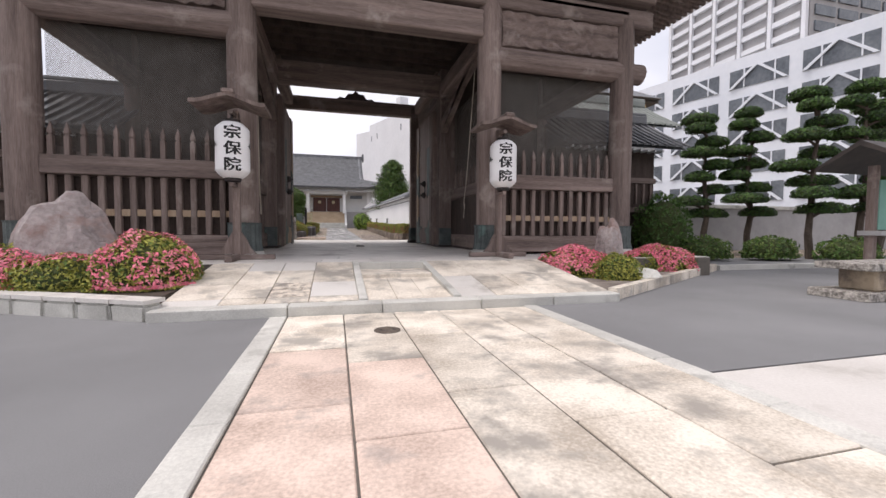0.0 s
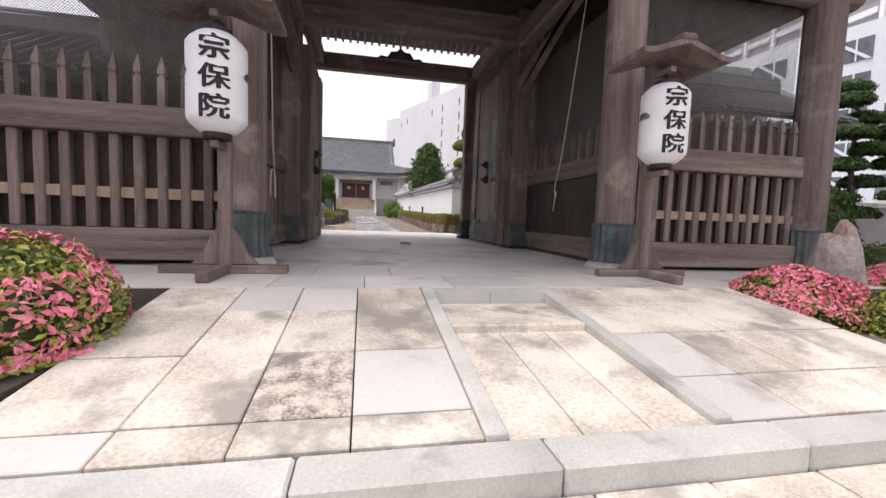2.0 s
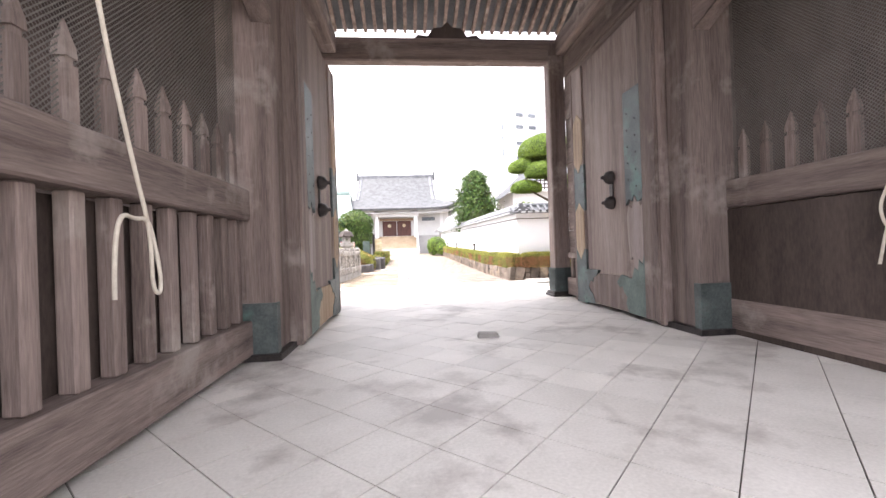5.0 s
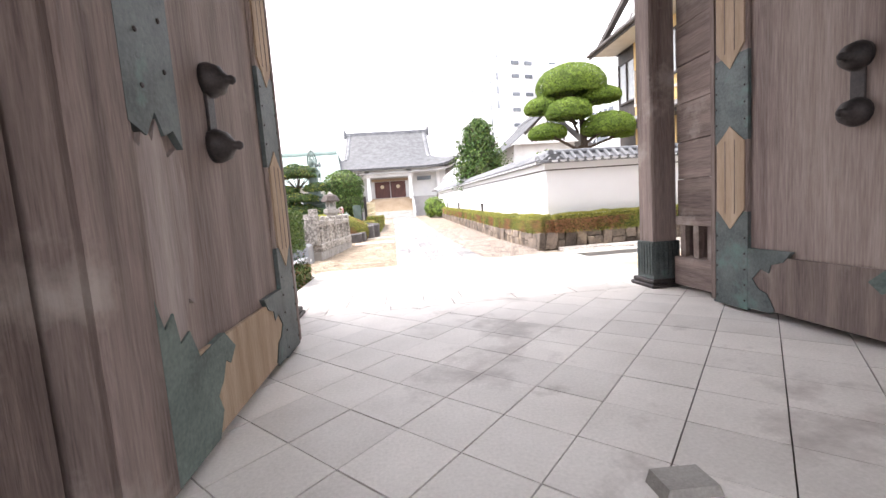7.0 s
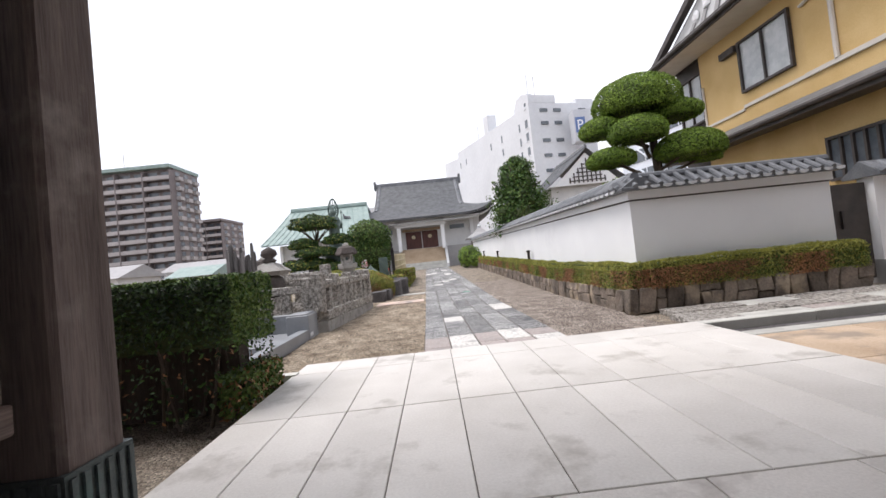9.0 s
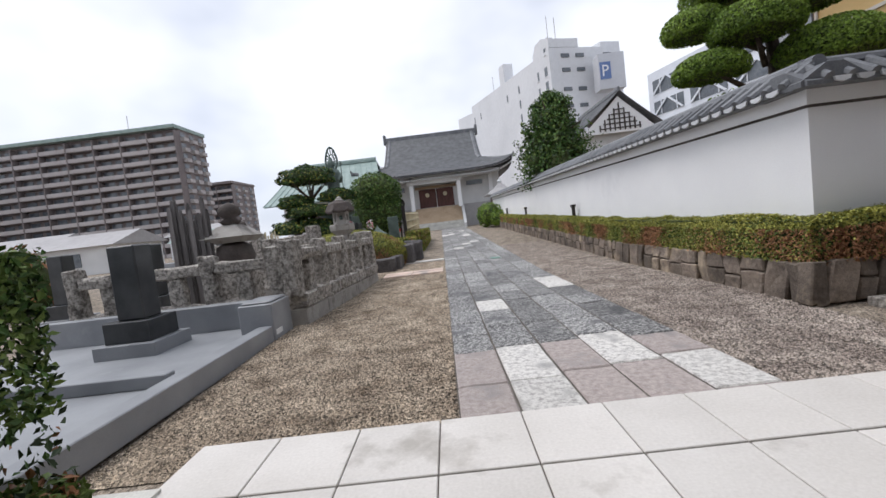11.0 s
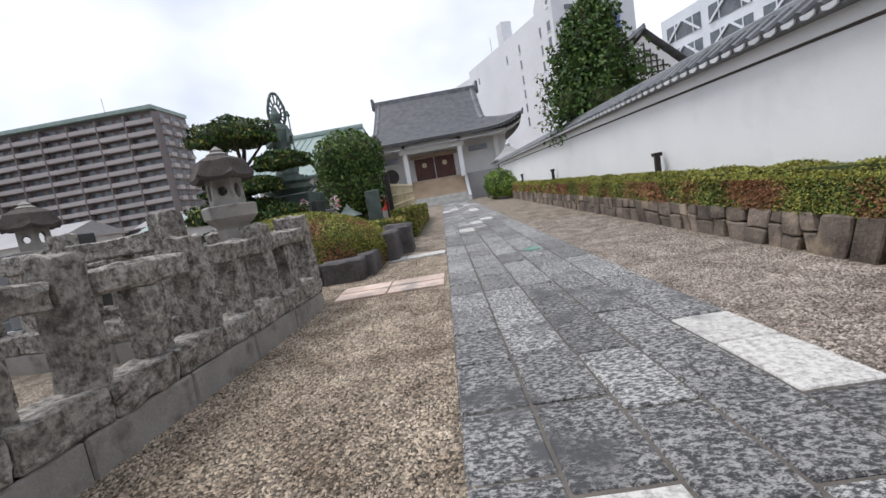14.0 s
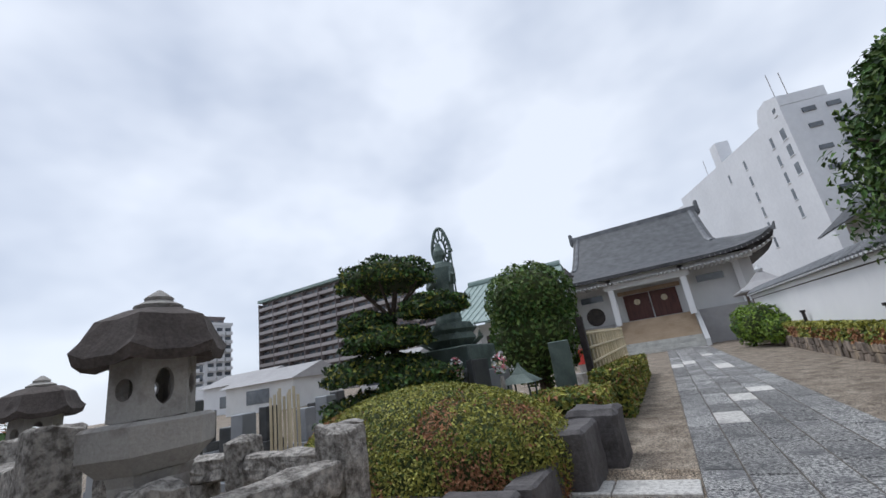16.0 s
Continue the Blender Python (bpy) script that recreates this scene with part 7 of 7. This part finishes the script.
# ---- distance ----
def block(name, x0, x1, y0, y1, h, m, label, category="building", base=0.5):
    b = thing(name, (x0 + x1) / 2, (y0 + y1) / 2, base, label, category)
    part("wall", boxes((x0, x1, y0, y1, base, h)), m, b)
    return b


def balconied(x0, x1, y0, y1, floors, fh, m, label, side=True, bays=12, roof=None):
    """Apartment block: each storey a dark recess with a balcony front, split by party walls."""
    h = floors * fh + 1.5
    front = BALCONY if m is BROWN_BLDG else m
    b = block("apartment_building", x0, x1, y0 + 1.6, y1, h, m, label)
    for f in range(floors):
        z = 1.2 + f * fh
        part("balcony", boxes((x0, x1, y0, y0 + 0.25, z, z + 1.0)), front, b)
        part("floor_slab", boxes((x0, x1, y0 + 0.25, y0 + 1.6, z - 0.2, z)), m, b)
        w = (x1 - x0) / bays
        for i in range(bays):
            part("window", boxes((x0 + i * w + w * 0.15, x0 + (i + 1) * w - w * 0.15, y0 + 1.5, y0 + 1.59, z + 0.1, z + fh - 0.5)), GLASS, b)
        if side:
            for j in range(3):
                yy = y0 + 2.4 + j * (y1 - y0 - 3) / 2.6
                part("side_balcony", boxes((x1 + 0.0, x1 + 1.0, yy, yy + 2.0, z, z + 1.0)), front, b)
                part("side_window", boxes((x1 - 0.05, x1 + 0.06, yy + 0.1, yy + 1.9, z + 1.2, z + fh - 0.4)), GLASS, b)
    for i in range(0, bays + 1, 2):
        x = x0 + (x1 - x0) * i / bays
        part("party_wall", boxes((x - 0.15, x + 0.15, y0 - 0.12, y0 + 1.6, 0.5, h - 0.6)), m, b)
    part("parapet", boxes((x0 - 0.3, x1 + 0.3, y0 - 0.3, y1 + 0.3, h, h + 0.9)), roof or m, b)
    return b


ab = balconied(-126, -68, 124, 137, 12, 2.75, BROWN_BLDG, "long brown twelve-storey apartment block with balconies", True, 16, COPPER)
part("antenna", tubes(((-84, 130, 34), (-84, 130, 41), 0.08), n=5), GREY_BLDG, ab)
balconied(-98, -80, 172, 190, 9, 2.75, BROWN_BLDG, "smaller brown apartment block farther off", True, 6)
balconied(-212, -155, 118, 130, 12, 2.75, BROWN_BLDG, "distant reddish apartment tower with balconies", True, 8)
balconied(-146, -121, 100, 110, 9, 2.65, WHITE_BLDG, "distant white apartment tower", True, 5)
lw = block("low_building", -90, -66, 70, 78, 5.4, WHITE_BLDG, "low pale building beyond the graveyard")
for i in range(4):
    part("window", boxes((-86 + i * 6, -84 + i * 6, 69.9, 70.0, 2.8, 4.2)), GLASS, lw)
for i, (x, y, w, h) in enumerate(((-34, 56, 9, 4.6), (-44, 60, 9, 5.2), (-30, 68, 5, 4.4), (-33, 74, 8, 5.4))):
    lh = thing("low_house", x, y, 0.4, "low pale house with a grey roof beyond the graves", "house", "houses beyond the graveyard")
    part("wall", boxes((x - w / 2, x + w / 2, y - 3, y + 3, 0.4, h - 1.2)), WHITE_BLDG if i % 2 else PLASTER_DIM, lh)
    bm = bmesh.new()
    prism(bm, [(y - 3.5, h - 1.3), (y, h), (y + 3.5, h - 1.3)], "x", x - w / 2 - 0.4, x + w / 2 + 0.4)
    part("roof", bm, COPPER if i == 2 else GREY_BLDG, lh)
    part("window", boxes((x - 1.5, x + 1.5, y - 3.06, y - 2.99, 1.6, 2.8)), GLASS, lh)

# large pale building behind the hall, stepping up
wb = thing("office_building", 40, 170, 0.5, "large pale grey building with narrow slit windows", "building")
face_a, face_b = Vector((30, 140, 0)), Vector((15.5, 200, 0))
turn = Matrix.Translation(face_a) @ (face_b - face_a).to_track_quat("X", "Z").to_matrix().to_4x4()
def wing(name, outline, deep0, deep1, m=WHITE_BLDG):
    """An upright outline along the long face, carried back behind it."""
    bm = bmesh.new()
    prism(bm, outline, "y", deep0, deep1)
    bmesh.ops.transform(bm, matrix=turn, verts=bm.verts[:])
    return part(name, bm, m, wb)
wing("wall", [(-9, 0.5), (-9, 45.2), (1, 45.4), (22, 47.0), (60, 50.2), (60, 0.5)], -22, 0)
wing("far_wing", [(60.1, 0.5), (60.1, 47.6), (82, 50.6), (82, 0.5)], -20, 0)
wing("penthouse", [(-9, 45.3), (-9, 47.6), (-5, 49.2), (-1.5, 49.0), (0.5, 46.6), (0.5, 45.3)], -9, -0.1)
wing("penthouse", [(-8.9, 45.2), (-8.9, 46.6), (-2, 47.2), (-2, 45.2)], -22, -16)
wing("chimney", [(22.3, 46), (22.3, 53.4), (26.5, 53.8), (26.5, 46)], -3.5, -0.1)
wing("roof_box", [(-4.5, 49.1), (-4.5, 49.9), (-3, 49.9), (-3, 49.1)], -4, -2)
for u, tops in ((11.5, (40.9, 36.4, 32.0, 27.9, 23.9, 19.8)), (-2.0, (40.0, 35.5, 31.3, 27.3, 23.2)), (-6.6, (39.7, 35.8, 31.5)), (21.2, (41.2,)), (49.4, (43.2,)), (57.3, (43.5,)), (-6.8, (45.4,))):
    for z in tops:
        bm = bmesh.new()
        hw = 0.8 if u == -6.6 else 0.5
        box(bm, u - hw, u + hw, -0.3, 0.03, z - (0.5 if z > 45 else 1.25), z + (0.5 if z > 45 else 1.25), 0, turn)
        w = part("window", bm, GLASS, wb)
        bm = bmesh.new()
        box(bm, u - hw - 0.15, u + hw + 0.15, 0.0, 0.16, z - 1.45, z - 1.26, 0, turn)
        part("sill", bm, WHITE_BLDG, w)
turn_s = turn @ Matrix.Translation((-9, 0, 0)) @ Matrix.Rotation(radians(-90), 4, "Z")
for z in (43.0, 39.2, 34.0, 29.5, 25.0):
    for u in (3.5, 8.0, 16.5):
        bm = bmesh.new()
        box(bm, u, u + 2.4, -0.3, 0.05, z - 0.5, z + 0.5, 0, turn_s)
        part("window", bm, GLASS, wb)
for u, z in ((-4, 49.0), (40, 48.5), (-8, 46.6)):
    p = turn @ Vector((u, -3, z))
    part("antenna", tubes((tuple(p), (p.x, p.y, z + 7), 0.09), n=5), GREY_BLDG, wb)
sgn_ = thing("parking_sign", 46, 130, 33, "blue and white square parking sign on a grey box", "sign")
part("board", boxes((43.6, 50.4, 127.6, 131.4, 31.5, 40.6)), GREY_WHITE, sgn_)
part("panel", boxes((43.9, 46.7, 127.45, 127.59, 34.0, 38.4)), SIGN_BLUE, sgn_)
vs, fs = text_mesh("P", 4.2)
me = bpy.data.meshes.new("letter")
me.from_pydata([(45.3 + v.x * 0.9, 127.4, 36.2 + v.y) for v in vs], [], fs)
finish("letter", me, PLASTER, sgn_)
ff = block("far_office", -32, -4, 190, 205, 28, WHITE_BLDG, "distant flat white office block behind the hall")
part("roof_box", boxes((-14, -9, 192, 200, 28, 31.5)), WHITE_BLDG, ff)

# long white building with trussed windows, and the tower behind it
tbld = thing("truss_building", 85, 90, 0, "long white building with window bands and diagonal braces", "building")
part("wall", boxes((76, 110, 15, 121.5, 0, 31.5)), BLUE_BLDG, tbld)
for f in range(6):
    z = 1.2 + f * 5.0
    for i in range(10):
        y = 17 + i * 10.4
        part("window", boxes((75.9, 75.99, y + 0.8, y + 9.4, z, z + 3.2)), GLASS, tbld)
        bm = bmesh.new()
        prism(bm, [(y + 0.8, z), (y + 1.4, z), (y + 5.1, z + 3.2), (y + 4.5, z + 3.2)], "x", 75.7, 75.88)
        prism(bm, [(y + 9.4, z), (y + 8.8, z), (y + 5.1, z + 3.2), (y + 5.7, z + 3.2)], "x", 75.5, 75.69)
        for c in (2.5, 7.0):
            box(bm, 75.75, 75.89, y + c, y + c + 0.2, z, z + 3.2)
        part("brace", bm, BLUE_BLDG, tbld)
tbld.rotation_euler = (0, 0, radians(14.9))
tbld.location = (69.1, 92.3, 0)
tw = thing("tower", 125, 105, 0, "tall pale high-rise tower with balconies", "tower")
part("wall", boxes((116, 150, 78, 122, 0, 120)), GREY_BLDG, tw)
for y in (78.5, 87, 95.6, 104.2, 112.8, 121.4):
    part("pier", boxes((114.6, 115.59, y - 0.5, y + 0.5, 0, 120)), WHITE_BLDG, tw)
for f in range(28):
    z = 8 + f * 4
    for i in range(5):
        y = 79 + i * 8.6
        part("balcony", boxes((115.0, 115.99, y + 0.6, y + 7.8, z, z + 1.4)), WHITE_BLDG, tw)
    for i in range(4):
        x = 117 + i * 8.2
        part("balcony", boxes((x + 0.5, x + 7.4, 77.6, 77.99, z, z + 2.5)), GLASS, tw)

# ---- paving, piece by piece ----
rs = random.Random(2)
ap = thing("approach_path", 0.9, 0, 0, "pale granite slab approach with grey kerbs", "path", kind="structure")
part("joint_bed", boxes((-0.69, 2.42, -14, 4.6, -0.2, -0.012)), JOINT, ap)
cols = [-0.51, 0.075, 0.63, 1.16, 1.72, 2.27]
cross = [(3.31, 2.24, 1.05), (2.92, 1.82, 0.7), (3.55, 2.26, 0.9), (3.1, 1.75, 0.6), (3.4, 2.35, 1.22)]
for q, (c0, c1) in enumerate(zip(cols, cols[1:])):
    y = 4.6
    ends = list(cross[q])
    while y > -12:
        y0 = ends.pop(0) if ends else max(y - rs.uniform(0.9, 1.5), -13)
        dz = rs.uniform(-0.004, 0.004)
        pink = (q == 0 and 2.2 < y < 3.4) or (q == 1 and 1.0 < y < 3.0) or (q == 0 and y < 1.2 and rs.random() < 0.4)
        part("slab", boxes((c0 + 0.006, c1 - 0.006, y0 + 0.006, y - 0.006, -0.1, dz), bevel=0.007), SLAB_PINK if pink else SLAB_PIT if rs.random() < 0.2 or (q < 2 and y < 2.3) else SLAB, ap)
        y = y0
for x0, x1 in ((-0.69, -0.515), (2.255, 2.42)):
    y = 4.6
    while y > -12:
        L = rs.uniform(0.7, 1.1)
        part("kerb_stone", boxes((x0, x1, y - L + 0.006, y, -0.1, 0.012 + rs.uniform(-0.003, 0.003)), bevel=0.008), KERB, ap)
        y -= L
pz = thing("side_paving", 8, -3, 0, "pale concrete paving beside the approach", "paving", kind="structure")
part("joint_bed", boxes((2.42, 14, -9, 2.15, -0.2, -0.012)), JOINT, pz)
for i in range(6):
    for j in range(6):
        part("slab", boxes((2.43 + i * 1.9, 2.42 + (i + 1) * 1.9, 2.14 - (j + 1) * 1.8, 2.13 - j * 1.8, -0.1, 0.0), bevel=0.006), TILE_LIGHT, pz)
mh = thing("manhole_cover", 0.46, 3.77, 0, "round rusty brown drain cover with two holes", "manhole cover")
bm = bmesh.new()
lathe(bm, 0.46, 3.77, [(0.125, -0.02), (0.125, 0.008), (0.115, 0.012), (0.105, 0.008), (0.10, 0.011)], 24)
part("lid", bm, RET_STONE, mh)
for dx in (-0.06, 0.06):
    part("hole", tubes(((0.46 + dx, 3.77, 0.009), (0.46 + dx, 3.77, 0.014), 0.012), n=8), INK, mh)

# sloping apron, with the recessed middle ramp
apn = thing("gate_apron", CX, 6, 0, "sloping pale stone apron before the gate", "paving", kind="structure")
AX0, AX1, AY0, AY1, AZ0, AZ1 = -1.84, 3.68, 4.62, 6.95, 0.09, GF
def az(y):
    return AZ0 + (AZ1 - AZ0) * min(1, max(0, (y - AY0) / (AY1 - AY0)))
def slope_slab(name, x0, x1, y0, y1, m, dz=0.0, parent=None, thick=0.12):
    bm = bmesh.new()
    vs = box(bm, x0, x1, y0, y1, -thick, 0)
    for v in vs:
        v.co.z += az(v.co.y) + dz
    bmesh.ops.bevel(bm, geom=bm.edges[:], offset=0.006, segments=1, affect="EDGES")
    part(name, bm, m, parent or apn)
bm = bmesh.new()
vs = box(bm, AX0, AX1, AY0 + 0.02, AY1, -0.2, -0.05)
for v in vs:
    if v.co.z > -0.1:
        v.co.z = az(v.co.y) - 0.11
part("bed", bm, JOINT, apn)
x = AX0
while x < AX1 - 0.1:
    L = min(rs.uniform(0.7, 1.4), AX1 - x)
    part("edge_stone", boxes((x + 0.004, x + L - 0.004, AY0 - 0.02, AY0 + 0.2, -0.05, AZ0 + 0.025), bevel=0.012), KERB, apn)
    x += L
for cs_, rows_ in (((-1.84, -1.25, -0.78, -0.31, 0.26), (AY0 + 0.21, 5.05, 5.7, 6.4, AY1)), ((1.52, 2.0, 2.5, 3.05, 3.68), (AY0 + 0.21, 5.25, 5.86, 6.45, AY1))):
    for c0, c1 in zip(cs_, cs_[1:]):
        for y, y1 in zip(rows_, rows_[1:]):
            slope_slab("slab", c0 + 0.004, c1 - 0.004, y + 0.007, y1 - 0.007, SLAB if rs.random() < 0.75 else SLAB_PIT if rs.random() < 0.3 else TILE_LIGHT, rs.uniform(-0.003, 0.003))
for x0, x1 in ((0.26, 0.36), (1.42, 1.52)):
    slope_slab("ramp_cheek", x0, x1, AY0 + 0.21, AY1, KERB, 0.02, thick=0.3)
for c0, c1 in ((0.36, 0.72), (0.72, 1.07), (1.07, 1.42)):
    bm = bmesh.new()
    vs = box(bm, c0 + 0.004, c1 - 0.004, AY0 + 0.21, 6.02, -0.1, 0)
    for v in vs:
        v.co.z += 0.08 + 0.16 * (v.co.y - AY0) / 1.5
    part("ramp_slab", bm, SLAB, apn)
part("ramp_step", boxes((0.36, 1.42, 6.02, 6.75, 0.0, 0.29), bevel=0.01), SLAB, apn)
part("ramp_head", boxes((0.36, 0.88, 6.75, 6.95, 0.0, GF - 0.002), (0.885, 1.42, 6.75, 6.95, 0.0, GF - 0.002)), KERB, apn)
# gate floor: plain slabs in front, diagonal tiles in the passage, slabs behind
gfl = thing("gate_floor", CX, 13, GF, "pale stone gate floor with diagonal tiles", "floor", kind="structure")
part("bed", boxes((-6.2, 7.8, 6.96, 16.93, 0.0, GF - 0.012), (-2.3, 3.65, 16.93, 20.85, 0.0, GF - 0.012)), JOINT, gfl)
for j, (y0, y1) in enumerate(((6.96, 7.7), (7.7, 8.45))):
    x = -6.2 + 0.3 * j
    while x < 7.8:
        x1 = min(x + 0.85, 7.8)
        part("slab", boxes((x + 0.004, x1 - 0.004, y0 + 0.004, y1 - 0.004, GF - 0.08, GF), bevel=0.004), TILE_FLOOR, gfl)
        x = x1
for a0, a1 in ((-6.2, PX["il"] - 0.35), (PX["ir"] + 0.35, 7.8)):
    part("bay_floor", boxes((a0, a1, 8.46, 16.9, GF - 0.08, GF - 0.004)), TILE_FLOOR, gfl)
gx0, gx1, gy0, gy1 = PX["il"] - 0.34, PX["ir"] + 0.34, 8.46, 16.58
T = 0.446
rest = bmesh.new()
def clip_poly(poly, ax, lim, keep_less):
    out_ = []
    for i in range(len(poly)):
        p_, q_ = poly[i], poly[(i + 1) % len(poly)]
        ip, iq = (p_[ax] <= lim) == keep_less, (q_[ax] <= lim) == keep_less
        if ip:
            out_.append(p_)
        if ip != iq:
            t = (lim - p_[ax]) / (q_[ax] - p_[ax])
            out_.append((p_[0] + t * (q_[0] - p_[0]), p_[1] + t * (q_[1] - p_[1])))
    return out_
ca, sa = math.cos(radians(45.8)), math.sin(radians(45.8))
for i in range(-40, 40):
    for j in range(-40, 40):
        g_ = 0.004
        sq = [((i * T + g_), (j * T + g_)), ((i + 1) * T - g_, j * T + g_), ((i + 1) * T - g_, (j + 1) * T - g_), (i * T + g_, (j + 1) * T - g_)]
        poly = [(0.78 + u * ca - v * sa, 13.64 + u * sa + v * ca) for u, v in sq]
        for ax, lim, kl in ((0, gx0, False), (0, gx1, True), (1, gy0, False), (1, gy1, True)):
            if len(poly) > 2:
                poly = clip_poly(poly, ax, lim, kl)
        if len(poly) > 2 and abs(sum(a_[0] * b2[1] - b2[0] * a_[1] for a_, b2 in zip(poly, poly[1:] + poly[:1]))) > 0.01:
            if sum(q[1] for q in poly) / len(poly) > 10.9:
                bm = bmesh.new()
                prism(bm, poly, "z", GF - 0.05, GF + rs.uniform(-0.002, 0.002))
                part("floor_tile", bm, TILE_FLOOR, gfl)
            else:
                lo_, hi_ = [rest.verts.new((*q, GF - 0.03)) for q in poly], [rest.verts.new((*q, GF)) for q in poly]
                rest.faces.new(hi_)
                for a_ in range(len(poly)):
                    b2 = (a_ + 1) % len(poly)
                    rest.faces.new((lo_[a_], lo_[b2], hi_[b2], hi_[a_]))
tagged(part("floor_tiles_rest", rest, TILE_FLOOR, gfl), kind="stuff")
for i in range(7):
    x0 = -2.3 + i * 0.85
    part("border_slab", boxes((x0 + 0.004, x0 + 0.846, 16.59, 16.94, GF - 0.05, GF), bevel=0.004), TILE_FLOOR, gfl)
for i in range(11):
    x0 = -2.3 + i * 0.541
    for y0, y1 in ((16.95, 18.64), (18.65, 20.28), (20.29, 20.88)):
        part("rear_slab", boxes((x0 + 0.004, x0 + 0.537, y0, y1 - 0.006, 0.1, GF), bevel=0.005), TILE_LIGHT, gfl)
ds = thing("door_stop", 0.72, 12.85, GF, "small dark stone door stop set in the floor", "door stop")
bm = bmesh.new()
prism(bm, [(0.6, GF), (0.86, GF), (0.84, GF + 0.05), (0.62, GF + 0.06)], "y", 12.78, 12.92)
part("block", bm, LANTERN_STONE, ds)

# temple path: rows of rough stones
tp = thing("temple_path", 0.6, 40, 0.25, "grey rough-dressed stone path with scattered pale slabs", "path", kind="structure")
def pside(y, x):
    return x - 0.016 * (y - 22)
bm = bmesh.new()
for y0, y1 in ((20.9, 28), (28, 60.2)):
    vs = box(bm, -0.57, 1.87, y0, y1, -0.1, -0.015)
    for v in vs:
        v.co.x = pside(v.co.y, v.co.x)
        v.co.z += rise(v.co.y)
part("joint_bed", bm, JOINT, tp)
PALE_AT = {1: [(20.92, 21.75), (21.75, 22.74), (24.58, 25.44)], 3: [(21.9, 22.85)], 4: [(21.2, 22.0), (25.95, 26.7), (26.7, 27.3)]}
pc = [-0.57, -0.10, 0.40, 0.86, 1.36, 1.87]
for ci, (c0, c1) in enumerate(zip(pc, pc[1:])):
    y = 20.92
    pale = PALE_AT.get(ci, [])
    while y < 60:
        L = rs.uniform(0.6, 1.0) if y < 45 else rs.uniform(1.0, 1.8)
        y1 = min(y + L, 60.2)
        hit_ = [p_ for p_ in pale if p_[0] <= y + 0.02 < p_[1]]
        ahead = [p_ for p_ in pale if y + 0.02 < p_[0] < y1 + 0.35]
        y1 = hit_[0][1] if hit_ else ahead[0][0] if ahead else y1
        q = rs.random()
        m = PATH_PALE if hit_ or (y > 28 and q < 0.05) else PATH_PINK if y < 22.2 and ci != 1 else PATH
        bm = bmesh.new()
        jx = rs.uniform(-0.012, 0.012)
        box(bm, c0 + 0.010, c1 - 0.010, y + 0.010, y1 - 0.010, -0.08, rs.uniform(-0.006, 0.006), bevel=0.012)
        if y < 32:
            bmesh.ops.subdivide_edges(bm, edges=[e_ for e_ in bm.edges if e_.calc_length() > 0.2], cuts=2, use_grid_fill=True)
            roughen(bm, 0.006, 6)
        for v in bm.verts:
            v.co.x = pside(v.co.y, v.co.x)
            v.co.z += rise(v.co.y)
        part("path_stone", bm, m, tp)
        y = y1
DX, DY = 0.98, 31.75
dc = thing("drain_cover", DX, DY, 0.33, "small round green metal drain cover set in the path", "drain cover")
bm = bmesh.new()
lathe(bm, DX, DY, [(0.17, 0.28), (0.17, rise(DY) + 0.014), (0.155, rise(DY) + 0.02), (0.14, rise(DY) + 0.016)], 20)
part("lid", bm, DRAIN_GREEN, dc)
# two pale cross strips to the graves
cs = thing("cross_paving", -1.6, 31, 0.27, "pale pinkish stone strips crossing the gravel", "paving", kind="structure")
for i, (y0, y1) in enumerate(((30.0, 30.42), (30.44, 30.85), (33.0, 33.5))):
    for x0, x1 in ((-2.55, -1.7), (-1.69, -0.76)):
        part("slab", boxes((x0, x1 - 0.01, y0, y1, 0.1, rise(y0) + 0.02), bevel=0.01), PATH_PALE if i == 2 else SLAB_PINK, cs)

# loose gravel as pebbles beside the path
def pebbles(name, x0, x1, y0, y1, density, size, m, label):
    k = int((x1 - x0) * (y1 - y0) * density)
    c = np.stack([rng.uniform(x0, x1, k), y0 + (y1 - y0) * rng.uniform(0, 1, k) ** 1.25, np.zeros(k)], 1)
    c[:, 0] -= 0.016 * (c[:, 1] - 22) if x0 > 0 else 0
    c[:, 2] = np.where(c[:, 1] > 28, 0.23 + 0.025 * (c[:, 1] - 28), 0.16 + np.clip((c[:, 1] - 20.9) / 3.1, 0, 1) * 0.06 + 0.01)
    octa = np.array([(1, 0, 0), (0, 1, 0), (-1, 0, 0), (0, -1, 0), (0, 0, 0.7), (0, 0, -0.5)])
    v = octa[None] * (size * rng.uniform(0.5, 1.4, (k, 1, 1))) * rng.uniform(0.6, 1.3, (k, 6, 1))
    a = rng.uniform(0, 6.28, k)
    R = np.stack([np.stack([np.cos(a), -np.sin(a)], 1), np.stack([np.sin(a), np.cos(a)], 1)], 1)
    v[:, :, :2] = np.einsum("kij,kvj->kvi", R, v[:, :, :2])
    v += c[:, None]
    f = np.array([(0, 1, 4), (1, 2, 4), (2, 3, 4), (3, 0, 4)])
    F = (f[None] + 6 * np.arange(k)[:, None, None]).reshape(-1, 3)
    solo(arrays(name, v.reshape(-1, 3), F, m), label, "gravel", kind="stuff")


pebbles("gravel", -3.3, -0.58, 20.9, 34, 4200, 0.0128, PEBBLE, "loose brown and white gravel beside the path")
pebbles("gravel", 1.88, 3.72, 20.9, 36, 3400, 0.0132, PEBBLE_GREY, "loose grey-brown gravel below the retaining wall")
